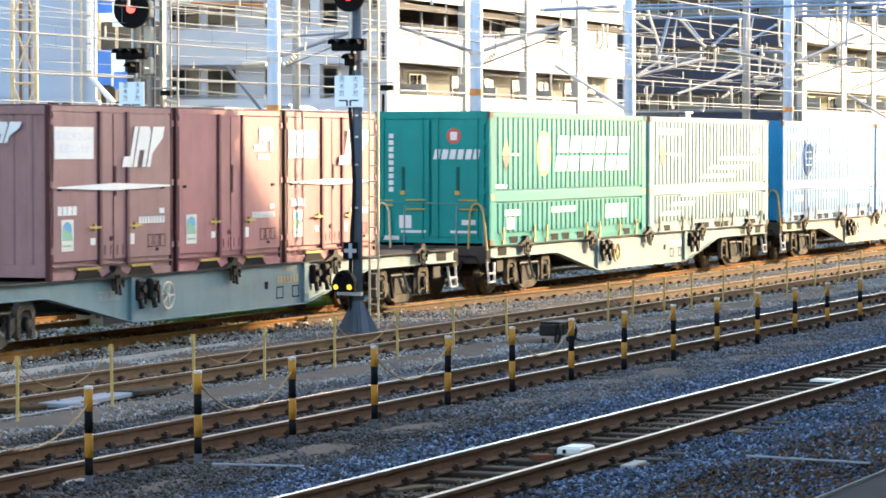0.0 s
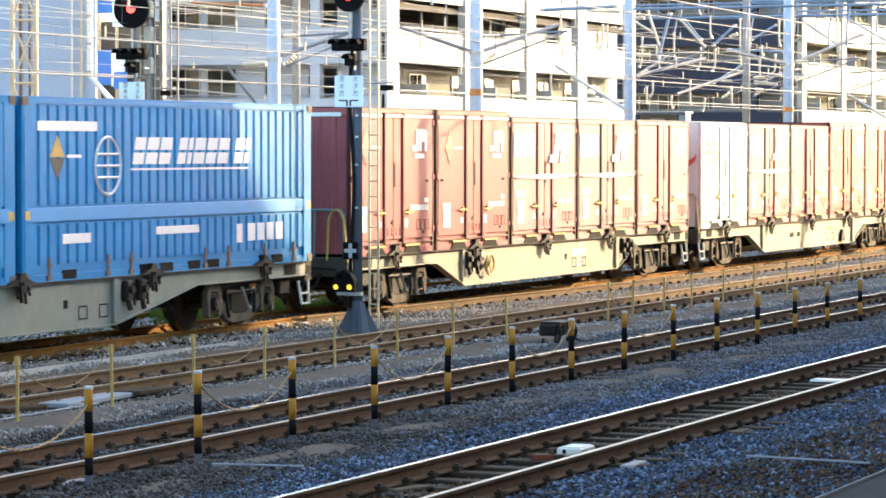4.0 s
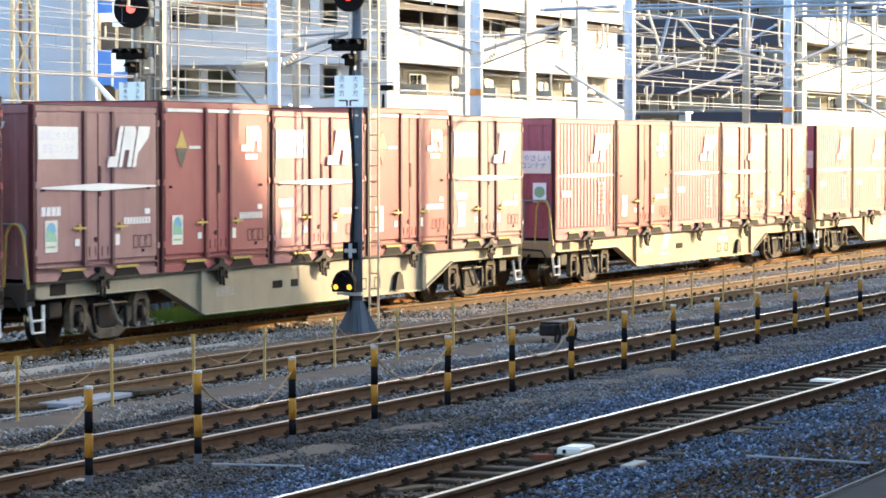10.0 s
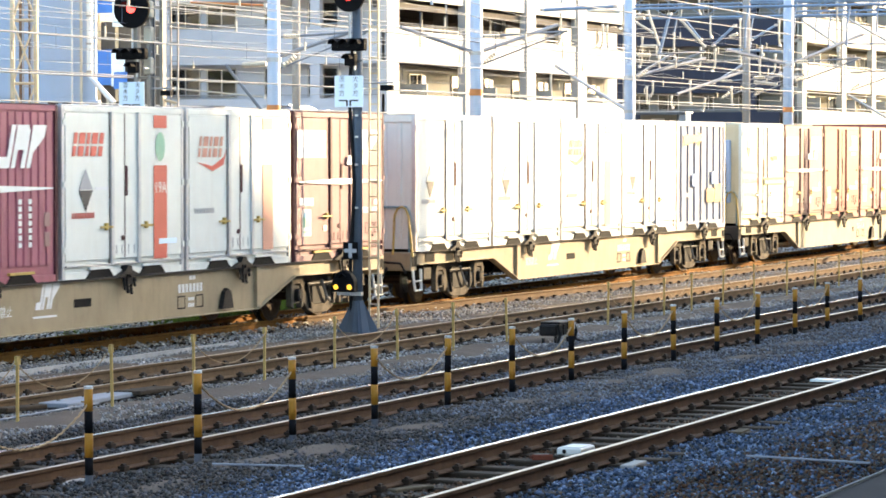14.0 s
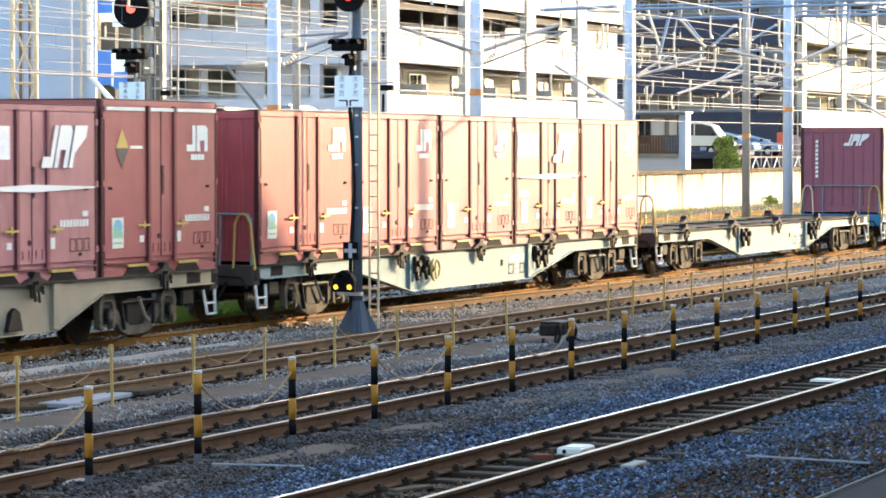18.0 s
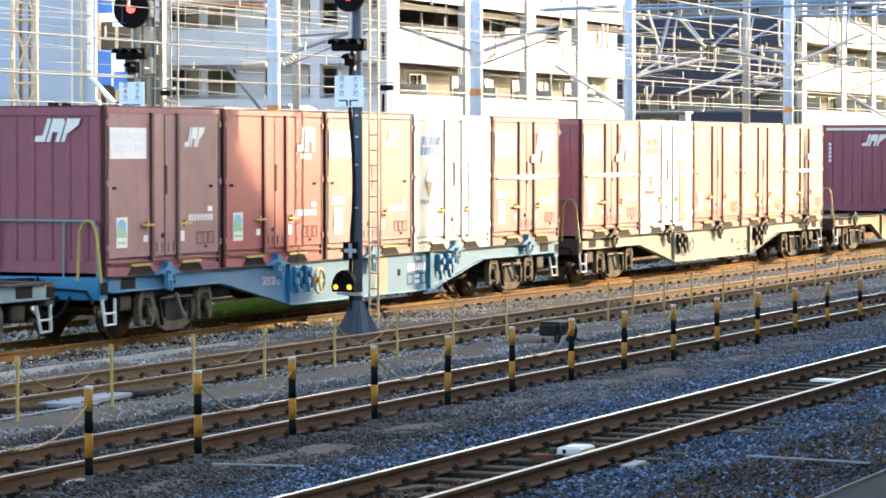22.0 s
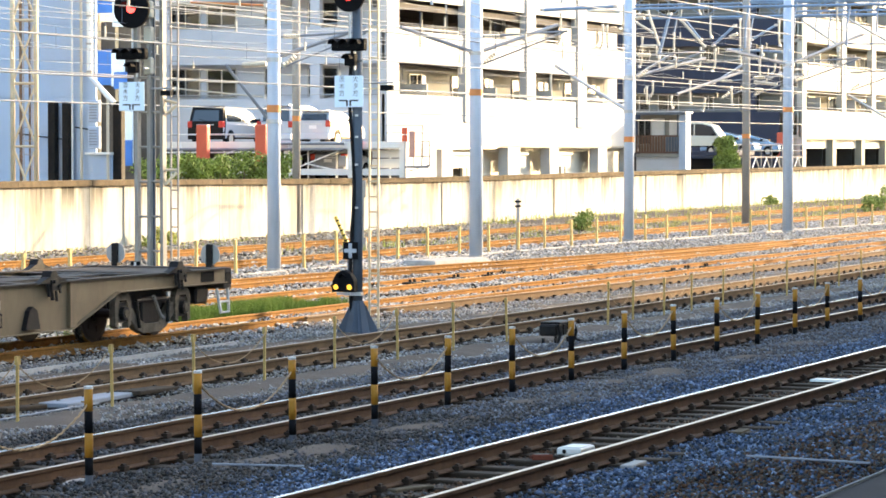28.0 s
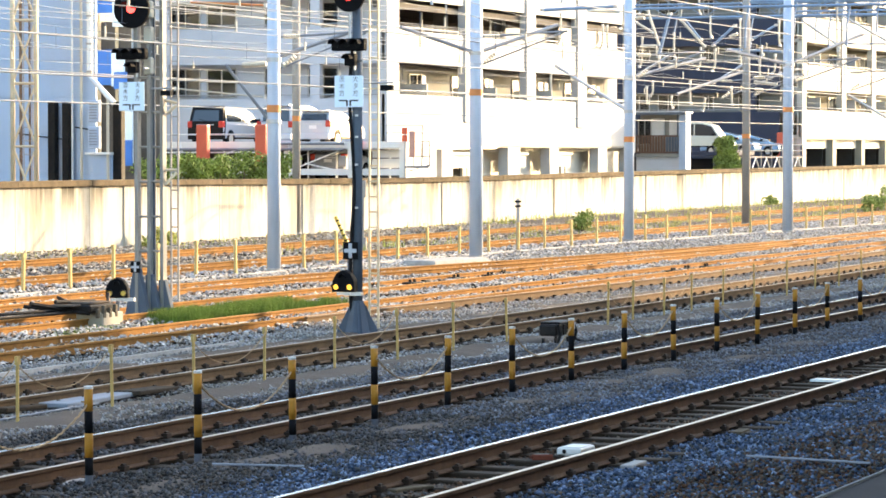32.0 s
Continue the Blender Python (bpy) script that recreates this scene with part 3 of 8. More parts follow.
for i in range(110):
    x = 52 + .6 * i
    y = np.interp(x, (46, 54, 58, 63, 70, 90, 190), (21.62, 21.34, 21.08, 20.84, 20.72, 20.66, 20.6))
    box(fs, x - .05, x + .05, y - .11, y - .04, -.16, -.10)
part("fasteners", fs, M["clip"], t9, "dark iron rail clips")["kind"] = "stuff"
for i, (x, y) in enumerate(((58.6, 25.9), (60.2, 25.7), (61.4, 25.95), (63.0, 25.8), (63.8, 26.1), (64.6, 25.6), (66.2, 25.9), (67.4, 24.9), (68.6, 22.4), (70.0, 22.5), (71.4, 22.45))):
    bp0 = thing("turnout_plate", "oily black slide plate beside a turnout rail", "track fitting", "turnout plates", at=pose(x, y, -.12, 0, 0, random.uniform(-8, 8)))
    part("plate", bevelled(boxes((-.22, .22, -.14, .14, -.05, .06)), .01), M["soot"], bp0)
    for e in (-.1, .1):
        part("bolt", tubes(.035, ((e, 0, .05), (e, 0, .12))), M["soot"], bp0)


def stones(name, material, x0, x1, y0, y1, per_m2, size, label, rails=(), top=0.0):
    n = int((x1 - x0) * (y1 - y0) * per_m2)
    rng = np.random.default_rng(n)
    c = np.empty((n, 3))
    c[:, 0], c[:, 1] = rng.uniform(x0, x1, n), rng.uniform(y0, y1, n)
    c = c[(c[:, 0] < 4.05 * c[:, 1] + 3) & (c[:, 0] > 1.6 * c[:, 1] - 2) & (0.924 * c[:, 0] + 0.383 * c[:, 1] > 24.5)]
    n = len(c)
    c[:, 2] = GZ + top + rng.uniform(-0.01, 0.03, n) + 0.018 * np.sin(c[:, 0] * 1.7 + c[:, 1] * 2.3)
    for yc in rails:
        d = np.abs(np.abs(c[:, 1] - yc) - 0.566)
        c[d < 0.10, 2] -= 0.07
        inside = np.abs(c[:, 1] - yc) < 1.0
        c[inside, 2] -= 0.018
        on = inside & (np.abs((c[:, 0] - (x0 * 0)) % 0.6 - 0.3) < 0.1)
        c[on & (rng.uniform(0, 1, n) < 0.4), 2] -= 0.05
    base = np.array([(1, 0, 0), (-1, 0, 0), (0, 1, 0), (0, -1, 0), (0, 0, 1), (0, 0, -1)], float)
    v = base[None] * rng.uniform(0.55, 1.15, (n, 6, 1)) * size * rng.choice((.5, .7, .9, 1.1, 1.35, 1.6), (n, 1, 1)) + rng.normal(0, size * 0.16, (n, 6, 3))
    a = rng.uniform(0, 6.28, n)
    ca, sa = np.cos(a), np.sin(a)
    e = rng.uniform(-0.9, 0.9, n)
    ce, se = np.cos(e), np.sin(e)
    x, y, z = v[..., 0], v[..., 1], v[..., 2]
    y, z = y * ce[:, None] - z * se[:, None], y * se[:, None] + z * ce[:, None]
    x, y = x * ca[:, None] - y * sa[:, None], x * sa[:, None] + y * ca[:, None]
    v = np.stack((x, y, z * 0.8), -1) + c[:, None]
    f = np.array([(0, 2, 4), (2, 1, 4), (1, 3, 4), (3, 0, 4), (2, 0, 5), (1, 2, 5), (3, 1, 5), (0, 3, 5)])
    if size > 0.03:
        f = f[:4]
    t = (f[None] + 6 * np.arange(n)[:, None, None]).reshape(-1, 3)
    tagged(soup(name, v.reshape(-1, 3), t, material), label, "ballast", "", "stuff")


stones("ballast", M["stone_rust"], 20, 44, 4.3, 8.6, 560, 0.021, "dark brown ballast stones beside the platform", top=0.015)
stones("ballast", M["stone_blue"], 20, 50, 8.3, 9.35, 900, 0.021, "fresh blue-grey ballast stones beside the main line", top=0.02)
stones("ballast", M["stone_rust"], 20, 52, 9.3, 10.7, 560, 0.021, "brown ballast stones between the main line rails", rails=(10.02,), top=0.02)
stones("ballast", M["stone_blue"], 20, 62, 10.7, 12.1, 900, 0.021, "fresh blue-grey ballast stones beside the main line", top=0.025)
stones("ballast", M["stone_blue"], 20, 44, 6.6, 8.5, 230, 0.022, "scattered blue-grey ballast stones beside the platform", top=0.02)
stones("ballast", M["stone_shaded"], 21, 31, 11.7, 13.2, 200, 0.021, "brown ballast stones darkened for shade along the post fence", top=0.03)
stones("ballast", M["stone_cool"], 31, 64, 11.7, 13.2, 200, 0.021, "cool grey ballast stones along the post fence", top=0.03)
stones("ballast", M["stone_shaded"], 21, 33, 11.9, 16.0, 480, 0.022, "grey-brown ballast stones darkened for shade round the second track", rails=(14.05,), top=0.045)
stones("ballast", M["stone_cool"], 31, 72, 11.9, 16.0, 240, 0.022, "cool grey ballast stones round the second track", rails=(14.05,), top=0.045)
stones("ballast", M["stone"], 33, 72, 11.9, 16.0, 240, 0.022, "grey-brown ballast stones round the second track", rails=(14.05,), top=0.045)
stones("ballast", M["stone_mid_shaded"], 26, 38, 15.9, 19.4, 330, 0.021, "grey-brown ballast stones darkened for shade round the siding track", rails=(18.2,), top=0.045)
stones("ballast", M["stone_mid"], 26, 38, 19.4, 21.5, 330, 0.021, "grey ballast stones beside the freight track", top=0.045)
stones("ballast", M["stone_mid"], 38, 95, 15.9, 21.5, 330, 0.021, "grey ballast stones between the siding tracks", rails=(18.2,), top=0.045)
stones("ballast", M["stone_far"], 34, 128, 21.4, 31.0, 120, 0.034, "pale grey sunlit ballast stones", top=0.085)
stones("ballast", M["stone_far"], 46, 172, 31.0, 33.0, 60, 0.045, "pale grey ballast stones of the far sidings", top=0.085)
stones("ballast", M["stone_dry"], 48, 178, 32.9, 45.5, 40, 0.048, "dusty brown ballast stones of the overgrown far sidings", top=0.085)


def soil(x0, x1, y0, y1, height, label, seed):
    """A low, uneven strip of fine dust that half buries the stones."""
    nx, ny = int((x1 - x0) / .16), int((y1 - y0) / .08)
    vs, ts = [], []
    for i in range(nx + 1):
        for j in range(ny + 1):
            x, y = x0 + (x1 - x0) * i / nx, y0 + (y1 - y0) * j / ny
            e = (1 - abs(2 * j / ny - 1) ** 2) * min(1, i / nx * 14)
            h = height * e + .05 * noise.noise(Vector((x * .9, y * 1.6, seed))) + .018 * noise.noise(Vector((x * 5, y * 5, seed)))
            vs.append((x, y, GZ + .01 + h))
    for i in range(nx):
        for j in range(ny):
            a = i * (ny + 1) + j
            b = a + ny + 1
            ts += [(a, b, b + 1), (a, b + 1, a + 1)]
    ob = soup("dust_strip", vs, ts, M["dust"])
    for p in ob.data.polygons:
        p.use_smooth = True
    return tagged(ob, label, "soil", "", "stuff")


soil(25.5, 62, 16.1, 17.2, .085, "pale brown dust along the stake fence", 2)
soil(26, 70, 19.5, 20.3, .075, "grey-brown dust beside the siding track", 5)
soil(21.5, 46, 12.25, 13.0, .05, "brown dust along the striped posts", 8)
soil(24, 52, 15.0, 15.6, .065, "brown dust beside the second track", 11)
soil(108, 190, 35.0, 37.8, .15, "brown soil between the overgrown far sidings", 14)
soil(108, 190, 40.3, 45.3, .17, "brown soil below the concrete wall", 17)


def leaves(name, material, centres, radii, count, size, up=0.0, seed=1):
    """A crown or tuft of many small leaf blades inside uneven lobes."""
    rng = np.random.default_rng(seed)
    vs = []
    for c, r in zip(centres, radii):
        n = max(8, int(count * (r[0] * r[1] * r[2]) ** (2 / 3) / max(1e-6, sum((q[0] * q[1] * q[2]) ** (2 / 3) for q in radii))))
        d = rng.normal(0, 1, (n, 3))
        d /= np.linalg.norm(d, axis=1)[:, None]
        p = np.array(c) + d * np.array(r) * rng.uniform(0.55, 1.08, (n, 1))
        a = rng.normal(0, 1, (n, 3)) + np.array((0, 0, up))
        a /= np.linalg.norm(a, axis=1)[:, None]
        b = np.cross(a, rng.normal(0, 1, (n, 3)))
        b /= np.linalg.norm(b, axis=1)[:, None]
        s = size * rng.uniform(0.5, 1.3, (n, 1))
        vs.append(np.stack((p - b * s * 0.35, p + b * s * 0.35, p + a * s), 1))
    v = np.concatenate(vs)
    n = len(v)
    return soup(name, v.reshape(-1, 3), np.arange(n * 3).reshape(-1, 3), material)


def grass(name, x0, x1, y0, y1, n, h, material, label, seed):
    rng = np.random.default_rng(seed)
    c = np.stack((rng.uniform(x0, x1, n), rng.uniform(y0, y1, n), np.full(n, GZ)), -1)
    keep = np.array([noise.noise(Vector((a * 0.8, b * 1.1, seed))) > (-0.25 if name == "grass" else 0.24) for a, b, _ in c])
    c = c[keep]
    n = len(c)
    d = rng.uniform(0, 6.28, n)
    w = np.stack((np.cos(d), np.sin(d), np.zeros(n)), -1) * (0.008 if name == "grass" else 0.022)
    tip = np.stack((rng.normal(0, 0.05, n), rng.normal(0, 0.05, n), rng.uniform(0.4, 1.2, n) * h), -1)
    v = np.stack((c - w, c + w, c + tip), 1)
    ob = soup(name, v.reshape(-1, 3), np.arange(n * 3).reshape(-1, 3), material)
    return tagged(ob, label, "grass", "", "stuff")


grass("grass", 45.3, 51.4, 23.25, 24.75, 56000, 0.27, M["grass"], "bright green sunlit grass strip beside the freight track", 3)
grass("grass", 41.6, 43.6, 23.7, 24.3, 1500, 0.16, M["grass"], "sparse green grass beside the freight track", 4)
grass("weeds", 58, 92, 42.6, 43.9, 3600, 0.22, M["leaf_b"], "dry green weeds below the concrete wall", 5)
grass("weeds", 92, 150, 43.2, 45.2, 5000, 0.35, M["leaf_b"], "dry green weeds below the concrete wall", 6)
grass("weeds", 78, 150, 34.8, 37.6, 9000, 0.36, M["leaf_b"], "dry green weeds between the far sidings", 7)
grass("weeds", 110, 170, 39.9, 45.0, 8000, 0.45, M["leaf_b"], "tall dry weeds on the far sidings", 8)


# ---------------------------------------------------------------- post fences with chains
def hang(a, b, sag, n=14):
    return [Vector(a).lerp(Vector(b), i / n) - Vector((0, 0, sag * (1 - (2 * i / n - 1) ** 2))) for i in range(n + 1)]


def striped_post():
    p = thing("striped_post", "yellow and black striped round fence post with a grey cap", "fence post", "striped posts along the main line")
    r, z = 0.039, GZ - 0.1
    part("foot", tube(bmesh.new(), (0, 0, GZ - 0.12), (0, 0, -0.10), r * 0.98, 14), M["drab_foot"], p, "bare grey foot")
    for i, (a, b, m) in enumerate(((-0.10, 0.06, "black"), (0.06, 0.28, "post_yellow"), (0.28, 0.48, "black"), (0.48, 0.68, "post_yellow"))):
        smooth(part("band", tube(bmesh.new(), (0, 0, a), (0, 0, b), r, 14), M[m], p, "black band" if m == "black" else "worn yellow band"))
    part("cap", tube(bmesh.new(), (0, 0, 0.68), (0, 0, 0.705), r * 1.08, 14), M["galv"], p, "grey cap")
    part("chain_eye", tubes(0.008, ((0.04, -0.02, 0.56), (0.075, -0.02, 0.56))), M["chain"], p)
    return p


def chain(a, b, sag, r, label, group):
    bm = bmesh.new()
    path(bm, [p + Vector((0, 0, r * .5 * (-1) ** i)) for i, p in enumerate(hang(a, b, sag, 40))], r, 5)
    return solid("chain", bm, M["chain"], label, "chain", group)


FENCE_Y = 13.16
post = striped_post()
post.matrix_basis = pose(21.29, FENCE_Y, 0)
posts_x = [21.29, 23.41] + [25.57 + 2.105 * i for i in range(22)]
for i, x in enumerate(posts_x[1:], 1):
    copy_thing(post, pose(x + random.uniform(-.015, .015), FENCE_Y + random.uniform(-.015, .015), .035 - .009 * i + random.uniform(-.006, .006), random.uniform(-.9, .9), random.uniform(-.6, .6), random.uniform(0, 360)))
for i in range(0, 22, 2):
    chain((posts_x[i] + .05, FENCE_Y, .56), (posts_x[i + 1] - .05, FENCE_Y, .56), 0.30, 0.010, "sagging rusty chain between two striped posts", "chains between striped posts")


def stake(h, w=.013, paint="stake"):
    p = thing("fence_stake", "thin faded yellow steel stake standing in ballast", "fence post", "yellow stakes between the tracks")
    part("shaft", boxes((-w, w, -w - .002, w + .002, GZ - .1, h)), M[paint], p)
    part("top_bracket", boxes((-w - .02, w + .02, -w - .006, w + .006, h - .09, h)), M[paint], p)
    return p


s0 = stake(0.58)
s0.matrix_basis = pose(26.2, 16.8, 0)
stakes_x = [26.2] + [28.24 + 2.1 * i for i in range(8)] + [47.83, 49.23, 50.81, 52.45, 54.49, 56.7, 58.9] + [61.0 + 2.1 * i for i in range(16)]
for x in stakes_x[1:]:
    copy_thing(s0, pose(x + random.uniform(-.04, .04), 16.8 + random.uniform(-.05, .05), random.uniform(-.03, .03), random.uniform(-1.5, 1.5), random.uniform(-1.2, 1.2), random.uniform(-8, 8)))
for i in (0, 1, 3, 5, 7, 9, 11, 13, 14, 16, 18, 20, 22, 24):
    chain((stakes_x[i] + .03, 16.8, .5), (stakes_x[i + 1] - .03, 16.8, .5), 0.33, 0.007, "thin rusty chain hanging between two stakes", "chains between stakes")
s1 = stake(0.74, .030, "stake_sunlit")
s1.matrix_basis = pose(50.0, 31.9, 0)
tagged(s1, group="yellow stakes of the far sidings")
x = 51.95
while x < 150:
    copy_thing(s1, pose(x + random.uniform(-.1, .1), 31.9 - max(0, x - 75) * 0.062, random.uniform(-.05, .05), random.uniform(-1.5, 1.5), random.uniform(-1.5, 1.5), random.uniform(-8, 8)))
    x += 1.98


# ---------------------------------------------------------------- concrete retaining wall
def wall_top(x):
    """The wall sags a little along its length."""
    return float(np.interp(x, (6, 20, 33, 42, 66, 115), (0, -.10, -.17, -.16, -.11, -.05)))


def sagging(bm):
    for v in bm.verts:
        if v.co.z > 1.5:
            v.co.z += wall_top(v.co.x)
    return bm


WALL = thing("retaining_wall", "stained pale concrete wall with a dark weathered coping", "wall", kind="structure", at=pose(72.75, 43.8, 0, 0, 0, math.degrees(math.atan2(3.1, 113.7))))
x = -40.0
k = 0
while x < 170:
    w = 4.55
    part("wall_panel", sagging(boxes((x + .012, x + w - .012, 0, .35, GZ - .2, 1.76))), M["concrete"], WALL)
    part("joint", sagging(boxes((x - .013, x + .013, .02, .3, GZ - .2, 1.75))), M["coping"], WALL)
    if k % 2 == 0:
        part("coping_stone", sagging(bevelled(boxes((x + .006, x + w - .006, -.11, .5, 1.76, 1.96), (x + w + .006, x + 2 * w - .006, -.10, .5, 1.76, 1.955)), .02)), M["coping"], WALL)
    if k % 3 == 1:
        part("buttress", sagging(boxes((x + 2.2, x + 2.45, -.05, 0, GZ - .1, 1.75))), M["concrete"], WALL)
    x += w
    k += 1


# ---------------------------------------------------------------- colour light signals
SIGNX = pose(0, 0, 0, 90, 0, -90)


def disc(bm, x, y, z, r, d, n=20):
    return tube(bm, (x, y, z), (x + d, y, z), r, n)


def hooded_lamp(bm, x, y, z, r, out=2.2):
    arc = [math.pi * i / 10 for i in range(11)]
    prism(bm, [(y + 1.07 * r * math.cos(a), z + 1.07 * r * math.sin(a)) for a in arc] + [(y + r * math.cos(a), z + r * math.sin(a)) for a in arc[::-1]], "x", x - out * r, x)


def signal_mast(name, label, y, x, twin):
    s = thing(name, label, "railway signal", "colour light signals", at=pose(x, y, 0))
    top = 6.6
    if not twin:
        smooth(part("mast", tube(bmesh.new(), (0, 0, -.1), (0, 0, top), 0.082, 18), M["mast"], s))
        bm = bmesh.new()
        for a in range(4):
            c, d = math.cos(a * math.pi / 2 + .5), math.sin(a * math.pi / 2 + .5)
            lo, hi = [(0.08, -.13), (.33, -.13), (.33, -.08), (.12, .34), (.08, .40)], None
            vs = []
            for o in (-.012, .012):
                vs.append([bm.verts.new((p * c - o * d, p * d + o * c, z)) for p, z in lo])
            bm.faces.new(vs[0][::-1]), bm.faces.new(vs[1])
            for i in range(5):
                j = (i + 1) % 5
                bm.faces.new((vs[0][i], vs[0][j], vs[1][j], vs[1][i]))
            part("base_fin", bm, M["mast"], s)
            bm = bmesh.new()
        bm.free()
        part("base_skirt", tube(bmesh.new(), (0, 0, -.14), (0, 0, .40), .22, 8, .105), M["mast"], s)
        part("foundation", bevelled(boxes((-.34, .34, -.34, .34, GZ - .1, -.13)), .02), M["block"], s, "grey concrete foundation")
        pts = [Vector((-.09 + .012 * math.sin(z * 3), .055 + .035 * math.sin(2.1 * z), z)) for z in np.arange(-.1, 4.7, .2)]
        part("cable", path(bmesh.new(), pts, .032), M["rubber"], s, "thick black cable")
        bm = bmesh.new()
        for z in (1.9, 2.6, 3.05, 3.4):
            tube(bm, (-.10, -.03, z), (-.10, -.03, z + .035), .03, 8)
        part("cable_clip", bm, M["galv"], s)
    else:
        for i, (dx, dy) in enumerate(((-.17, .19), (.0, .03), (.15, -.15))):
            part("mast", boxes((dx - .07, dx + .07, dy - .03, dy + .03, -.1, top)), M["sign_post"], s, "weathered pale steel post")
            if i == 1:
                part("post_web", boxes((dx + .05, dx + .10, dy - .06, dy - .02, -.1, top)), M["mast"], s)
            bm = bmesh.new()
            prism(bm, [(dy - .26 + .01 * i, -.20), (dy + (.26, .12, .10)[i], -.20), (dy + .07, .74 - .1 * i), (dy - .05, .74 - .1 * i)], "x", dx - .06, dx + .06)
            part("base_fin", bevelled(bm, .01), M["mast"], s, "dark grey tapered steel base")
        for z in np.arange(1.05, 6.4, .62):
            part("cross_bar", tubes(.026, ((-.17, .19, z), (.15, -.15, z))), M["sign_post"], s)
        for z in (4.2, 4.75, 5.2):
            part("cable_box", bevelled(boxes((-.12, .02, -.05, .10, z, z + .30)), .02), M["drop"], s, "cream cable box")
        part("bracket", tubes(.03, ((.15, -.15, 3.45), (.32, -.33, 3.65)), ((.15, -.15, 3.75), (.32, -.33, 3.70)), ((.15, -.15, 2.2), (.32, -.33, 2.45)), ((.15, -.15, 2.5), (.32, -.33, 2.5))), M["lattice"], s)
    fx, fy = (-.19, .06) if not twin else (-.32, .22)
    sign = part("direction_sign", bevelled(boxes((fx - .02, fx, fy - .255, fy + .255, 3.55, 4.06)), .008), M["sign"], s, "pale blue direction sign with black characters")
    for k, ch in enumerate(("茨木方", "大タ方")):
        for i, c in enumerate(ch):
            lettering(c, .108, M["sign_ink"], sign, pose(fx - .024, fy + .12 - .24 * k, 4.0 - .115 * i) @ SIGNX, "lettering")
    for e in (-1, 1):
        part("arrow", boxes((fx - .025, fx - .02, fy + e * .03 - .015, fy + e * .03 + .015, 3.57, 3.665), (fx - .026, fx - .021, min(fy + e * .03, fy + e * .17), max(fy + e * .03, fy + e * .17), 3.645, 3.67)), M["sign_ink"], sign)
    head = part("three_lamp_head", bevelled(boxes((fx - .1, fx + .06, fy - .30, fy + .28, 4.46, 4.66)), .02), M["black"], s, "black three-lamp signal head, unlit")
    for d in (-.19, 0, .19):
        hb = bmesh.new()
        hooded_lamp(hb, fx - .10, fy + d, 4.57, .075)
        part("hood", hb, M["black"], head)
        part("lens", disc(bmesh.new(), fx - .115, fy + d, 4.57, .055, .02), M["rubber"], head, "unlit dark lens")
    small = part("small_lamp_head", bevelled(boxes((fx - .09, fx + .05, fy - .13, fy + .05, 4.22, 4.42)), .015), M["black"], s, "small black lamp head, unlit")
    hb = bmesh.new()
    hooded_lamp(hb, fx - .09, fy - .04, 4.33, .07)
    part("hood", hb, M["black"], small)
    part("head_bracket", tubes(.02, ((fx, fy - .1, 4.15), (fx, fy - .1, 4.5)), ((fx, fy - .25, 4.3), (.0, 0, 4.3)), ((fx, fy + .1, 4.5), (0, 0, 4.6)), ((fx + .02, fy, 4.66), (fx + .02, fy, 5.05))), M["galv"], s)
    back = part("round_signal", disc(bmesh.new(), fx - .06, fy - .02, 5.36, .35 if twin else .27, .06, 28), M["black"], s, "round black signal board with a red light")
    hb = bmesh.new()
    hooded_lamp(hb, fx - .06, fy - .02, 5.36, .11)
    part("hood", hb, M["black"], back)
    smooth(part("red_light", disc(bmesh.new(), fx - .075, fy - .02, 5.36, .085, .02), M["glow_red"], back, "glowing red lens"))
    cx, cy, cz = (-.16, .05, 1.22) if not twin else (-.36, .14, .78)
    k = .72 if twin else 1.0
    pl = part("cross_plate", boxes((cx - .012, cx, cy - .13 * k, cy + .13 * k, cz - .14 * k, cz + .14 * k)), M["black"], s, "black plate with a white cross")
    part("cross", boxes((cx - .018, cx - .013, cy - .11 * k, cy + .11 * k, cz - .03 * k, cz + .03 * k), (cx - .019, cx - .0135, cy - .03 * k, cy + .03 * k, cz - .12 * k, cz + .12 * k)), M["cross"], pl)
    ob = part("side_box", boxes((fx + .2, fx + .3, fy - .66, fy - .46, 3.82, 3.91)), M["black"], s)
    part("side_arm", tubes(.018, ((0, 0, 3.95), (fx + .3, fy - .66, 3.95))), M["galv"], s)
    return s


def dwarf_signal(x, y, z, label, lit=True, turn=0):
    d = thing("dwarf_signal", label, "railway signal", "dwarf signals", at=pose(x, y, z, 0, 0, turn))
    bm = prism(bmesh.new(), [(-.2, -.10), (.2, -.10), (.19, .08), (.12, .2), (0, .26), (-.12, .2), (-.19, .08)], "x", -.05, .12)
    head = part("head", bevelled(bm, .015), M["black"], d)
    for yy, zz in ((.12, -.02), (-.12, -.02), (0, .13)):
        hb = bmesh.new()
        hooded_lamp(hb, -.05, yy, zz, .06, 1.0)
        part("hood", hb, M["black"], head)
    for yy in (.12, -.12):
        smooth(part("yellow_light", disc(bmesh.new(), -.062, yy, -.02, .043, .012), M["glow_yellow" if lit else "stick_yellow"], head, "glowing yellow lens" if lit else "dull amber lens"))
    part("leg", tubes(.03, ((.1, 0, -.08), (.42, 0, -.12)) if z > .5 else ((.04, 0, -.1), (.04, 0, -z + GZ))), M["mast"], d)
    part("arm", boxes((.0, .1, -.3, .0, -.16, -.10), (-.02, .08, -.12, .12, -.15, -.11)), M["galv"], d)
    return d


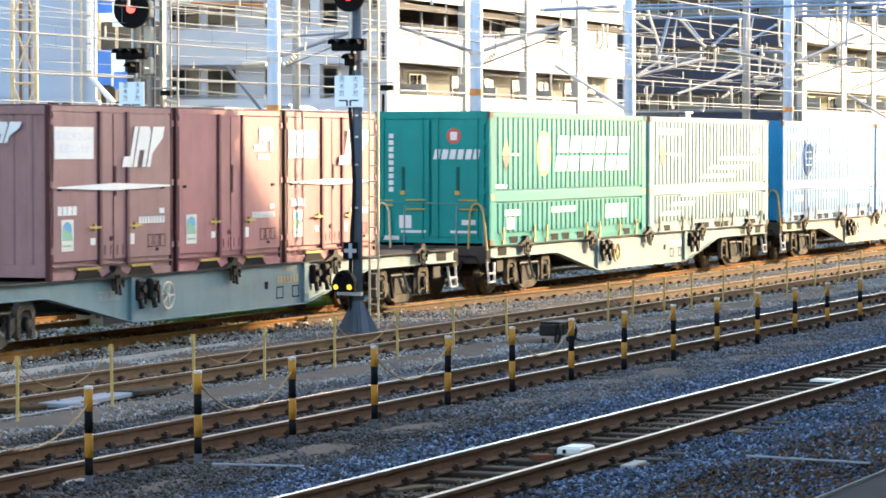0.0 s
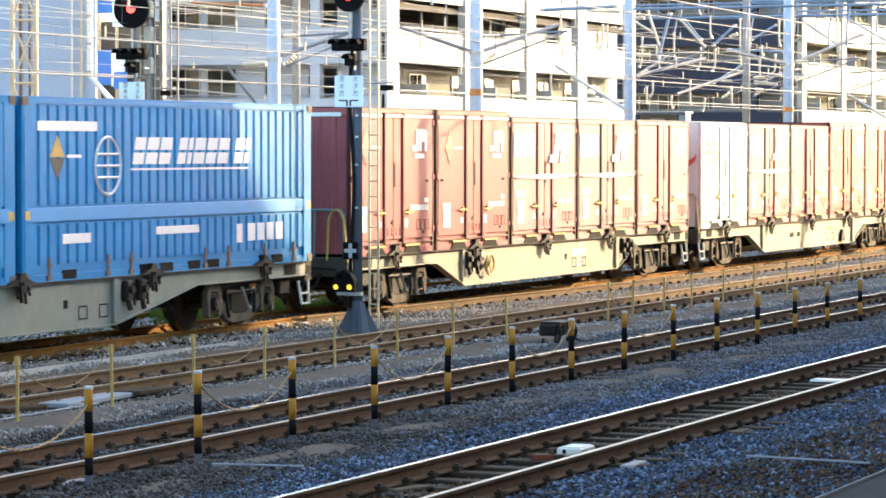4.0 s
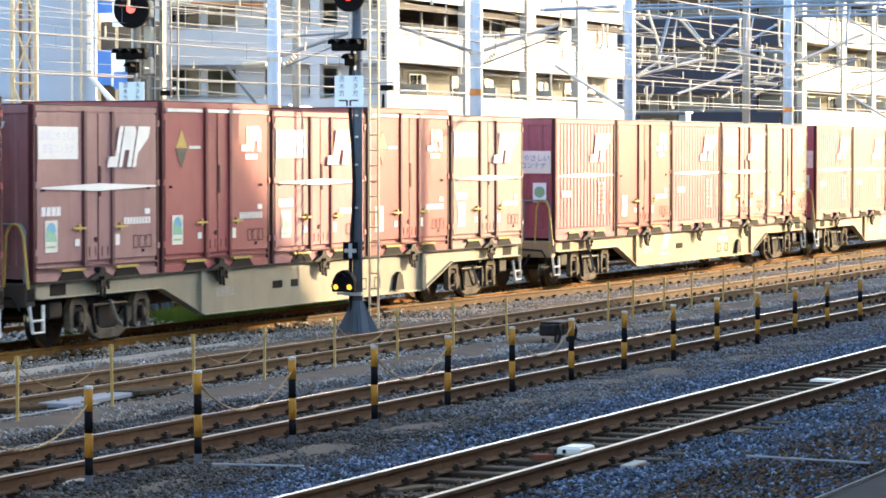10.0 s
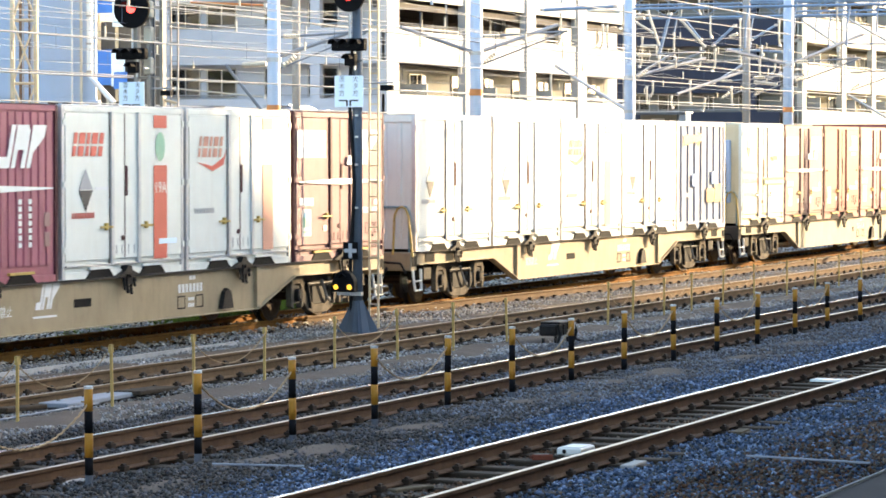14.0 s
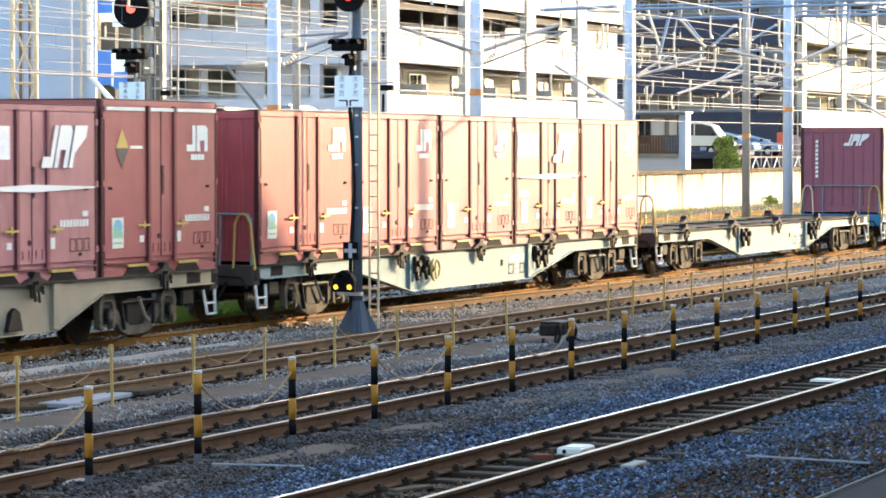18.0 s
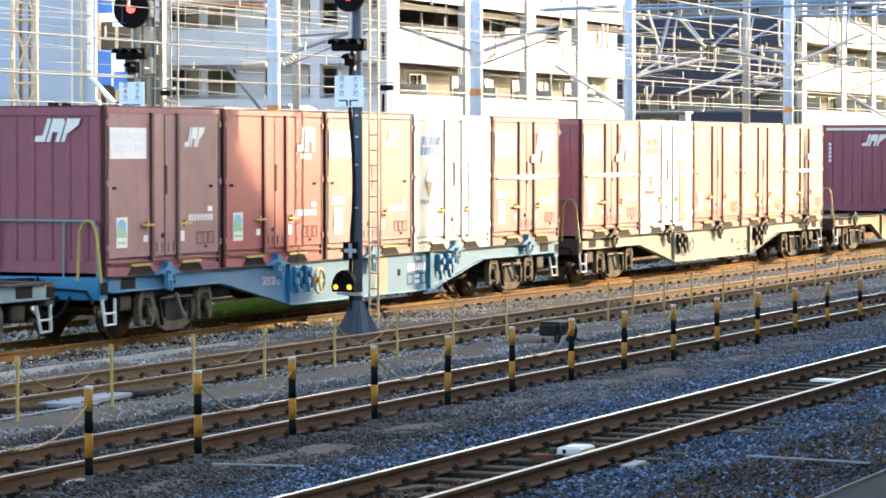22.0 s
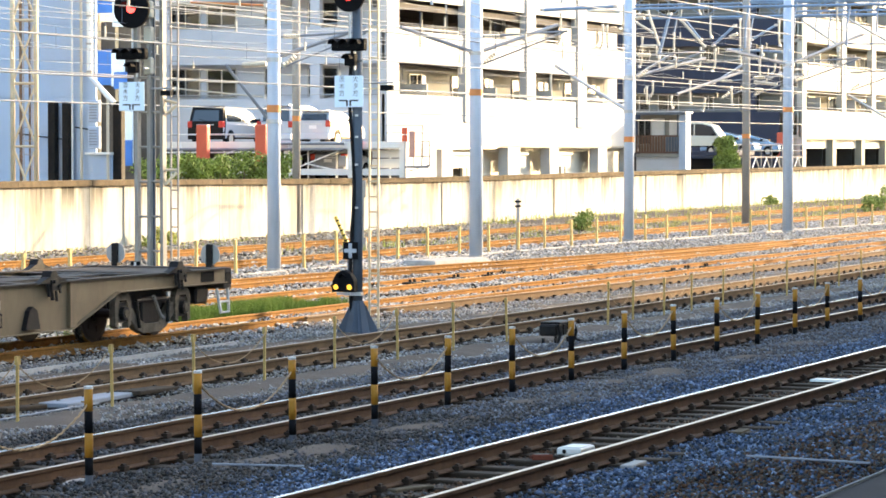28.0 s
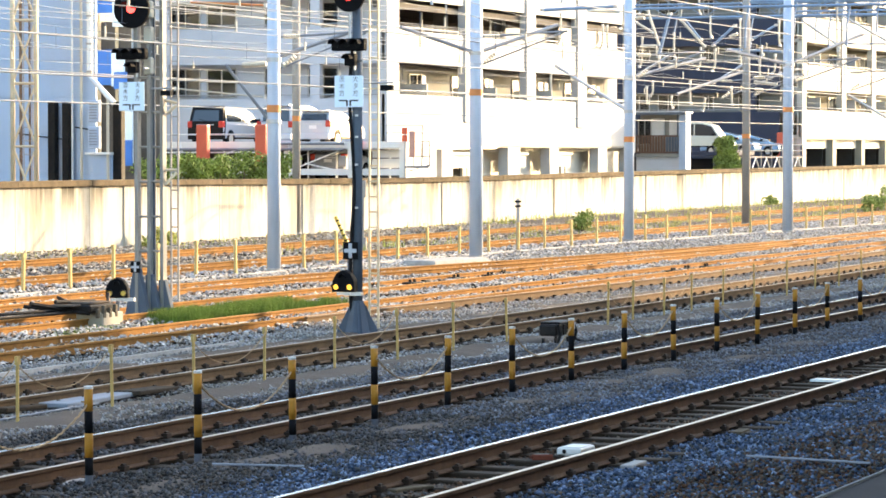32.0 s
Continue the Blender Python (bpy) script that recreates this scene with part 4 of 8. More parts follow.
sig = signal_mast("signal_mast", "dark grey round signal mast with red light and direction sign", 19.8, 44.1, False)
sig2 = signal_mast("signal_mast", "dark grey three-post signal mast with red light and direction sign", 25.05, 46.85, True)
dwarf_signal(43.72, 19.87, 0.66, "black dwarf signal with two yellow lights beside the mast")
dwarf_signal(45.2, 24.85, 0.40, "black dwarf signal with two dull amber lenses on grass", False, 14)


def ladder(name, x, y, z0, z1, w, label, rungs=0.26, material="lattice"):
    l = thing(name, label, "ladder", at=pose(x, y, 0))
    for s in (-1, 1):
        part("side_rail", boxes((-.016, .016, s * w / 2 - .016, s * w / 2 + .016, z0, z1)), M[material], l)
    z = z0 + .2
    while z < z1:
        part("rung", boxes((-.013, .013, -w / 2 + .016, w / 2 - .016, z - .013, z + .013)), M[material], l)
        z += rungs
    return l


ladder("ladder", 45.85, 20.28, GZ, 6.5, .16, "narrow sun-faded steel ladder beside the signal mast")
ladder("ladder", 50.2, 26.35, GZ, 6.4, .15, "narrow steel ladder beside the three-post signal", .35, "old_pole")

st = thing("warning_stick", "slanted yellow and black striped stick on a thin post", "warning sign", at=pose(59.8, 27.1, .82))
a, b, q = Vector((-.03, -.03, -.05)), Vector((-.13, .22, .57)), 0.0
for i in range(11):
    e = q + (.125 if i % 2 == 0 else .05)
    part("stripe", tube(bmesh.new(), a.lerp(b, q), a.lerp(b, e), .042, 8), M["black" if i % 2 else "stick_yellow"], st)
    q = e
part("post", tubes(.03, ((-.02, -.05, GZ - .82), (-.02, -.05, 0))), M["mast"], st, "thin dark post")

# point machine on its concrete block, black relay box, pipes and slabs on the ballast
pm = thing("point_machine", "dusty black point machine on rods beside a concrete block", "point machine", at=pose(44.4, 24.75, 0))
part("block", bevelled(boxes((-.36, .34, -.27, .26, GZ - .1, .10)), .02), M["pillar"], pm)
part("case", bevelled(boxes((-.66, .26, -.18, .32, .11, .25)), .03), M["soot"], pm)
part("cover", bevelled(boxes((-.60, .10, -.16, .28, .25, .29), (-.9, -.58, .0, .5, .22, .255)), .02), M["dust"], pm, "dusty cover plate")
for a, b, r in (((.1, -.1, .24), (.3, .0, .40), .03), ((.0, .1, .28), (-.9, .35, .30), .04), ((-.7, .2, .16), (-1.3, .6, .28), .045), ((-.5, .0, .14), (-.2, .7, .34), .03), ((-.6, -.15, .10), (-1.0, .9, .22), .035), ((.2, .2, .2), (-.1, .8, .18), .03)):
    part("lever", tubes(r, (a, b)), M["soot"], pm)
for q in range(4):
    part("lug", bevelled(boxes((-.55 + .2 * q, -.47 + .2 * q, -.28, -.22, .02, .18 + .05 * (q % 2))), .01), M["pedestal"], pm)
part("rod", tubes(.03, ((-.5, .1, .12), (-2.4, .55, .10)), ((-.5, .25, .16), (-2.2, .75, .14))), M["soot"], pm)
rb = thing("relay_box", "small black track-side box on legs between the rails", "equipment box", at=pose(43.45, 16.1, .03))
part("cable", path(bmesh.new(), hang((.3, 0, .0), (.75, -.35, -.18), .08, 8), .02), M["rubber"], rb)
part("case", bevelled(boxes((-.40, .32, -.15, .15, -.06, .12)), .03), M["soot"], rb)
for a in (-.3, -.1, .1, .28):
    part("fin", boxes((a - .025, a + .025, -.17, -.151, -.05, .11)), M["soot"], rb)
part("lid", bevelled(boxes((-.3, .36, -.17, .17, .12, .155)), .015), M["soot"], rb)
part("cradle", tubes(.022, *[p for e in (-.40, .32) for p in (((e, -.16, -.2), (e + .04, -.2, -.02)), ((e + .04, -.2, -.02), (e, -.16, .13)))], n=6), M["soot"], rb)
part("duct", path(bmesh.new(), hang((-.3, .26, .02), (.95, .22, -.02), -.05, 10), .022, 8), M["block"], rb, "pale bent cable duct")
part("tag", boxes((.2, .36, -.19, -.171, .02, .12)), M["block"], rb, "pale worn tag")
for a in (-.32, .24):
    for b in (-.1, .1):
        part("leg", boxes((a - .02, a + .02, b - .02, b + .02, GZ - .05, -.10)), M["soot"], rb)
bc = thing("balise", "white plastic track balise between the rails", "equipment box", at=pose(27.6, 10.02, -.13))
part("case", bevelled(boxes((-.20, .20, -.13, .13, -.02, .05)), .012), M["shutter"], bc, "cream plastic case")
part("top_plate", bevelled(boxes((-.17, .17, -.10, .10, .05, .058)), .003), M["shutter"], bc)
part("socket", tubes(.022, ((-.205, .05, .015), (-.19, .05, .015)), n=8), M["soot"], bc, "dark cable socket")
part("leg", boxes((-.19, -.15, -.05, .05, -.10, -.02), (.12, .16, -.05, .05, -.10, -.02)), M["shutter"], bc)
part("foot_plate", boxes((-.34, .1, -.03, .2, -.09, -.075)), M["block"], bc)
rp = thing("rusty_plate", "red-brown rusty steel plate lying between the rails", "plate", at=pose(27.05, 10.18, -.17, 0, 8, 25))
part("plate", bevelled(boxes((-.16, .16, -.10, .10, -.01, .05)), .008), M["rust_plate"], rp)
part("dusty_top", boxes((-.12, .14, -.07, .08, .05, .056)), M["block"], rp, "pale dusty top")
wm = thing("white_marker", "pair of white slats lying between the rails", "marker", at=pose(37.4, 10.03, -.15))
pieces("slat", ((-.05, .05, -.30, .30, .0, .03), (.10, .19, -.28, .28, .0, .03)), M["porcelain"], wm)
for i, (x, y, l, a) in enumerate(((24.2, 10.35, .5, -20), (25.3, 9.75, .4, 8), (30.5, 9.2, .42, 5), (26.9, 9.18, .5, 2), (22.0, 14.35, .5, 12), (23.5, 13.4, .4, -6))):
    solid("flat_stone", bevelled(boxes((-l / 2, l / 2, -.06, .06, -.02, .015)), .008), M["block"] if i % 2 else M["coping"], "loose weathered concrete marker lying on ballast", "marker", "loose markers", at=pose(x, y, -.155, 0, 0, a))
for x, y, l, a in ((27.55, 7.64, 1.3, 81), (25.06, 12.28, .9, 99), (29.3, 17.0, 2.4, 1)):
    solid("pipe", tubes(.012, ((-l / 2, 0, 0), (l / 2, 0, 0)), n=8), M["platform_edge"], "grey conduit pipe lying on ballast", "pipe", "loose pipes", at=pose(x, y, -.11, 0, 0, a))
solid("concrete_slab", bevelled(boxes((-1.0, 1.0, -.22, .22, -.03, .03)), .012), M["platform_edge"], "pale flat concrete slab on ballast", "slab", at=pose(31.15, 17.5, -.125, 0, 0, 2))
for x, y, a in ((29.6, 17.65, 3), (32.35, 17.38, -2)):
    solid("cable_trough_lid", bevelled(boxes((-.5, .5, -.2, .2, -.03, .03)), .012), M["sleeper"], "flat grey concrete cable trough lid on ballast", "trough lid", "trough lids", at=pose(x, y, -.115, random.uniform(-2, 2), random.uniform(-2, 2), a))
solid("cable_duct", boxes((28, 41, 20.45, 20.52, -.2, -.10)), M["block"], "pale cable duct along the siding", "cable duct")
bm = path(bmesh.new(), [(44, 31.25, -.12), (62, 31.3, -.12), (75, 31.45, -.11), (90, 30.7, -.10), (110, 29.5, -.10), (135, 28.0, -.10)], .045, 8)
solid("cable_duct", bm, M["block"], "pale pipe duct along the stake fence", "cable duct")
solid("sandbag_mound", bevelled(boxes((-1.4, 1.4, -.5, .5, -.1, .12)), .1, 2), M["block"], "low pale concrete footing beside the pole", "footing", at=pose(71.6, 29.6, -.10, 0, 0, -8))


# ---------------------------------------------------------------- poles, beams and overhead wires
def round_pole(x, y, r, h, label, band_z, material="pole", arms=(), wraps=()):
    p = thing("catenary_pole", label, "utility pole", "catenary poles", at=pose(x, y, 0))
    smooth(part("shaft", tube(bmesh.new(), (0, 0, GZ - .1), (0, 0, h), r, 22, r * .93), M[material], p))
    part("band", tube(bmesh.new(), (0, 0, band_z - .09), (0, 0, band_z + .09), r * 1.012, 22), M["band"], p, "orange reflective band")
    part("base_collar", tube(bmesh.new(), (0, 0, GZ), (0, 0, -.02), r * 1.25, 18, r * 1.05), M["block"], p)
    for z in wraps:
        part("clamp_ring", tube(bmesh.new(), (0, 0, z - .05), (0, 0, z + .05), r * 1.12, 18), M["galv"], p)
    for a, b, rr in arms:
        part("strut", tube(bmesh.new(), a, b, rr, 8), M["arm"], p)
    return p


round_pole(65.17, 31.49, .165, 9, "blue-grey steel catenary pole with an orange band", 3.86, arms=(((-.0, .1, 5.05), (1.9, -1.6, 5.9), .05), ((0, .1, 3.55), (-1.2, .7, 4.9), .04)), wraps=(5.05, 3.55))
round_pole(75.35, 30.27, .185, 10, "blue-grey steel catenary pole with an orange band and V struts", 4.43, arms=(((0, 0, 5.5), (-2.2, 1.3, 6.15), .055), ((0, 0, 5.5), (2.6, -1.4, 6.35), .055)), wraps=(5.5,))
round_pole(90.95, 31.21, .165, 11, "blue-grey steel catenary pole with an orange band", 3.2, arms=(((0, 0, 5.2), (3.4, -1.5, 5.9), .05),), wraps=(4.1, 5.2))
round_pole(102.96, 29.32, .19, 12, "blue-grey steel catenary pole with an orange band and V struts", 4.3, arms=(((0, 0, 5.9), (3.6, -1.8, 7.1), .06), ((0, 0, 5.9), (-2.4, 1.6, 6.4), .06)), wraps=(5.9,))
round_pole(93.8, 44.45, .145, 12, "old brown concrete pole with an orange band", 3.95, "old_pole")
round_pole(112.89, 33.86, .16, 12, "old grey-brown concrete pole with an orange band", 3.4, "old_pole", arms=(((0, 0, 6.0), (-4.2, 1.5, 5.0), .06),))
sp = thing("short_post", "short grey post with dark rings beside the siding", "post", at=pose(82.0, 31.6, 0))
smooth(part("shaft", tube(bmesh.new(), (0, 0, GZ), (0, 0, 1.42), .055, 12), M["block"], sp))
part("rings", boxes((-.075, .075, -.075, .075, 1.3, 1.36), (-.075, .075, -.075, .075, 1.16, 1.22)), M["black"], sp)
sp = thing("marker_post", "thin post with a small brown box by the wall", "post", at=pose(80.6, 36.0, 0))
part("shaft", tubes(.035, ((0, 0, GZ), (0, 0, 1.9))), M["old_pole"], sp)
part("plate", boxes((-.02, .02, -.09, .09, 1.45, 1.95), (-.04, .04, -.1, .1, GZ, .25)), M["old_pole"], sp)

WIRE_R = 0.0062


def overhead(y, z, x0, x1, label, depth=0.95, span=28.0, phase=0.0, insul=True):
    w = thing("overhead_line", label, "overhead wire", "overhead lines")
    part("contact_wire", tube(bmesh.new(), (x0, y, z), (x1, y, z), WIRE_R, 5), M["wire"], w)
    bm, drop, ins = bmesh.new(), bmesh.new(), bmesh.new()
    pts = []
    x = x0
    while x <= x1:
        u = ((x - phase) % span) / span
        pts.append(Vector((x, y, z + depth - .55 * 4 * u * (1 - u))))
        if len(pts) % 2 == 0:
            tube(drop, (x, y, z), (x, y, pts[-1].z), .006, 4)
            if len(pts) % 4 == 0:
                tube(ins, (x, y, z + .01), (x, y, z + .22), .022, 6)
        x += span / 12
    path(bm, pts, WIRE_R, 5)
    part("messenger_wire", bm, M["wire"], w)
    part("dropper_stock", drop, M["wire"], w)["kind"] = "stuff"
    part("hanger_stock", ins, M["drop"], w, "pale insulated hangers")["kind"] = "stuff"
    return w


for n, (y, z, d) in enumerate(((22.3, 5.10, .95), (25.35, 5.1, .95), (28.9, 5.1, .95), (33.7, 5.15, .95), (38.9, 5.15, .9), (31.0, 6.6, .5), (36.3, 6.2, .5), (27.2, 5.8, .5))):
    overhead(y, z, 30 + y * .2, 250, "overhead contact line with droppers above a siding", d, 26 + n, n * 7.0)
for n, (ya, za, yb, zb) in enumerate(((24.2, 4.75, 29.6, 5.3), (29.8, 6.1, 31.5, 5.4), (34.0, 4.6, 30.2, 5.1), (20.6, 6.4, 24.0, 6.2), (37.0, 7.0, 34.0, 6.2), (42.0, 4.3, 41.0, 4.5), (31.4, 4.55, 31.0, 4.7), (29.4, 7.2, 29.0, 7.2))):
    pts = hang((34 + 1.2 * n, ya, za), (230, yb, zb), .25, 24)
    solid("feeder_cable", path(bmesh.new(), pts, .016 + .004 * (n % 3), 6), M["wire"], "grey feeder cable strung over the sidings", "cable", "feeder cables")


def stay_arm(x, y, z, length, label):
    a = thing("registration_arm", label, "catenary arm", "catenary arms", at=pose(x, y, z))
    part("upper_tube", tubes(.03, ((0, 0, 0), (.2, -length, .12)), n=8), M["arm"], a)
    part("lower_tube", tubes(.025, ((0, 0, -.75), (.2, -length * .95, .08)), n=8), M["arm"], a)
    part("pull_off", tubes(.014, ((.2, -length, .12), (.6, -length * .35, -.22)), n=6), M["galv"], a)
    bm = bmesh.new()
    tube(bm, (0, -.06, .01), (0, -.5, .015), .04, 10)
    for k in range(6):
        tube(bm, (0, -.08 - .07 * k, .01), (0, -.12 - .07 * k, .015), .06, 10)
    part("insulator", bm, M["drop"], a, "ribbed white porcelain insulator")
    bm = bmesh.new()
    for k in range(5):
        tube(bm, (0, -.07 - .065 * k, -.70 + .05 * k), (0, -.11 - .065 * k, -.67 + .05 * k), .06, 10)
    part("insulator", bm, M["drop"], a, "ribbed white porcelain insulator")
    return a


for x, y, z, l in ((65.2, 31.3, 5.6, 2.3), (75.4, 30.1, 5.95, 2.4), (91.0, 31.0, 5.9, 2.3), (103.0, 29.1, 6.0, 2.4), (112.9, 33.6, 5.7, 2.0), (118, 31, 6.0, 2.4), (118, 36.5, 5.7, 2.2), (118, 26.6, 5.8, 2.2), (128, 24.0, 5.8, 2.2), (128, 30, 5.9, 2.3), (145, 27.0, 5.9, 2.3)):
    stay_arm(x, y, z, l, "steel registration arm with white insulators")
PORTAL = {}
for x, y0, y1, z in ((65.17, 12.0, 31.4, 7.6), (90.95, 12.0, 31.2, 7.4), (112.89, 10.0, 33.8, 8.7), (118.0, 10.0, 40.5, 8.35), (128.0, 10.0, 36.5, 9.0), (145.0, 10.0, 43.5, 10.4)):
    PORTAL[x] = b = thing("portal_beam", "light steel lattice beam across the sidings", "catenary beam", "portal beams", at=pose(x, 0, 0))
    for dz in (0, .55):
        part("chord", tubes(.045, ((0, y0, z + dz), (0, y1, z + dz)), n=8), M["beam"], b)
    bm = bmesh.new()
    y = y0
    k = 0
    while y < y1:
        tube(bm, (0, y, z + (.55 if k % 2 else 0)), (0, y + .8, z + (0 if k % 2 else .55)), .016, 5)
        y += .8
        k += 1
    part("lacing", bm, M["beam"], b)
    for e in (y0, y1) if x > 115 else (y0,):
        part("leg", tubes(.12, ((0, e, GZ), (0, e, z + .6)), n=12), M["pole"], b)
    bm = bmesh.new()
    y = y0 + 2
    while y < y1 - 1:
        part("hanger", tubes(.035, ((0, y, z), (0, y + .1, z - .55)), ((0, y + .1, z - .55), (0, y + .12, z - 1.3))), M["beam"], b)
        y += 3.3
    bm.free()

# hanging insulator rods, struts and strain insulators about the portals
def nearest_portal(x):
    return min(PORTAL, key=lambda q: abs(q - x))


def hanger_rods(x, rods):
    b = nearest_portal(x)
    for k, (y, z0, z1) in enumerate(rods):
        lean = .12 if k % 3 == 0 else -.05
        hr = part("hanger_rod", path(bmesh.new(), [(0, lean, 0), (0, lean * .3, .12 * (z1 - z0)), (0, 0, .4 * (z1 - z0)), (0, 0, z1 - z0)], .045, 8), M["drop"], PORTAL[b], "cream insulated hanger rod")
        hr.matrix_basis = pose(x - b, y, z0)
        part("cap", tubes(.06, ((0, 0, z1 - z0 - .06), (0, 0, z1 - z0 + .05)), n=8), M["galv"], hr)
        part("clip", boxes((-.05, .05, lean - .05, lean + .05, -.06, .04)), M["galv"], hr)


def cross_struts(x, struts):
    b = nearest_portal(x)
    for ya, za, yb, zb, r, mt in struts:
        cs = part("cross_strut", tubes(r, ((0, ya, za), (0, yb, zb)), n=8), M[mt], PORTAL[b], "slim painted steel strut")
        cs.matrix_basis = pose(x - b, 0, 0)
        for y, z in ((ya, za), (yb, zb)):
            part("end_clamp", tubes(r * 1.6, ((0, y, z - .05), (0, y, z + .05)), n=8), M["galv"], cs)


def strain_insulators(x, spans):
    b = nearest_portal(x)
    for ya, za, yb, zb in spans:
        p, q = Vector((0, ya, za)), Vector((0, yb, zb))
        it = part("strain_insulator", tube(bmesh.new(), p, q, .061, 10), M["drop"], PORTAL[b], "ribbed cream strain insulator")
        it.matrix_basis = pose(x - b, 0, 0)
        for k in range(7):
            part("shed", tube(bmesh.new(), p.lerp(q, .06 + k * .13), p.lerp(q, .12 + k * .13), .071, 12), M["drop"], it)


hanger_rods(118, [(41.67, 7.13, 8.1), (41.47, 7.17, 8.07), (36.95, 7.55, 8.37), (36.73, 6.15, 7.01), (35.66, 6.37, 8.23), (34.83, 5.9, 6.59), (34.16, 6.01, 6.75), (34.01, 7.16, 8.14), (31.56, 6.9, 8.85), (31.46, 6.33, 7.01), (33.01, 5.76, 6.23), (38.63, 4.64, 5.06), (37.17, 4.51, 4.98)])
hanger_rods(112.9, [(38.19, 6.2, 7.33), (36.86, 6.52, 7.49), (37.48, 6.1, 6.55), (35.75, 6.08, 6.89), (33.24, 6.61, 6.94), (38.0, 4.73, 5.36), (37.74, 5.02, 5.58), (36.18, 4.67, 5.57), (34.47, 4.66, 5.33), (38.98, 7.74, 8.65)])
hanger_rods(104, [(38.38, 6.81, 7.92), (38.77, 4.77, 5.72)])
hanger_rods(128, [(41.44, 8.81, 9.5), (40.61, 8.98, 9.61)])
cross_struts(112.9, [(37.98, 8.45, 37.48, 7.04, 0.06, "drop"), (37.03, 8.28, 37.5, 6.59, 0.07, "beam"), (35.21, 5.52, 33.95, 6.24, 0.05, "galv"), (38.45, 7.96, 37.74, 7.54, 0.05, "drop"), (32.48, 5.87, 31.9, 5.69, 0.05, "beam")])
cross_struts(118, [(38.21, 8.25, 37.2, 7.16, 0.055, "drop"), (38.03, 8.25, 37.34, 7.44, 0.04, "beam"), (35.15, 7.41, 34.14, 7.98, 0.05, "beam"), (36.8, 7.2, 35.88, 8.0, 0.06, "beam"), (32.98, 8.12, 31.6, 7.18, 0.05, "galv"), (31.27, 8.28, 29.53, 7.29, 0.045, "galv"), (31.08, 5.1, 29.53, 4.18, 0.05, "galv"), (31.56, 7.18, 29.53, 7.15, 0.03, "beam"), (36.12, 7.01, 33.82, 6.88, 0.05, "beam")])
cross_struts(104, [(35.6, 5.48, 34.0, 6.4, 0.05, "galv"), (39.1, 8.08, 36.2, 8.16, 0.07, "beam"), (37.26, 8.01, 36.09, 7.95, 0.05, "drop")])
cross_struts(92, [(34.09, 5.61, 31.59, 4.11, 0.05, "galv"), (33.99, 5.53, 31.67, 4.22, 0.03, "galv")])
cross_struts(128, [(39.98, 8.79, 32.04, 8.8, 0.08, "beam")])
cross_struts(66, [(34.22, 6.54, 32.12, 6.42, 0.03, "band"), (34.63, 4.39, 32.15, 4.16, 0.02, "drop")])
strain_insulators(112.9, [(38.26, 7.01, 37.57, 7.0), (33.51, 5.26, 33.17, 5.21), (38.62, 8.12, 38.1, 8.14)])
strain_insulators(66, [(32.74, 4.96, 32.09, 4.98)])
strain_insulators(118, [(35.05, 5.67, 34.06, 5.54), (36.12, 7.52, 35.76, 7.65)])
strain_insulators(104, [(37.2, 4.76, 36.91, 4.8)])


# ---------------------------------------------------------------- buildings behind the wall
def window(parent, x, y, z, w, h, axis):
    """A sliding window set on a wall that faces -y (axis y) or -x (axis x); x, y, z: middle of its sill."""
    def b(u0, u1, d0, d1, z0, z1):
        return (x + u0, x + u1, y + d0, y + d1, z + z0, z + z1) if axis == "y" else (x + d0, x + d1, y + u0, y + u1, z + z0, z + z1)
    f = .06
    wn_ = part("window", boxes(b(-w / 2, w / 2, -.02, .0, 0, h)), M["dark"], parent)
    part("frame", boxes(b(-w / 2 - f, -w / 2, -.09, 0, -f, h + f), b(w / 2, w / 2 + f, -.09, 0, -f, h + f), b(-w / 2, w / 2, -.085, 0, -f, 0), b(-w / 2, w / 2, -.085, 0, h, h + f), b(-f / 2, f / 2, -.08, -.021, 0, h)), M["frame"], wn_)
    pane = part("pane", boxes(b(-w / 2, -f / 2, -.055, -.045, 0, h), b(f / 2, w / 2, -.065, -.055, 0, h)), M["window"], wn_)
    pane.visible_shadow = False


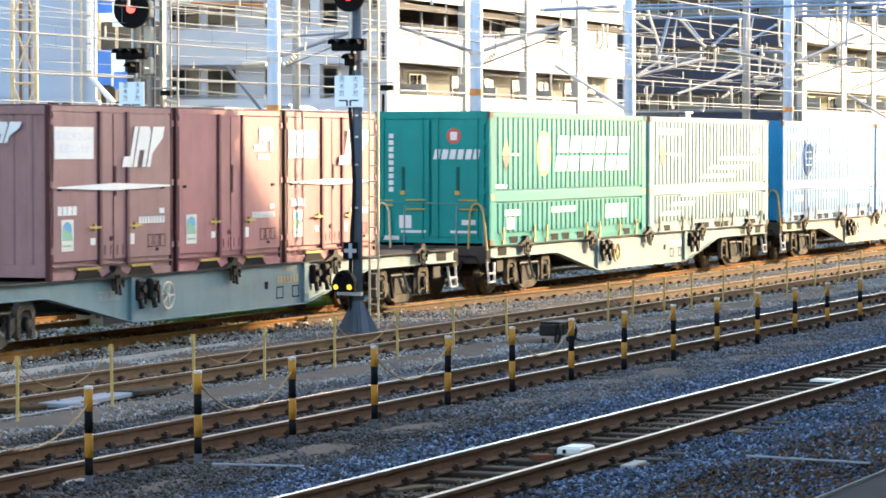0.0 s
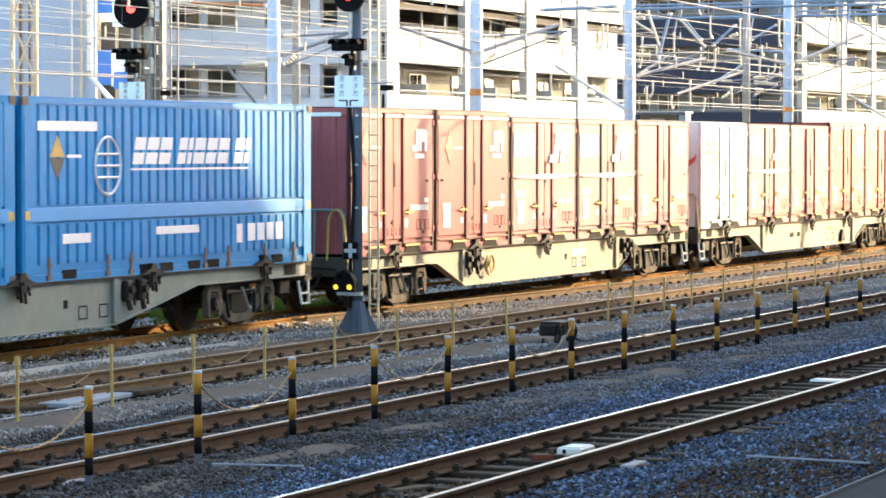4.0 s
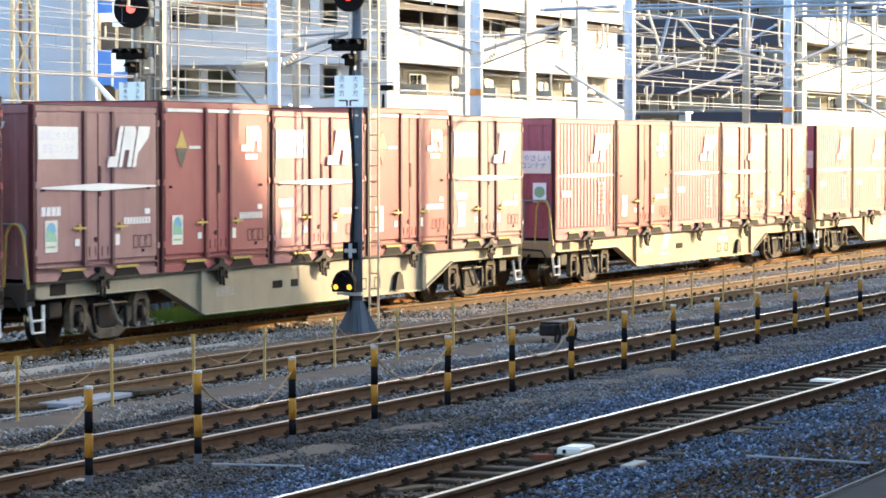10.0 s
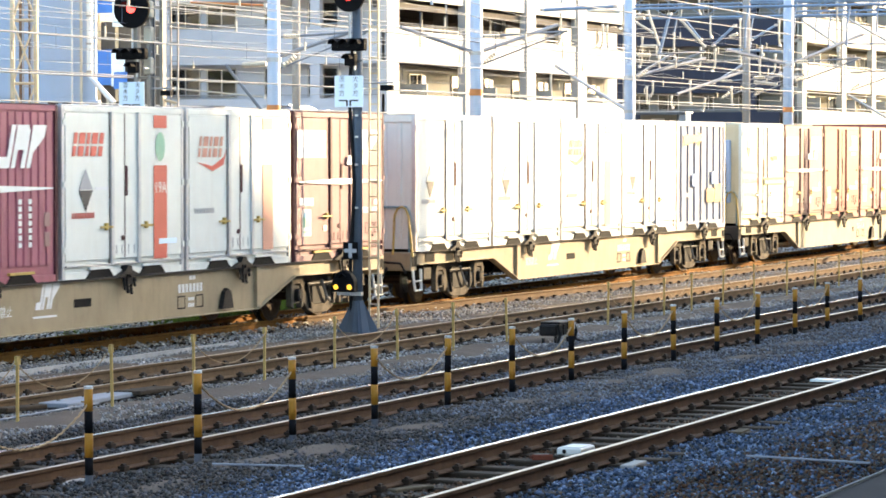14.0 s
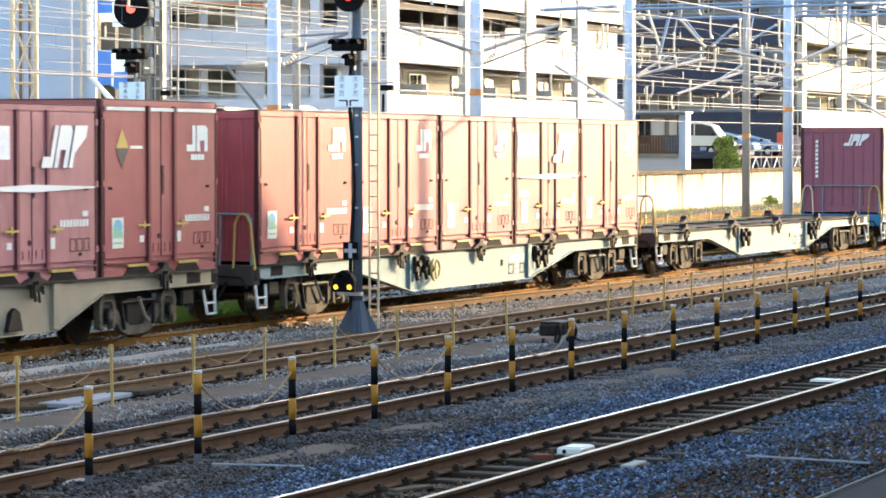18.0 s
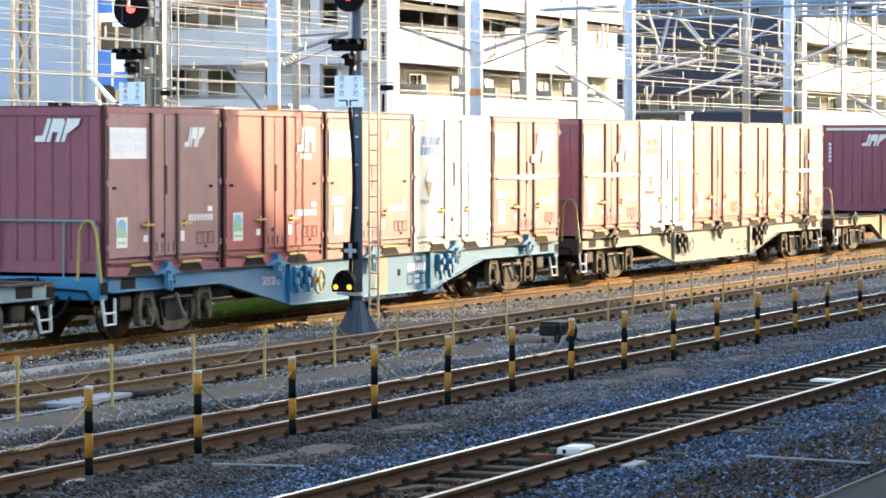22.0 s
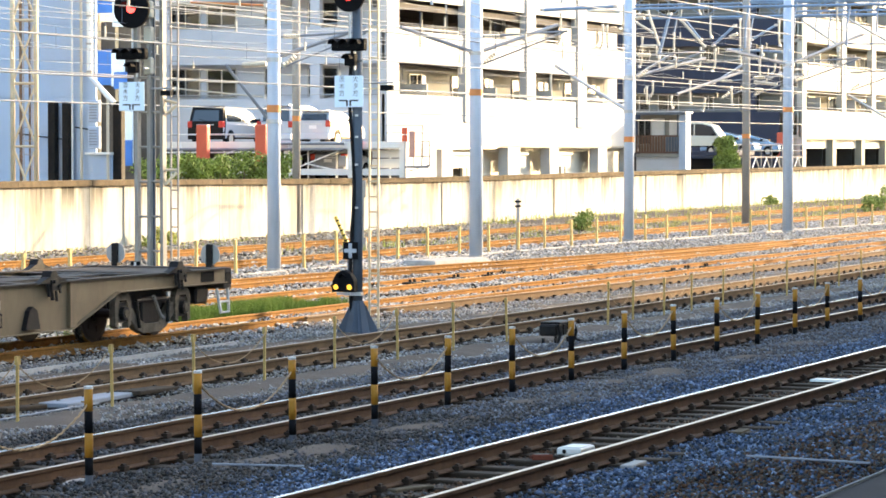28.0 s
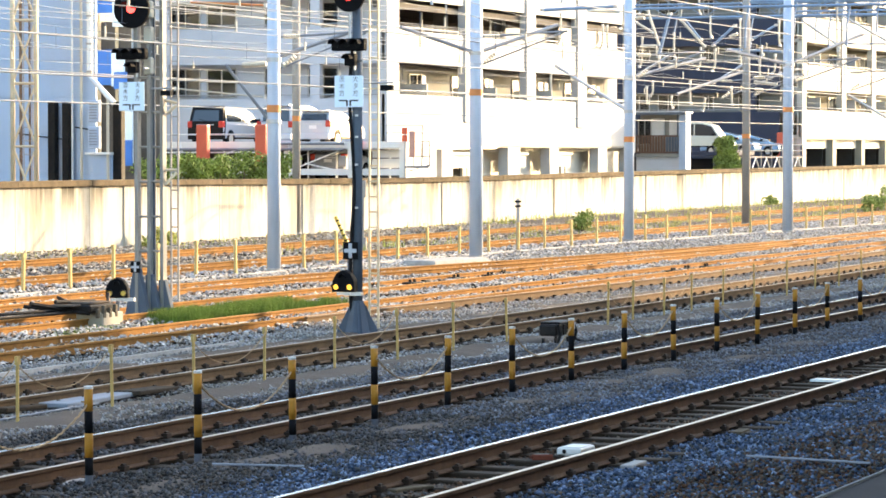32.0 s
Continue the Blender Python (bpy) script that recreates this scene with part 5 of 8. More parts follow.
def apartment(name, label, x0, x1, y0, y1, levels, cols, front, end, recess, height, ground_top, end_bands, pillars):
    a = thing(name, label, "building", "apartment buildings")
    dp = 1.6
    open_decks = end != "slate"
    if open_decks:
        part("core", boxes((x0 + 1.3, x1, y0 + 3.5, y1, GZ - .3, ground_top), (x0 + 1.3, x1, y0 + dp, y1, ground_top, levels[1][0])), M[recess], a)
        part("deck_back", boxes((x0 + 1.3, x1, y0 + 8.0, y1, levels[1][0], height)), M["deck_wall"], a, "back wall coloured dark for the shade in the open parking decks")
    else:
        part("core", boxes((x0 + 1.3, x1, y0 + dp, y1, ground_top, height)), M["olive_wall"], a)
        part("core_base", boxes((x0 + 1.3, x1, y0 + 6.0, y1, GZ - .3, ground_top)), M["dark"], a)
    part("roof", boxes((x0 - .2, x1 + .2, y0 - .2, y1 + .2, height, height + .4)), M[front], a)
    for i, (za, zb) in enumerate(levels):
        part("balcony_wall", bevelled(boxes((x0, x1, y0, y0 + .18, za, zb)), .02), M[front], a)
        deep = open_decks and i > 0
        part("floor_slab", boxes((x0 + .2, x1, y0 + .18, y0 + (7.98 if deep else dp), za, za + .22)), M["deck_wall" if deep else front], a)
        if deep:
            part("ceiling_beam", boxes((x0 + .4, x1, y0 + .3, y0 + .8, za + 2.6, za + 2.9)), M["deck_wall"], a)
        part("handrail", tubes(.03, ((x0, y0 + .05, zb + .16), (x1, y0 + .05, zb + .16)), n=6), M["frame"], a)
        bm = bmesh.new()
        xx = x0 + .4
        while xx < x1:
            box(bm, xx - .012, xx + .012, y0 + .04, y0 + .06, zb, zb + .15)
            xx += 1.1
        part("rail_posts", bm, M["frame"], a)
        for c0, c1 in zip(cols, cols[1:]):
            l = c0[1]
            r = c1[0]
            m = (l + r) / 2
            if deep:
                part("deck_column", boxes((m - .3, m + .3, y0 + 3.0, y0 + 3.6, za + .22, za + 2.9)), M["beige"], a)
                part("deck_pipe", tubes(.05, ((m + 1.2, y0 + 1.0, za + .2), (m + 1.2, y0 + 1.0, za + 2.9)), n=8), M["drop"], a)
                continue
            part("party_wall", boxes((m - .06, m + .06, y0 + .2, y0 + dp, zb - .4, za + 3.0)), M["plaster"], a)
            for q in (.28, .72):
                window(a, l + (r - l) * q, y0 + dp - .01, zb - 1.2, (r - l) * (.30 if q < .5 else .22), 2.25, "y")
            part("partition", boxes((m + (r - l) * .12, m + (r - l) * .12 + .5, y0 + .9, y0 + .98, zb - 1.0, zb + 1.0)), M["grey_tile"], a, "grey balcony partition")
    for c0, c1, lo in cols:
        part("column", boxes((c0, c1, y0 - .12, y0 + .3, lo, height)), M[front], a)
    for c0, c1 in pillars:
        part("pillar", boxes((c0, c1, y0 + .05, y0 + .6, GZ, ground_top)), M["pillar" if end == "slate" else front], a)
    slate = end == "slate"
    for (_, c0), (c1, _) in zip(pillars, pillars[1:]):
        if slate:
            part("garage_lintel", boxes((c0, c1, y0 + .5, y0 + .8, ground_top - .75, ground_top)), M["shutter"], a)
            part("garage_bay", boxes((c0, c1, y0 + 5.0, y0 + 5.1, GZ, ground_top - .75)), M["dark"], a, "dark sheet standing in for shade in an open garage bay")
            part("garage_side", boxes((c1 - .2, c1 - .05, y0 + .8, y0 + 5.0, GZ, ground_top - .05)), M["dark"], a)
            continue
        e = c0 + .56 * (c1 - c0)
        part("shutter", boxes((c0 + .05, e, y0 + .70, y0 + .78, 1.95, ground_top - .32)), M["shutter"], a, "half-open pale garage shutter")
        part("shutter_box", bevelled(boxes((c0 + .05, e + .1, y0 + .55, y0 + .9, ground_top - .5, ground_top - .31)), .02), M["shutter"], a)
        part("garage_back", boxes((c0 - .05, c1 + .05, y0 + 3.4, y0 + 3.5, GZ, ground_top - .3)), M["dark"], a, "dark sheet standing in for shade inside the garage")
        part("garage_side", boxes((e, c1 + 1.7, y0 + 1.25, y0 + 1.4, GZ, ground_top - .3)), M["shutter"], a)
        part("service_pipe", tubes(.05, ((e + .35, y0 + 1.15, GZ), (e + .35, y0 + 1.15, ground_top - .3)), n=8), M["shutter"], a)
    if slate:
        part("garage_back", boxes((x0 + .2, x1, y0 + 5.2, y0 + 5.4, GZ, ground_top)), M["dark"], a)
    part("soffit", boxes((x0 + .3, x1, y0 + .55, y0 + (5.2 if slate else 3.4), ground_top - .3, ground_top - .11)), M["pillar"], a)
    part("eave_line", boxes((x0 + .1, x1, y0 + .02, y0 + .5, ground_top - .1, ground_top - .004)), M["pillar"], a)
    # the end that faces down the line
    for k, (za, zb, kind) in enumerate(end_bands):
        if kind == "wall":
            part("end_wall", boxes((x0 + .02, x0 + .3, y0 + (1.62 if end == "slate" else .2), y1, za, zb)), M[end], a)
        else:
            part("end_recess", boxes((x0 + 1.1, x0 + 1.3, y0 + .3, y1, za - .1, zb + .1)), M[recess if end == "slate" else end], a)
            pieces("end_post", ((x0 + .03, x0 + .4, y0 + 3.4, y0 + 3.9, za, zb), (x0 + .03, x0 + .4, y1 - .8, y1, za, zb)), M[end], a)
            part("end_rail", tubes(.03, ((x0 + .05, y0 + .3, za + .18), (x0 + .05, y1, za + .18)), n=6), M["frame"], a)
            for q in (.3, .52, .74, .9):
                window(a, x0 + 1.1, y0 + (y1 - y0) * q, za + .15, 1.5 if q != .52 else .7, (zb - za) * .78, "x")
    return a


apartment("apartment_building", "white tiled apartment building with deep shaded balconies", 127.9, 164.0, 56.0, 68.3,
          [(3.07, 5.5), (7.0, 8.57), (10.05, 11.6), (13.1, 14.6)],
          [(127.9, 129.3, 3.07), (137.7, 139.0, 4.25), (146.3, 147.6, 5.5), (154.2, 155.6, 4.1), (162.9, 164.0, 2.7)],
          "plaster", "grey_tile", "beige", 17.5, 3.07,
          [(GZ, 5.3, "wall"), (5.3, 6.95, "open"), (6.95, 8.65, "wall"), (8.65, 10.0, "open"), (10.0, 11.6, "wall"), (11.6, 13.1, "open"), (13.1, 17.5, "wall")],
          [(127.95, 134.3), (135.0, 136.4), (144.0, 145.7), (150.2, 151.6), (158.0, 159.5), (163.2, 164.0)])
apartment("apartment_building", "cream apartment building with a dark slate end wall", 207.0, 262.0, 58.0, 72.0,
          [(3.72, 5.76), (7.18, 9.02), (10.64, 12.47), (14.1, 15.9), (17.5, 19.3)],
          [(207.0, 208.0, 1.0), (218.0, 219.2, 5.7), (227.0, 228.2, 5.7), (238, 239.2, 5.7), (250, 251.2, 5.7), (261, 262, 1)],
          "plaster_b", "slate", "beige", 21.0, 3.72,
          [(GZ, 5.6, "wall"), (5.6, 7.0, "open"), (7.0, 9.2, "wall"), (9.2, 10.4, "open"), (10.4, 12.6, "wall"), (12.6, 13.9, "open"), (13.9, 21, "wall")],
          [(207.1, 208.0), (216.0, 217.0), (224.5, 225.5), (232, 233), (241, 242), (250, 251), (261, 262)])

# clad workshop with pipes, ducts and blue panels
shop = thing("workshop_building", "pale blue-grey clad workshop with pipes and dark panels", "building")
for i in range(12):
    part("cladding_panel", boxes((85.1, 85.2, 47.55, 62, GZ + 1.2 * i + .006, GZ + 1.2 * (i + 1) - .006)), M["clad"], shop)
part("core", boxes((85.2, 85.26, 47.6, 61.9, GZ, 14.3)), M["clad"], shop)
for yc, w in ((49.0, .13), (48.48, .12), (46.56, .16)):
    part("dark_panel", bevelled(boxes((84.7, 84.98, yc - w, yc + w, GZ, 4.42)), .02), M["soot"], shop, "dark upright panel")
for yc, r in ((48.32, .035), (47.98, .05)):
    part("drain_pipe", tubes(r, ((84.9, yc, GZ), (84.9, yc, 14)), n=10), M["porcelain" if r < .04 else "drop"], shop)
part("duct", path(bmesh.new(), [Vector((84.7, 47.55, 14)), Vector((84.7, 47.55, 5.25)), Vector((84.6, 46.68, 4.45)), Vector((84.6, 46.6, 4.36))], .10, 12), M["porcelain"], shop, "pale duct with a bend")
part("duct_ring", tubes(.115, *[((84.7, 47.55, z - .03), (84.7, 47.55, z + .03)) for z in np.arange(5.4, 13, .9)], n=12), M["block"], shop)
part("ledge", bevelled(boxes((84.45, 84.85, 46.68, 47.62, 2.70, 2.78)), .01), M["porcelain"], shop, "white ledge under the heat pumps")
for z in (2.9, 3.75):
    ac = part("heat_pump", bevelled(boxes((84.5, 84.7, 47.12, 47.52, z, z + .72)), .03), M["clad"], shop)
    part("fan_grille", boxes(*[(84.48, 84.5, 47.18, 47.46, z + .12 + .09 * q, z + .15 + .09 * q) for q in range(6)]), M["arm"], ac)
part("drain_pipe", tubes(.05, ((84.5, 46.78, 1.5), (84.5, 46.78, 4.5)), n=8), M["drop"], shop)
part("conduit", tubes(.025, ((84.9, 50.4, 3.4), (84.9, 48.6, 3.2)), ((84.9, 48.2, 3.6), (84.9, 47.2, 3.45)), ((84.9, 47.3, 2.6), (84.9, 46.9, 2.4))), M["soot"], shop)
part("parapet_box", boxes((84.6, 84.8, 46.7, 47.5, GZ, 2.75)), M["clad"], shop)
bp_ = thing("blue_panel_stack", "bright blue panels and white sheets on a rooftop frame", "panels", at=pose(92.5, 49.5, 0))
pieces("panel", ((0, .15, 1.5, 2.4, 5.15, 6.4), (0, .15, 1.5, 2.5, 7.7, 8.5)), M["tarp"], bp_, "bright blue panel")
pieces("white_sheet", ((-.2, -.1, .95, 1.45, 5.1, 6.3), (-.2, -.1, .8, 1.4, 7.2, 8.3), (-.25, -.15, .6, 1.0, 2.4, 4.3)), M["sign"], bp_, "pale blue-white sheet")
pieces("blue_sheet", ((-.3, -.22, .8, 1.3, 5.0, 5.6), (-.3, -.22, .6, 1.1, 2.3, 3.2)), M["tarp"], bp_)
part("frame_post", tubes(.06, ((.3, 1.5, GZ), (.3, 1.5, 9)), ((.3, 2.2, GZ), (.3, 2.2, 9)), ((.3, 2.9, GZ), (.3, 2.9, 9))), M["lattice"], bp_)
part("wall", boxes((.5, .8, -.2, 5, GZ, 7.4)), M["deck_wall"], bp_, "dark wall behind the panels")

# lattice mast
lm = thing("lattice_mast", "sun-faded square lattice mast with cross bracing", "lattice mast", at=pose(80.05, 47.25, 0, 0, 0, 30.5))
for a in (-.36, .36):
    for b in (-.36, .36):
        smooth(part("leg", tube(bmesh.new(), (a, b, GZ), (a, b, 12), .075, 12), M["lattice"], lm))
for z in np.arange(-.94 + .005, 10.0, 1.95):
    for a in (-.36, .36):
        part("brace", tubes(.04, ((a, -.36, z), (a, .36, z + 1.95))), M["lattice"], lm)
        part("brace", tubes(.036, ((a, .36, z), (a, -.36, z + 1.95))), M["lattice"], lm)
        part("brace", tubes(.036, ((-.36, a, z), (.36, a, z + 1.95))), M["lattice"], lm)
        part("ring", tubes(.045, ((a, -.36, z), (a, .36, z))), M["lattice"], lm)
for y in (-.24, .02):
    part("ladder_rail", tubes(.018, ((.1, y, GZ), (.1, y, 11))), M["old_pole"], lm)
part("cable_riser", boxes((.05, .12, .06, .16, GZ, 11), (.12, .2, -.2, -.13, GZ, 11)), M["trim_rust"], lm, "dark brown cable riser inside the mast")
part("ladder_rungs", tubes(.014, *[((.1, -.24, z), (.1, .02, z)) for z in np.arange(.2, 11, .42)]), M["old_pole"], lm)

# raised car park deck, cars, guard posts
deck = thing("parking_deck", "white steel raised parking deck with railings", "parking deck")
part("platform", boxes((111.0, 127.0, 50.0, 66.5, 2.90, 3.02), (111.0, 112.4, 47.7, 50.0, 2.90, 3.02)), M["galv"], deck)
part("edge_beam", boxes((110.9, 111.0, 47.7, 66.5, 2.94, 3.2), (111.0, 112.4, 47.6, 47.7, 2.94, 3.2)), M["porcelain"], deck)
part("lower_beam", boxes((110.9, 111.0, 47.7, 66.5, 1.82, 2.08)), M["porcelain"], deck)
# dark sheet gives the lower bay its shade by colour
part("lower_bay", boxes((115.6, 115.75, 49.85, 66.4, GZ, 2.88)), M["deck_wall"], deck, "dark back panel standing in for shade in the lower parking bay")
part("lower_floor", boxes((111.0, 115.6, 49.85, 66.4, 1.5, 1.62), (111.0, 112.4, 47.8, 49.85, 1.5, 1.62)), M["galv"], deck)
part("bay_panel", boxes((111.3, 111.38, 47.95, 49.3, 2.12, 2.5), (111.3, 111.38, 47.95, 49.3, 2.54, 2.86)), M["shutter"], deck, "pale panel in the lower bay")
for y in (48.6, 51.0, 52.3, 54.6, 56.2, 60.0, 63.5):
    part("bay_pipe", tubes(.035, ((111.5, y, 1.6), (111.5, y, 2.9)), n=6), M["shutter"], deck)
for y in (50.6, 52.7, 55.5, 57.2):
    part("control_box", bevelled(boxes((111.2, 111.45, y - .16, y + .16, 2.2, 2.62)), .02), M["arm"], deck, "grey control box on a deck post")
part("wheel_rail", tubes(.06, ((110.8, 50.3, 2.88), (110.8, 66.3, 2.88)), ((110.75, 50.3, 3.12), (110.75, 54.0, 3.12)), n=6), M["arm"], deck)
part("cage", tubes(.022, *[((110.95, y, 2.2), (110.95, y, 3.2)) for y in (46.6, 46.95, 47.3)], *[((110.95, 46.6, z), (110.95, 47.6, z)) for z in (2.2, 2.6, 3.2)], ((110.95, 46.6, 2.25), (110.95, 47.5, 2.0)), n=6), M["arm"], deck, "grey steel maintenance cage")
part("cage_floor", boxes((110.7, 111.5, 46.55, 47.6, 2.12, 2.2)), M["arm"], deck)
for y in (47.8, 50.1, 53.0, 58.0, 62.0, 66.4):
    part("column", boxes((110.85, 111.05, y - .1, y + .1, GZ, 3.2)), M["porcelain"], deck)
for z in (3.5, 2.75, 2.42):
    part("railing", tubes(.035, ((110.7, 54.3, z), (110.7, 66.4, z)), n=6), M["porcelain"], deck)
for z in (3.55, 3.85):
    part("cage_rail", tubes(.02, ((110.95, 46.9, z), (110.95, 48.6, z)), ((110.95, 46.9, 2.5), (110.95, 46.9, 3.85)), n=6), M["frame"], deck)
part("brace", tubes(.035, ((111, 53, 1.95), (111, 50.2, 3.0)), ((111, 52.2, 2.3), (111, 50.2, 1.9)), ((111, 58, 1.9), (111, 55, 3.0)), ((111, 53.5, 2.0), (111, 52.6, 3.0))), M["porcelain"], deck)
for x, y, z0, z1 in ((109.8, 56.3, 2.3, 3.9), (109.8, 53.6, 2.3, 3.9), (110.6, 49.62, 2.5, 3.3)):
    gp = thing("guard_post", "bright red padded guard post at the parking deck", "guard post", "red guard posts", at=pose(x, y, 0))
    w = .25 if y > 50 else .10
    part("pad", bevelled(boxes((-.16, .16, -w, w, z0, z1)), .05, 2), M["red_post"], gp)
    part("stem", tubes(.06, ((0, 0, GZ), (0, 0, z0))), M["galv"], gp)


gp = thing("guard_post", "faded pink guard post with red plates on the parking deck", "guard post", at=pose(110.8, 47.45, 0))
part("pad", bevelled(boxes((-.06, .06, -.27, -.02, 2.55, 3.62)), .03), M["faded_pad"], gp, "sun-faded pink pad")
pieces("red_plate", ((-.09, -.06, .04, .28, 3.2, 3.46), (-.09, -.06, .04, .28, 3.5, 3.76)), M["red_post"], gp)
part("stem", boxes((-.06, .0, .1, .2, GZ, 3.76)), M["galv"], gp)


def leaning(bm, z0, h, k=0.15):
    """Draws the sides in towards the roof."""
    for v in bm.verts:
        if v.co.z > z0:
            v.co.y *= 1 - k * ((v.co.z - z0) / (h - z0)) ** 1.3
    return bm


def car(name, label, x, y, z, paint, rear, length=4.4, height=1.75, hood=0.8, width=1.7, turn=0):
    c = thing(name, label, "car", "parked cars", at=pose(x, y, z, 0, 0, turn))
    l, h, w = length, height, width / 2
    f, m, dark = l - hood, (l - hood) / 2 + .1, rear == "car_dark"
    low = [(0.02, .32), (l - .05, .3), (l, .55), (l - .15, .82), (f, .98), (.08, 1.0), (0, .7)]
    part("body", bevelled(prism(bmesh.new(), low, "y", -w, w), .08, 3), M[paint], c)
    top = [(.10, .94), (f, .94), (f - .6, h - .28), (f - 1.2, h - .09), (f - 1.7, h - .02), (.62, h), (.36, h - .03), (.24, h - .1)]
    part("cabin", leaning(bevelled(prism(bmesh.new(), top, "y", -w + .06, w - .06), .06, 3), .98, h), M[paint], c)
    panes = ([(.5, 1.06), (m - .04, 1.05), (m - .04, h - .19), (.56, h - .18)],
             [(m + .04, 1.05), (f - .22, 1.03), (f - .66, h - .36), (f - 1.25, h - .21), (m + .04, h - .19)])
    for s in (-1, 1):
        for g in panes:
            part("side_window", leaning(prism(bmesh.new(), g, "y", s * (w - .07), s * (w - .05)), .98, h), M["car_pane"], c, "dark glossy side glass")
        part("sill", bevelled(boxes((1.1, l - 1.15, s * w - .02, s * w + .02, .3, .38)), .01), M["car_dark"], c, "dark sill")
    o = -.06 if dark else -.012
    part("rear_window", leaning(prism(bmesh.new(), [(.085 + o, 1.08), (.115 + o, 1.08), (.245 + o, h - .16), (.215 + o, h - .16)], "y", -w + .2, w - .2), .98, h), M["car_pane"], c, "dark rear glass")
    part("wiper", tubes(.012, ((.07 + o, -.02, 1.1), (.1 + o, .36, 1.17)), n=5), M["car_dark"], c)
    part("tailgate", bevelled(boxes((-.02, .05, -w + .1, w - .1, .5, 1.06)), .02), M[rear], c)
    part("bumper", bevelled(boxes((-.09, .16, -w + .03, w - .03, .28, .54)), .05, 2), M[rear], c)
    part("plate", boxes((-.035, -.021, -.17, .17, .72, .86)), M["mark"], c, "white plate")
    part("garnish", bevelled(boxes((-.04, 0, -.42, .42, .9, .94)), .01), M["galv"], c, "bright trim bar")
    for s in (-1, 1):
        part("tail_light", bevelled(boxes((-.045, .2, s * (w - .1) - .11, s * (w - .1) + .11, .8, 1.08)), .04, 2), M["lamp_red"], c, "red tail light")
        for xx in (.75, l - .8):
            part("wheel_arch", tube(bmesh.new(), (xx, s * (w - .1), .34), (xx, s * (w + .004), .34), .37, 20), M["car_dark"], c, "dark wheel arch")
            wh = part("wheel", tube(bmesh.new(), (xx, s * (w - .2), .31), (xx, s * (w + .01), .31), .31, 18), M["rubber"], c)
            part("rim", tube(bmesh.new(), (xx, s * (w + .011), .31), (xx, s * (w + .018), .31), .2, 14), M["galv"], wh)
        part("mirror", bevelled(boxes((f - .55, f - .35, s * w - .06 if s > 0 else s * w - .16, s * w + .16 if s > 0 else s * w + .06, 1.03, 1.2)), .03), M["car_dark"], c)
    part("spoiler", leaning(bevelled(boxes((.1, .5, -w + .1, w - .1, h - .06, h + .015)), .02), .98, h), M[rear], c)
    # on the white minivan this black shell colours in its shaded rear
    if dark:
        part("rear_quarter", leaning(bevelled(prism(bmesh.new(), [(-.03, .32), (.2, .32), (.3, 1.0), (.46, h + .012), (.38, h + .012), (.2, h - .07), (-.03, .75)], "y", -w - .012, w + .012), .03), .98, h), M["car_dark"], c, "black tail and rear pillars, toned for shade")
    return c


car("minivan", "white minivan on the deck, its shaded rear coloured black", 114.5, 58.6, 3.02, "car_white", "car_dark", 4.5, 1.72)
car("minivan", "white tall minivan parked on the deck", 116.0, 56.0, 3.02, "car_white", "car_white", 4.6, 1.8)
car("hatchback", "small white hatchback parked at the deck edge", 112.5, 52.55, 3.02, "car_white", "car_white", 3.6, 1.5, .7, 1.6)
car("hatchback", "dark hatchback on the lower parking level", 112.6, 55.1, 1.62, "car_dark", "car_dark", 2.9, 1.24, .7, 1.6)
car("hatchback", "grey hatchback on the lower parking level", 112.6, 51.9, 1.62, "arm", "arm", 2.9, 1.24, .7, 1.6)
car("van", "cream boxy van parked beside the guard house", 187.0, 61.4, 2.75, "car_cream", "car_cream", 4.4, 2.0, .6, 1.7, -90)
car("hatchback", "pale blue hatchback parked beside a van", 194.5, 61.3, 2.5, "car_blue", "car_blue", 3.8, 1.6, .8, 1.6, -90)
car("hatchback", "pale blue car parked under the dark building", 201.5, 61.6, 2.42, "car_blue", "car_blue", 3.8, 1.5, .8, 1.6, -90)
car("hatchback", "pale blue hatchback on the upper parking deck", 157.2, 59.4, 7.22, "car_blue", "car_blue", 3.8, 1.5, .8, 1.6, 0)
dk = thing("parking_deck", "dark steel parking deck on legs", "parking deck")
part("platform", boxes((184.5, 206, 57.5, 64, 2.3, 2.42), (184.5, 192, 57.0, 64, 2.5, 2.74)), M["slate"], dk)
part("railing", tubes(.05, ((184.5, 57.5, 3.2), (206, 57.5, 3.2)), ((184.5, 57.5, 2.8), (206, 57.5, 2.8))), M["mast"], dk)
for x in np.arange(185, 206, 2.6):
    part("leg", tubes(.09, ((x, 57.6, GZ), (x, 57.6, 3.2))), M["mast"], dk)
part("truss", tubes(.05, *[p for k in range(5) for p in (((192.5 + 2.6 * k, 57.45, 1.2), (193.8 + 2.6 * k, 57.45, 2.3)), ((195.1 + 2.6 * k, 57.45, 1.2), (193.8 + 2.6 * k, 57.45, 2.3)))], n=6), M["porcelain"], dk, "white V-shaped struts")
part("ramp_wall", boxes((184, 206, 64, 64.3, GZ, 3.0)), M["slate"], dk)
gp = thing("guard_post", "bright red padded guard post at the parking deck", "guard post", "red guard posts", at=pose(205.0, 58.8, 0))
part("pad", bevelled(boxes((-.25, .25, -.35, .35, 2.3, 4.1)), .06, 2), M["red_post"], gp)
part("stem", tubes(.08, ((0, 0, GZ), (0, 0, 2.3))), M["galv"], gp)

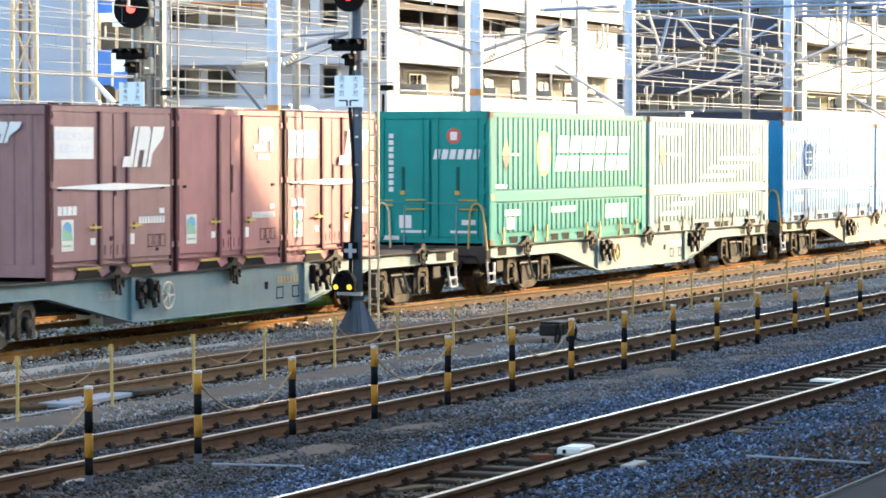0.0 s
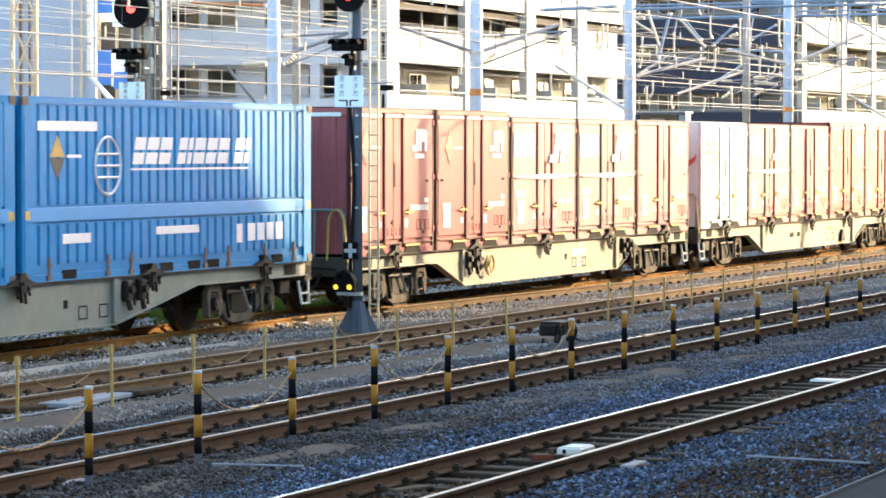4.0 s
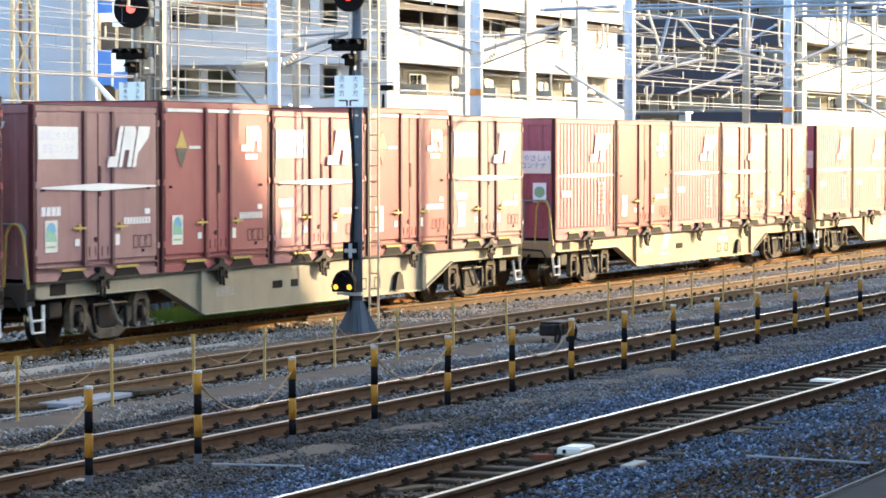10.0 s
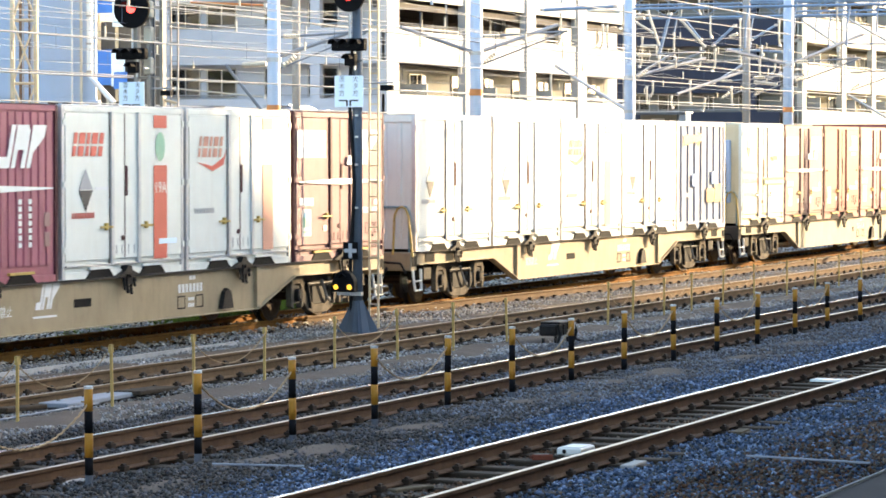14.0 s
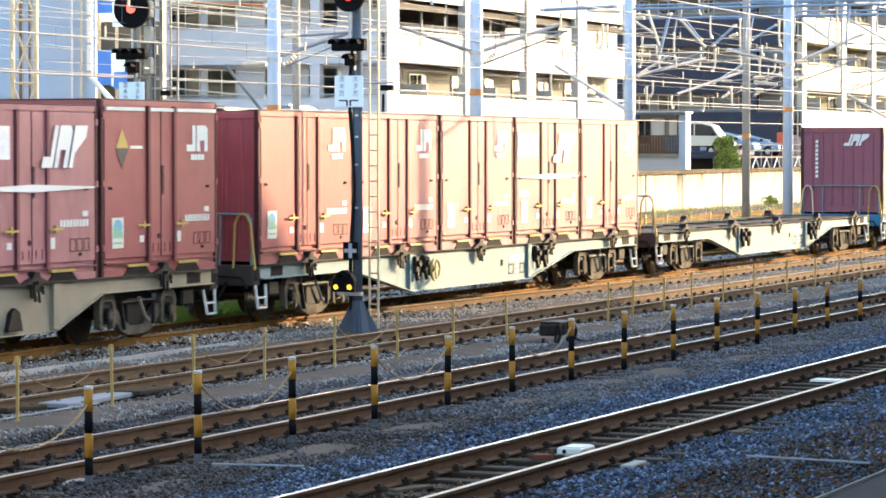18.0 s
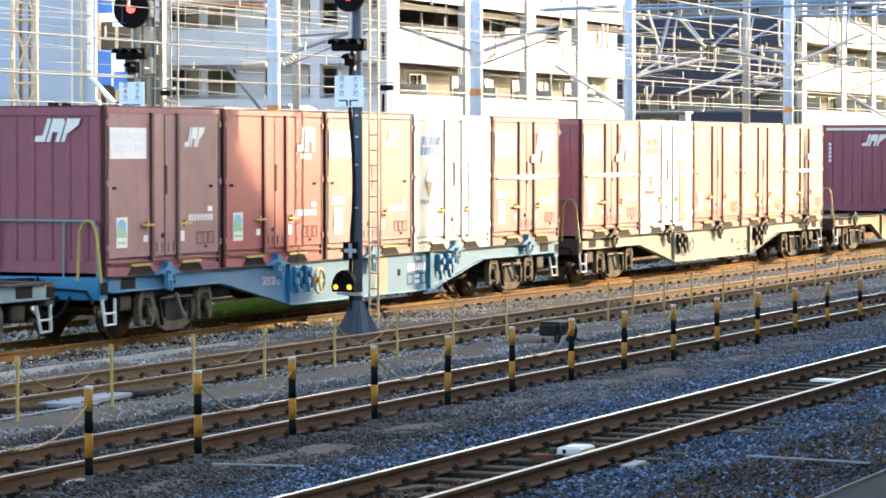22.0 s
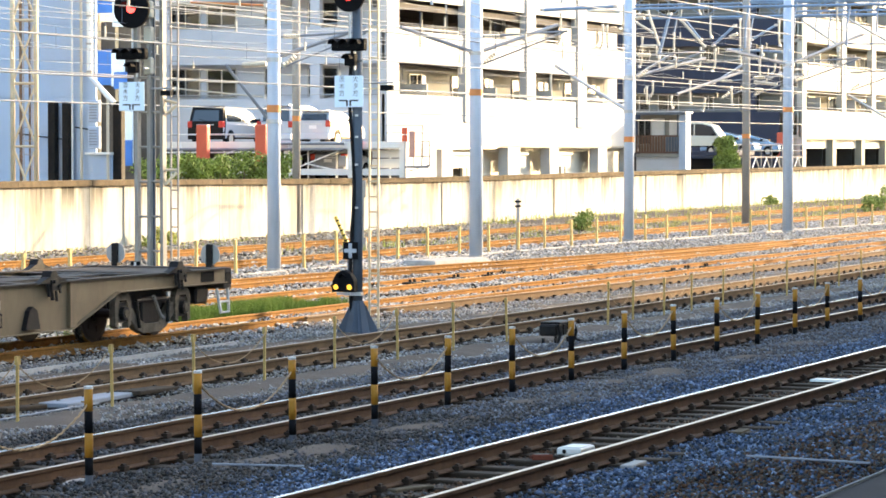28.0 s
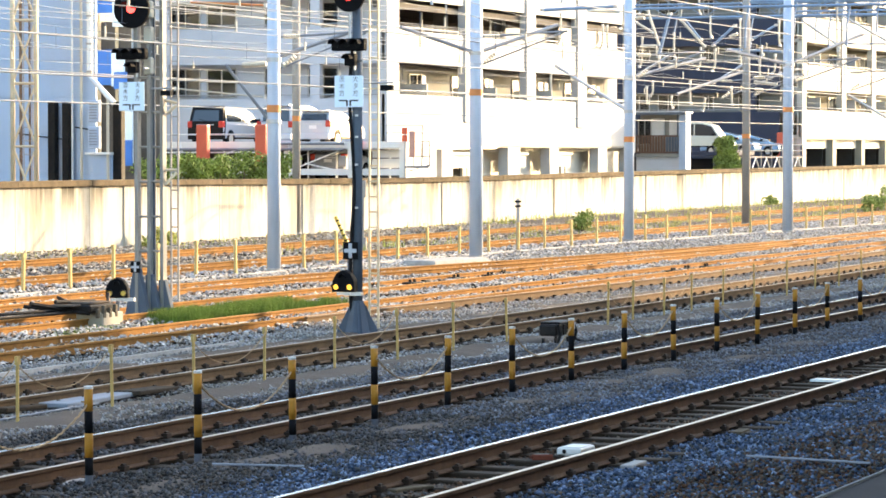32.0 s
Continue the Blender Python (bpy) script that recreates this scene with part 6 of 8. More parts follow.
gh = thing("guard_house", "small grey hut with a flat roof and wooden slat rail", "hut", at=pose(165.0, 0, 0))
part("floor", boxes((-.05, .9, 53.55, 56.2, 2.42, 2.62)), M["beige"], gh)
part("base", boxes((.1, .9, 53.55, 56.2, GZ, 2.42)), M["grey_tile"], gh)
part("back_wall", boxes((.8, .9, 53.55, 56.2, 2.62, 4.98)), M["beige"], gh)
part("side_wall", boxes((0, .9, 53.13, 53.55, GZ, 4.98)), M["clad"], gh, "blue-grey metal side wall")
part("roof", bevelled(boxes((-.5, 1.0, 53.0, 56.3, 4.98, 5.09)), .02), M["grey_tile"], gh)
part("roof_edge", boxes((-.53, -.50, 53.0, 56.3, 4.90, 5.05)), M["mast"], gh, "dark roof edge")
part("corner_post", boxes((-.04, .04, 53.59, 53.67, 2.62, 4.9)), M["mast"], gh)
for y in np.arange(53.7, 56.1, .17):
    part("slat", boxes((-.03, .0, y, y + .12, 2.66, 3.70)), M["wood" if y > 54.3 else "mast"], gh)
pieces("slat_rail", ((-.05, -.031, 53.6, 56.2, 3.62, 3.72), (-.05, -.031, 53.6, 56.2, 2.68, 2.76)), M["wood" if y > 54.3 else "mast"], gh)
pieces("notice_board", ((.76, .8, 54.7, 55.5, 3.6, 4.7), (.76, .8, 53.7, 54.4, 3.7, 4.6)), M["mark"], gh, "pale notice board")
window(gh, .79, 55.9, 3.2, .7, 1.4, "x")

# hedges and bushes behind the wall, weeds on the sidings
def shrub(name, label, x, y, z, lobes, count, size, material, seed):
    s = thing(name, label, "shrub", at=pose(x, y, z))
    rng = random.Random(seed)
    bm = bmesh.new()
    cs, rs = [], []
    for dx, dy, dz, r in lobes:
        tube(bm, (dx * .5, dy * .5, 0), (dx, dy, dz), .04, 6, .015)
        for k in range(5):
            cs.append((dx + rng.uniform(-.6, .6) * r, dy + rng.uniform(-.6, .6) * r, dz + rng.uniform(-.5, .6) * r))
            q = r * rng.uniform(.35, .75)
            rs.append((q, q, q * .85))
    part("stems", bm, M["twig"], s)
    o = leaves("foliage", M[material], cs, rs, count, size, .3, seed)
    o.parent = s
    return s


for i, (x, y, z) in enumerate(((89.9, 47.9, 1.2), (91.2, 47.9, 1.25), (92.6, 47.8, 1.3), (94.0, 47.8, 1.35), (95.5, 47.6, 1.4), (97.0, 47.4, 1.5), (98.3, 47.3, 1.3))):
    shrub("hedge_shrub", "sunlit green hedge shrub behind the wall", x, y, GZ, [(-.5, 0, z + .9, .65), (.5, .2, z + .8 + .2 * (i % 2), .6), (0, -.3, z + 1.2, .5), (0, 0, z, .7)], 2600, .11, "leaf", 20 + i)
shrub("bush", "round bright green bush behind the wall", 172.0, 52.8, GZ, [(-.7, 0, 2.3, .75), (.7, 0, 2.4, .7), (0, 0, 3.0, .75), (0, -.3, 1.7, .9), (.1, 0, 3.5, .4), (-.3, 0, 2.7, .8), (.5, .1, 2.8, .7)], 16000, .14, "leaf", 31)
shrub("weed_clump", "green weed clump by the wall", 154.0, 44.8, GZ, [(0, 0, .35, .35), (.5, .2, .3, .3), (-.5, 0, .3, .3), (1.0, .1, .25, .3)], 900, .10, "leaf", 42)
shrub("weed_clump", "green weed clump on the siding", 138.0, 35.0, GZ, [(0, 0, .6, .5), (1.2, .2, .5, .5), (-1.2, 0, .5, .45), (2.2, .3, .8, .55)], 2600, .10, "leaf", 43)
shrub("weed_clump", "low green weeds by the wall", 81.5, 43.3, GZ, [(0, 0, .3, .35), (.7, .1, .25, .3), (-.7, 0, .2, .3)], 1500, .09, "leaf_b", 44)
shrub("weed_clump", "round green weed clump behind the stake fence", 101.7, 36.7, GZ, [(0, 0, .52, .42), (.28, .2, .34, .4)], 1500, .08, "leaf", 46)
shrub("tree", "olive green tree top behind the workshop", 120.0, 69.0, GZ, [(0, 0, 7.6, 1.4), (1.2, .6, 8.6, 1.2), (-.8, -.6, 8.8, 1.2), (0, 0, 5.5, .8), (0, 0, 3.0, .5)], 6000, .22, "leaf_b", 45)

# plain wall that closes the place far behind, and an unseen block added to shade the near tracks
solid("backdrop_wall", boxes((-60, 420, 92, 93, GZ, 26)), M["plaster_b"], "plain pale buildings closing the far side", "building", kind="structure")
bm = bmesh.new()
# stepped outline is shaped to set where the cast shade ends
prism(bm, [(20, GZ), (125, GZ), (125, 8.3), (86, 8.3), (78.5, 9.65), (72.6, 14.7), (65, 14.7), (64, 9.75), (20, 3.9)], "y", -8, 2)
# unseen roof, added to keep sky light off the nearest ballast
solid("platform_canopy", boxes((-30, 62, -8.8, 3.7, 4.6, 4.85)), M["platform"], "dark unseen canopy added to dim the ground by the platform", "canopy", kind="structure")
solid("station_building", bm, M["plaster"], "plain unseen block added to cast shade over the near tracks", "building", kind="structure")


# ---------------------------------------------------------------- the freight train
YT = 22.285
S_ROWS = [(0, 263.31), (.5, 257.45), (1, 251.45), (1.5, 245.52), (2, 239.59), (2.5, 233.7), (3, 227.75), (4, 215.85), (5, 203.9), (6, 191.95), (7, 179.93), (8, 167.9), (9, 156.02), (10, 144.23),
          (11, 132.33), (12, 120.40), (13, 108.47), (14, 96.58), (14.5, 90.62), (15, 84.72), (16, 73.02), (17, 61.21), (18, 49.31), (19, 37.40), (20, 25.83), (21, 14.45), (22, 3.36), (23, -7.22), (24, -17.26), (25, -26.47), (26, -35.3),
          (27, -43.9), (28, -52.27), (29, -60.0), (30, -67.2), (31, -73.9), (32, -80.2)]
CARRIED = []


def bogie_side(s):
    """One cast side frame: a boat-shaped beam slung between two axle boxes."""
    out = [(-.80, .40), (-.64, .30), (-.48, .17), (-.28, .10), (.28, .10), (.48, .17), (.64, .30), (.80, .40), (.80, .57), (.60, .50), (.42, .35), (.2, .25), (-.2, .25), (-.42, .35), (-.60, .50), (-.80, .57)]
    return prism(bmesh.new(), out, "y", s * 1.03 - .06, s * 1.03 + .06)


def pedestal(s, e):
    """Horseshoe guard over one axle box."""
    q = [(-.24, .26), (-.25, .60), (-.18, .72), (.0, .77), (.18, .72), (.25, .60), (.24, .26), (.15, .22), (.15, .56), (.10, .63), (-.10, .63), (-.15, .56), (-.15, .22)]
    return prism(bmesh.new(), [(e + a, b) for a, b in q], "y", s * 1.07 - .05, s * 1.07 + .05)


def build_bogie(parent, x):
    b = part("bogie", boxes((-.55, .55, -.97, .97, .46, .76), (-.22, .22, -.5, .5, .76, .84)), M["soot"], parent, "dusty two-axle bogie")
    b.matrix_basis = pose(x, 0, 0)
    for s in (-1, 1):
        part("side_frame", bevelled(bogie_side(s), .012), M["pedestal"], b, "dusty cast side frame")
        part("spring_cover", bevelled(boxes((-.27, .27, min(s * .99, s * 1.07), max(s * .99, s * 1.07), .24, .64)), .02), M["soot"], b, "oily black spring cover")
        part("damper", tubes(.027, ((-.02, s * 1.13, .66), (.20, s * 1.13, .36)), ((.20, s * 1.13, .36), (.30, s * 1.13, .30))), M["damper"], b, "pale slanted damper")
        for e in (-.95, .95):
            part("axle_guard", pedestal(s, e), M["pedestal"], b, "dusty horseshoe axle guard")
            cap = bmesh.new()
            box(cap, e - .13, e + .13, min(s * .98, s * 1.10), max(s * .98, s * 1.10), .30, .60)
            tube(cap, (e, s * 1.06, .44), (e, s * 1.17, .44), .115, 14, .10)
            part("axle_box", cap, M["soot"], b, "oily axle box")
            part("bearing_cap", tube(bmesh.new(), (e, s * 1.17, .44), (e, s * 1.185, .44), .062, 12), M["pedestal"], b, "dusty bearing cap")
        part("brake_beam", tubes(.03, ((-.6, s * .8, .3), (.6, s * .8, .3)), ((-.52, s * 1.10, .60), (.52, s * 1.10, .60)), ((-.52, s * 1.10, .60), (-.44, s * 1.12, .20)), ((.50, s * 1.10, .60), (.46, s * 1.12, .24))), M["soot"], b)
    for e in (-.95, .95):
        w = part("wheelset", wheelset_mesh(), M["wheel"], b)
        w.data.materials.append(M["tread"])
        for p in w.data.polygons:
            if p.area < .03 and abs(p.normal.y) < .3 and (p.center.x ** 2 + p.center.z ** 2) ** .5 > .40:
                p.material_index = 1
        w.matrix_parent_inverse = pose(e, 0, .43)
        WHEELS.append(w)
    return b


def wheelset_mesh():
    bm = bmesh.new()
    tube(bm, (0, -.95, 0), (0, .95, 0), .075, 10)
    for s in (-1, 1):
        a, c = s * .50, s * .625
        tube(bm, (0, min(a, c), 0), (0, max(a, c), 0), .43, 32)
        tube(bm, (0, s * .48, 0), (0, s * .50, 0), .455, 32)
        tube(bm, (0, c, 0), (0, c + s * .012, 0), .41, 28, .36)
        tube(bm, (0, c, 0), (0, c + s * .05, 0), .13, 14)
        for k in range(6):
            q = k * math.pi / 3
            tube(bm, (.24 * math.cos(q), c, .24 * math.sin(q)), (.24 * math.cos(q), c + s * .02, .24 * math.sin(q)), .05, 8)
    return bm


WHEELS = []
WAGON = {}


def bars(parent, x, y, z, cols, h, w, gap, material, name="number_mark", axis="y", label=""):
    """A row of plain bars in place of a number; axis y lies on the side, axis x on the end."""
    out = [(x, z)]
    for i in range(cols):
        a = x + i * (w + gap)
        out += [(a, z + h), (a + w, z + h), (a + w, z + .006), (a + w + gap, z + .006)]
    out = out[:-2] + [(x + cols * (w + gap) - gap, z)]
    bm = prism(bmesh.new(), out, "y", y - .004, y)
    o = part(name, bm, M[material], parent, label or "plain bars")
    if axis == "x":
        o.matrix_basis = pose(0, 0, 0, 0, 0, -90)
    return o


# paint, deep long belly, handbrake wheel, wagon number material, look
WAGON_KIND = {
    "teal": ("f_teal", False, "yellow", "mark", "blue-grey fish-bellied container flat wagon with a yellow brake wheel"),
    "teal_worn": ("f_teal", False, "drop", "mark_tan", "blue-grey fish-bellied container flat wagon with worn markings"),
    "teal_empty": ("f_teal", False, "", "mark", "empty blue-grey container flat wagon with a bare deck"),
    "olive": ("f_olive", False, "drop", "", "grey-olive fish-bellied container flat wagon with a brake wheel"),
    "grey": ("f_grey", True, "yellow", "mark", "grey deep-silled container flat wagon with a yellow brake wheel"),
    "grey_slots": ("f_grey", True, "", "mark_tan", "grey deep-silled container flat wagon with drain slots"),
    "tan": ("f_tan", True, "", "mark", "brown deep-silled container flat wagon with white markings"),
    "pale": ("f_pale", True, "", "mark_grey", "pale grey deep-silled container flat wagon with faded markings"),
    "brown": ("f_brown", True, "", "mark_tan", "dark brown deep-silled container flat wagon with one container"),
    "blue": ("f_blue", False, "yellow", "mark", "blue container flat wagon with repainted patches"),
}


def clamp_mesh(xc, s):
    """Container lock at the deck edge: a squat bracket, two slanted arms and short hanging levers."""
    cl = bmesh.new()
    a, b = sorted((s * 1.15, s * 1.30))
    prism(cl, [(xc - .15, .97), (xc + .15, .97), (xc + .11, 1.08), (xc + .06, 1.16), (xc - .06, 1.16), (xc - .11, 1.08)], "y", a, b)
    box(cl, xc - .10, xc + .09, min(s * 1.27, s * 1.32), max(s * 1.27, s * 1.32), .88, 1.04)
    for d in (-1, 1):
        prism(cl, [(xc + d * .12, .985), (xc + d * .42, .985), (xc + d * .32, 1.02), (xc + d * .12, 1.08)][::d], "y", a, b - .04)
    for dx, z0, z1, r in ((-.15, .99, .80, .022), (-.05, .92, .75, .028), (.06, .96, .73, .022), (.16, .98, .84, .02)):
        tube(cl, (xc + dx, s * 1.28, z0), (xc + dx + .02, s * 1.29, z1), r, 6)
    for dx, z in ((-.04, 1.01), (.09, .94)):
        tube(cl, (xc + dx, s * 1.29, z), (xc + dx, s * 1.35, z), .028, 8)
    return cl


def build_wagon(kind):
    """Wagon centred on the origin, rail top at z 0."""
    paint, long, wheel, ink, label = WAGON_KIND[kind]
    w = thing("container_wagon", label, "flat wagon", "container wagons")
    fm = M[paint]
    oily = fm if kind == "blue" else M["soot"]
    L, R, sl = (-4.3, 4.45, 1.38) if long else (-3.2, 2.75, 2.6)
    for s in (-1, 1):
        o = [(-9.35, .78), (L - sl, .78), (L, .31), (R, .31), (R + sl, .78), (9.35, .78), (9.35, .985), (-9.35, .985)]
        sill = part("side_sill", prism(bmesh.new(), o, "y", s * 1.17 - .014, s * 1.17 + .014), fm, w)
        part("top_flange", boxes((-9.35, 9.35, s * 1.17 - .09, s * 1.17 + .085, .985, 1.005)), M["deckwood"], sill, "rusty brown deck edge")
        fl = bmesh.new()
        for a, b in zip(o[:6], o[1:6]):
            d = Vector((b[0] - a[0], 0, b[1] - a[1]))
            nrm = Vector((d.z, 0, -d.x)).normalized() * .016
            q = [(a[0], a[1]), (b[0], b[1]), (b[0] + nrm.x, b[1] + nrm.z), (a[0] + nrm.x, a[1] + nrm.z)]
            prism(fl, q, "y", s * 1.17 - .075, s * 1.17 + .075)
        part("flange", fl, fm, sill)
        pieces("stiffener", [(x - .09, x + .09, s * 1.17 - .07, s * 1.17 + .07, .33, .98) for x in (L - .02, R + .02)], fm, sill)
        for x in (((-1.6, .36), (-.95, .26)) if kind == "grey_slots" else ((-1.2, .5),) if kind == "tan" else ((1.35, .12),)):
            part("slot", bevelled(boxes((x[0] - x[1] / 2, x[0] + x[1] / 2, s * 1.185 - .006, s * 1.185 + .006, .60, .72)), .005), M["black"], sill, "dark drain slot")
        if s < 0:
            sy = -1.187
            if ink:
                bars(sill, 1.75, sy, .67, 7, .13, .075, .045, ink, label="plain bars of the wagon number")
                bars(sill, 2.12, sy, .86, 2, .06, .08, .03, ink)
            for x in (1.85, 2.45):
                part("plate_frame", boxes((x - .13, x + .13, sy - .003, sy, .42, .44), (x - .13, x + .13, sy - .003, sy, .60, .62), (x - .13, x - .11, sy - .003, sy, .44, .60), (x + .11, x + .13, sy - .003, sy, .44, .60)), M["black"], sill)
            if ink == "mark":
                bars(sill, 2.08, sy, .44, 3, .06, .05, .02, "mark")
                bars(sill, 2.08, sy, .54, 3, .05, .05, .02, "mark")
            if kind not in ("grey", "pale"):
                lettering("突放禁止", .17, M["mark" if kind in ("blue", "tan") else "mark_grey"], sill, pose(-3.9 if not long else -3.5, sy - .004, .72 if not long else .62, 90, 0, 0))
            if kind == "tan":
                emblem_slants(sill, -2.55, .62, .40, y=sy - .002)
                part("emblem_bar", boxes((-2.6, -1.95, sy - .003, sy, .50, .53)), M["mark"], sill)
            if kind == "blue":
                for x in (-.6, .55):
                    part("repair_patch", boxes((x - .28, x + .28, sy - .002, sy, .32, .97)), M["patch"], sill, "grey-brown repaint patch")
    dk_ = bmesh.new()
    box(dk_, -9.3, 9.3, -.32, .32, .62, .98)
    for x in np.arange(-9.2, 9.3, 1.84):
        box(dk_, x - .14, x + .14, -1.15, 1.15, .80, .985)
    box(dk_, -9.3, -6.9, -1.15, 1.15, .965, .985), box(dk_, 6.9, 9.3, -1.15, 1.15, .965, .985)
    part("underframe", dk_, M["deckwood"], w, "dull brown steel underframe")
    part("air_tank", tube(bmesh.new(), (-1.6, .55, .48), (.3, .55, .48), .19, 14), M["soot"], w)
    part("equipment_box", bevelled(boxes((.8, 1.9, .3, .9, .34, .66)), .03), M["soot"], w)
    for s in (-1, 1):
        es = part("end_sill", bevelled(boxes((s * 9.48 - .13, s * 9.48 + .13, -1.18, 1.18, .66, 1.0)), .02), fm if kind in ("blue", "tan") else M["deckwood"], w)
        part("drawgear", boxes((s * 9.62 - .1, s * 9.62 + .1, -.28, .28, .62, .95)), M["soot"], es)
        # flat black plates take the place of shaded recesses in the sill
        pieces("corner_recess", ((s * 9.48 - .10, s * 9.48 + .10, -1.186, -1.176, .74, .93), (s * 8.75 - .22, s * 8.75 + .22, -1.192, -1.182, .80, .96)), M["black"], es, "black plate painting in a recess's shade")
        part("uncoupling_lever", path(bmesh.new(), [(s * 9.66, -1.1, .62), (s * 9.68, -1.0, .80), (s * 9.68, -.3, .84), (s * 9.72, -.2, 1.0)], .022), M["soot"], w, "dark uncoupling lever")
        part("brake_valve", bevelled(boxes((min(s * 8.9, s * 8.5), max(s * 8.9, s * 8.5), -1.12, -.8, .46, .72)), .03), M["soot"], w)
        part("coupler", bevelled(boxes((min(s * 9.6, s * 10.36), max(s * 9.6, s * 10.36), -.12, .12, .74, .98)), .03), M["soot"], w, "oily black knuckle coupler")
        hose = bmesh.new()
        for y, y2 in ((-.5, -.2), (-.72, -.4)):
            path(hose, hang((s * 9.65, y, .72), (s * 10.1, y2, .66), .28, 8), .026)
        part("brake_hose", hose, M["rubber"], w)
        for e in (-1, 1):
            st_ = [(s * 9.12, e * 1.16, .68), (s * 9.18, e * 1.20, .30), (s * 9.46, e * 1.20, .30), (s * 9.50, e * 1.16, .68)]
            bm = path(bmesh.new(), st_, .027, 5)
            part("step", tube(bm, (s * 9.16, e * 1.19, .47), (s * 9.47, e * 1.19, .47), .018, 5), M["step"], w, "white painted stirrup step")
    part("handrail", path(bmesh.new(), [Vector(p) for p in ((-9.55, -1.12, 1.0), (-9.55, -1.12, 1.72), (-9.53, -1.05, 1.82), (-9.53, 1.05, 1.82), (-9.55, 1.12, 1.72), (-9.55, 1.12, 1.0))], .022), M["f_teal"], w, "thin blue-grey end handrail")
    for y in (-.55, .55):
        part("handrail_post", tubes(.018, ((-9.55, y, 1.0), (-9.53, y, 1.82))), M["f_teal"], w)
    for e in (-1, 1):
        part("grab_iron", path(bmesh.new(), [Vector(p) for p in ((-9.60, e * 1.21, .92), (-9.60, e * 1.13, 1.66), (-9.60, e * 1.07, 1.79), (-9.60, e * .99, 1.83), (-9.60, e * .91, 1.79), (-9.60, e * .85, 1.66), (-9.60, e * .82, .95))], .021), M["yellow" if e < 0 else "lattice"], w, "yellow grab iron" if e < 0 else "pale grab iron")
    for i in range(5):
        for s in (-1, 1):
            part("container_clamp", clamp_mesh(-7.64 + 3.82 * i, s), oily, w, "oily iron container clamp" if kind != "blue" else "blue container clamp")
    if not long or wheel:
        for xc in (L + .40, R + .62):
            for d in (-.30, .12):
                cl = bevelled(boxes((xc + d - .10, xc + d + .10, -1.30, -1.185, .62, .94)), .03)
                tube(cl, (xc + d - .03, -1.28, .66), (xc + d, -1.30, .50), .04, 6)
                tube(cl, (xc + d + .12, -1.28, .90), (xc + d + .15, -1.28, .56), .022, 6)
                tube(cl, (xc + d, -1.28, .80), (xc + d, -1.36, .80), .06, 8)
                part("twist_lock", cl, oily, w)
    else:
        part("brake_rod", prism(bmesh.new(), [(3.1, .36), (3.5, .36), (3.42, .62), (3.3, .68), (3.2, .62)], "y", -1.26, -1.185), M["soot"], w)
    if wheel:
        hw = bmesh.new()
        xc = L + (.94 if not long else 1.15)
        n = 20
        path(hw, [(xc + .2 * math.cos(2 * math.pi * i / n), -1.29, .66 + .2 * math.sin(2 * math.pi * i / n)) for i in range(n + 1)], .021, 6)
        for i in range(5):
            q = 2 * math.pi * i / 5
            tube(hw, (xc, -1.29, .66), (xc + .2 * math.cos(q), -1.29, .66 + .2 * math.sin(q)), .016, 5)
        tube(hw, (xc, -1.31, .66), (xc, -1.17, .66), .04, 8)
        part("handbrake_wheel", hw, M[wheel], w, "yellow spoked handbrake wheel" if wheel == "yellow" else "pale spoked handbrake wheel")
    for x in (-7.1, 7.1):
        build_bogie(w, x)
    return w


CL, CW = 3.715, 1.225


HOOK = [(0, .0), (.42, .0), (.42, 1.0), (.27, 1.0), (.27, .26), (0, .26)]
ARCH = [(.48, 0), (.63, 0), (.63, .42), (.84, .42), (.84, 0), (1.0, 0), (1.0, .86), (.90, 1.0), (.48, 1.0)]
FLAG = [(1.06, 0), (1.21, 0), (1.21, .34), (1.56, .72), (1.56, 1.0), (1.06, 1.0)]


def emblem_blocks(c, x, z, w, h, m="mark", y=-CW - .012):
    """A plain white emblem of a hook and an arch, with a small bar below it."""
    bm = bmesh.new()
    for p in (HOOK, ARCH):
        prism(bm, [(x + w * a, z + h * b) for a, b in p], "y", y - .004, y)
    part("emblem", bm, M[m], c, "plain white emblem")
    bars(c, x + .20 * w, y, z - .13, 4, .085, w * .14, w * .02, m, "emblem_bar", label="plain bars under the emblem")


def emblem_slants(c, x, z, h, m="mark", y=-CW - .012, axis="y", k=1.0):
    """A plain slanted emblem of a hook, an arch and a flag."""
    bm = bmesh.new()
    for p in (HOOK, ARCH, FLAG):
        prism(bm, [(x + h * (k * a * .92 + b * .34), z + h * b) for a, b in p], "y", y - .004, y)
    o = part("emblem", bm, M[m], c, "plain slanted white emblem")
    if axis == "x":
        o.matrix_basis = pose(0, 0, 0, 0, 0, -90)


def block_word(c, x, z, h, widths, gap, slant, m="mark", y=-CW - .006):
    """Plain split blocks in place of a name."""
    for w in widths:
        if w > 0:
            bm = bmesh.new()
            for lo, hi in ((0, .43), (.53, 1.0)):
                prism(bm, [(x + slant * lo, z + h * lo), (x + w + slant * lo, z + h * lo), (x + w + slant * hi, z + h * hi), (x + slant * hi, z + h * hi)], "y", y - .004, y)
            part("white_block", bm, M[m], c, "plain slanted white block in place of a name")
        x += abs(w) + gap


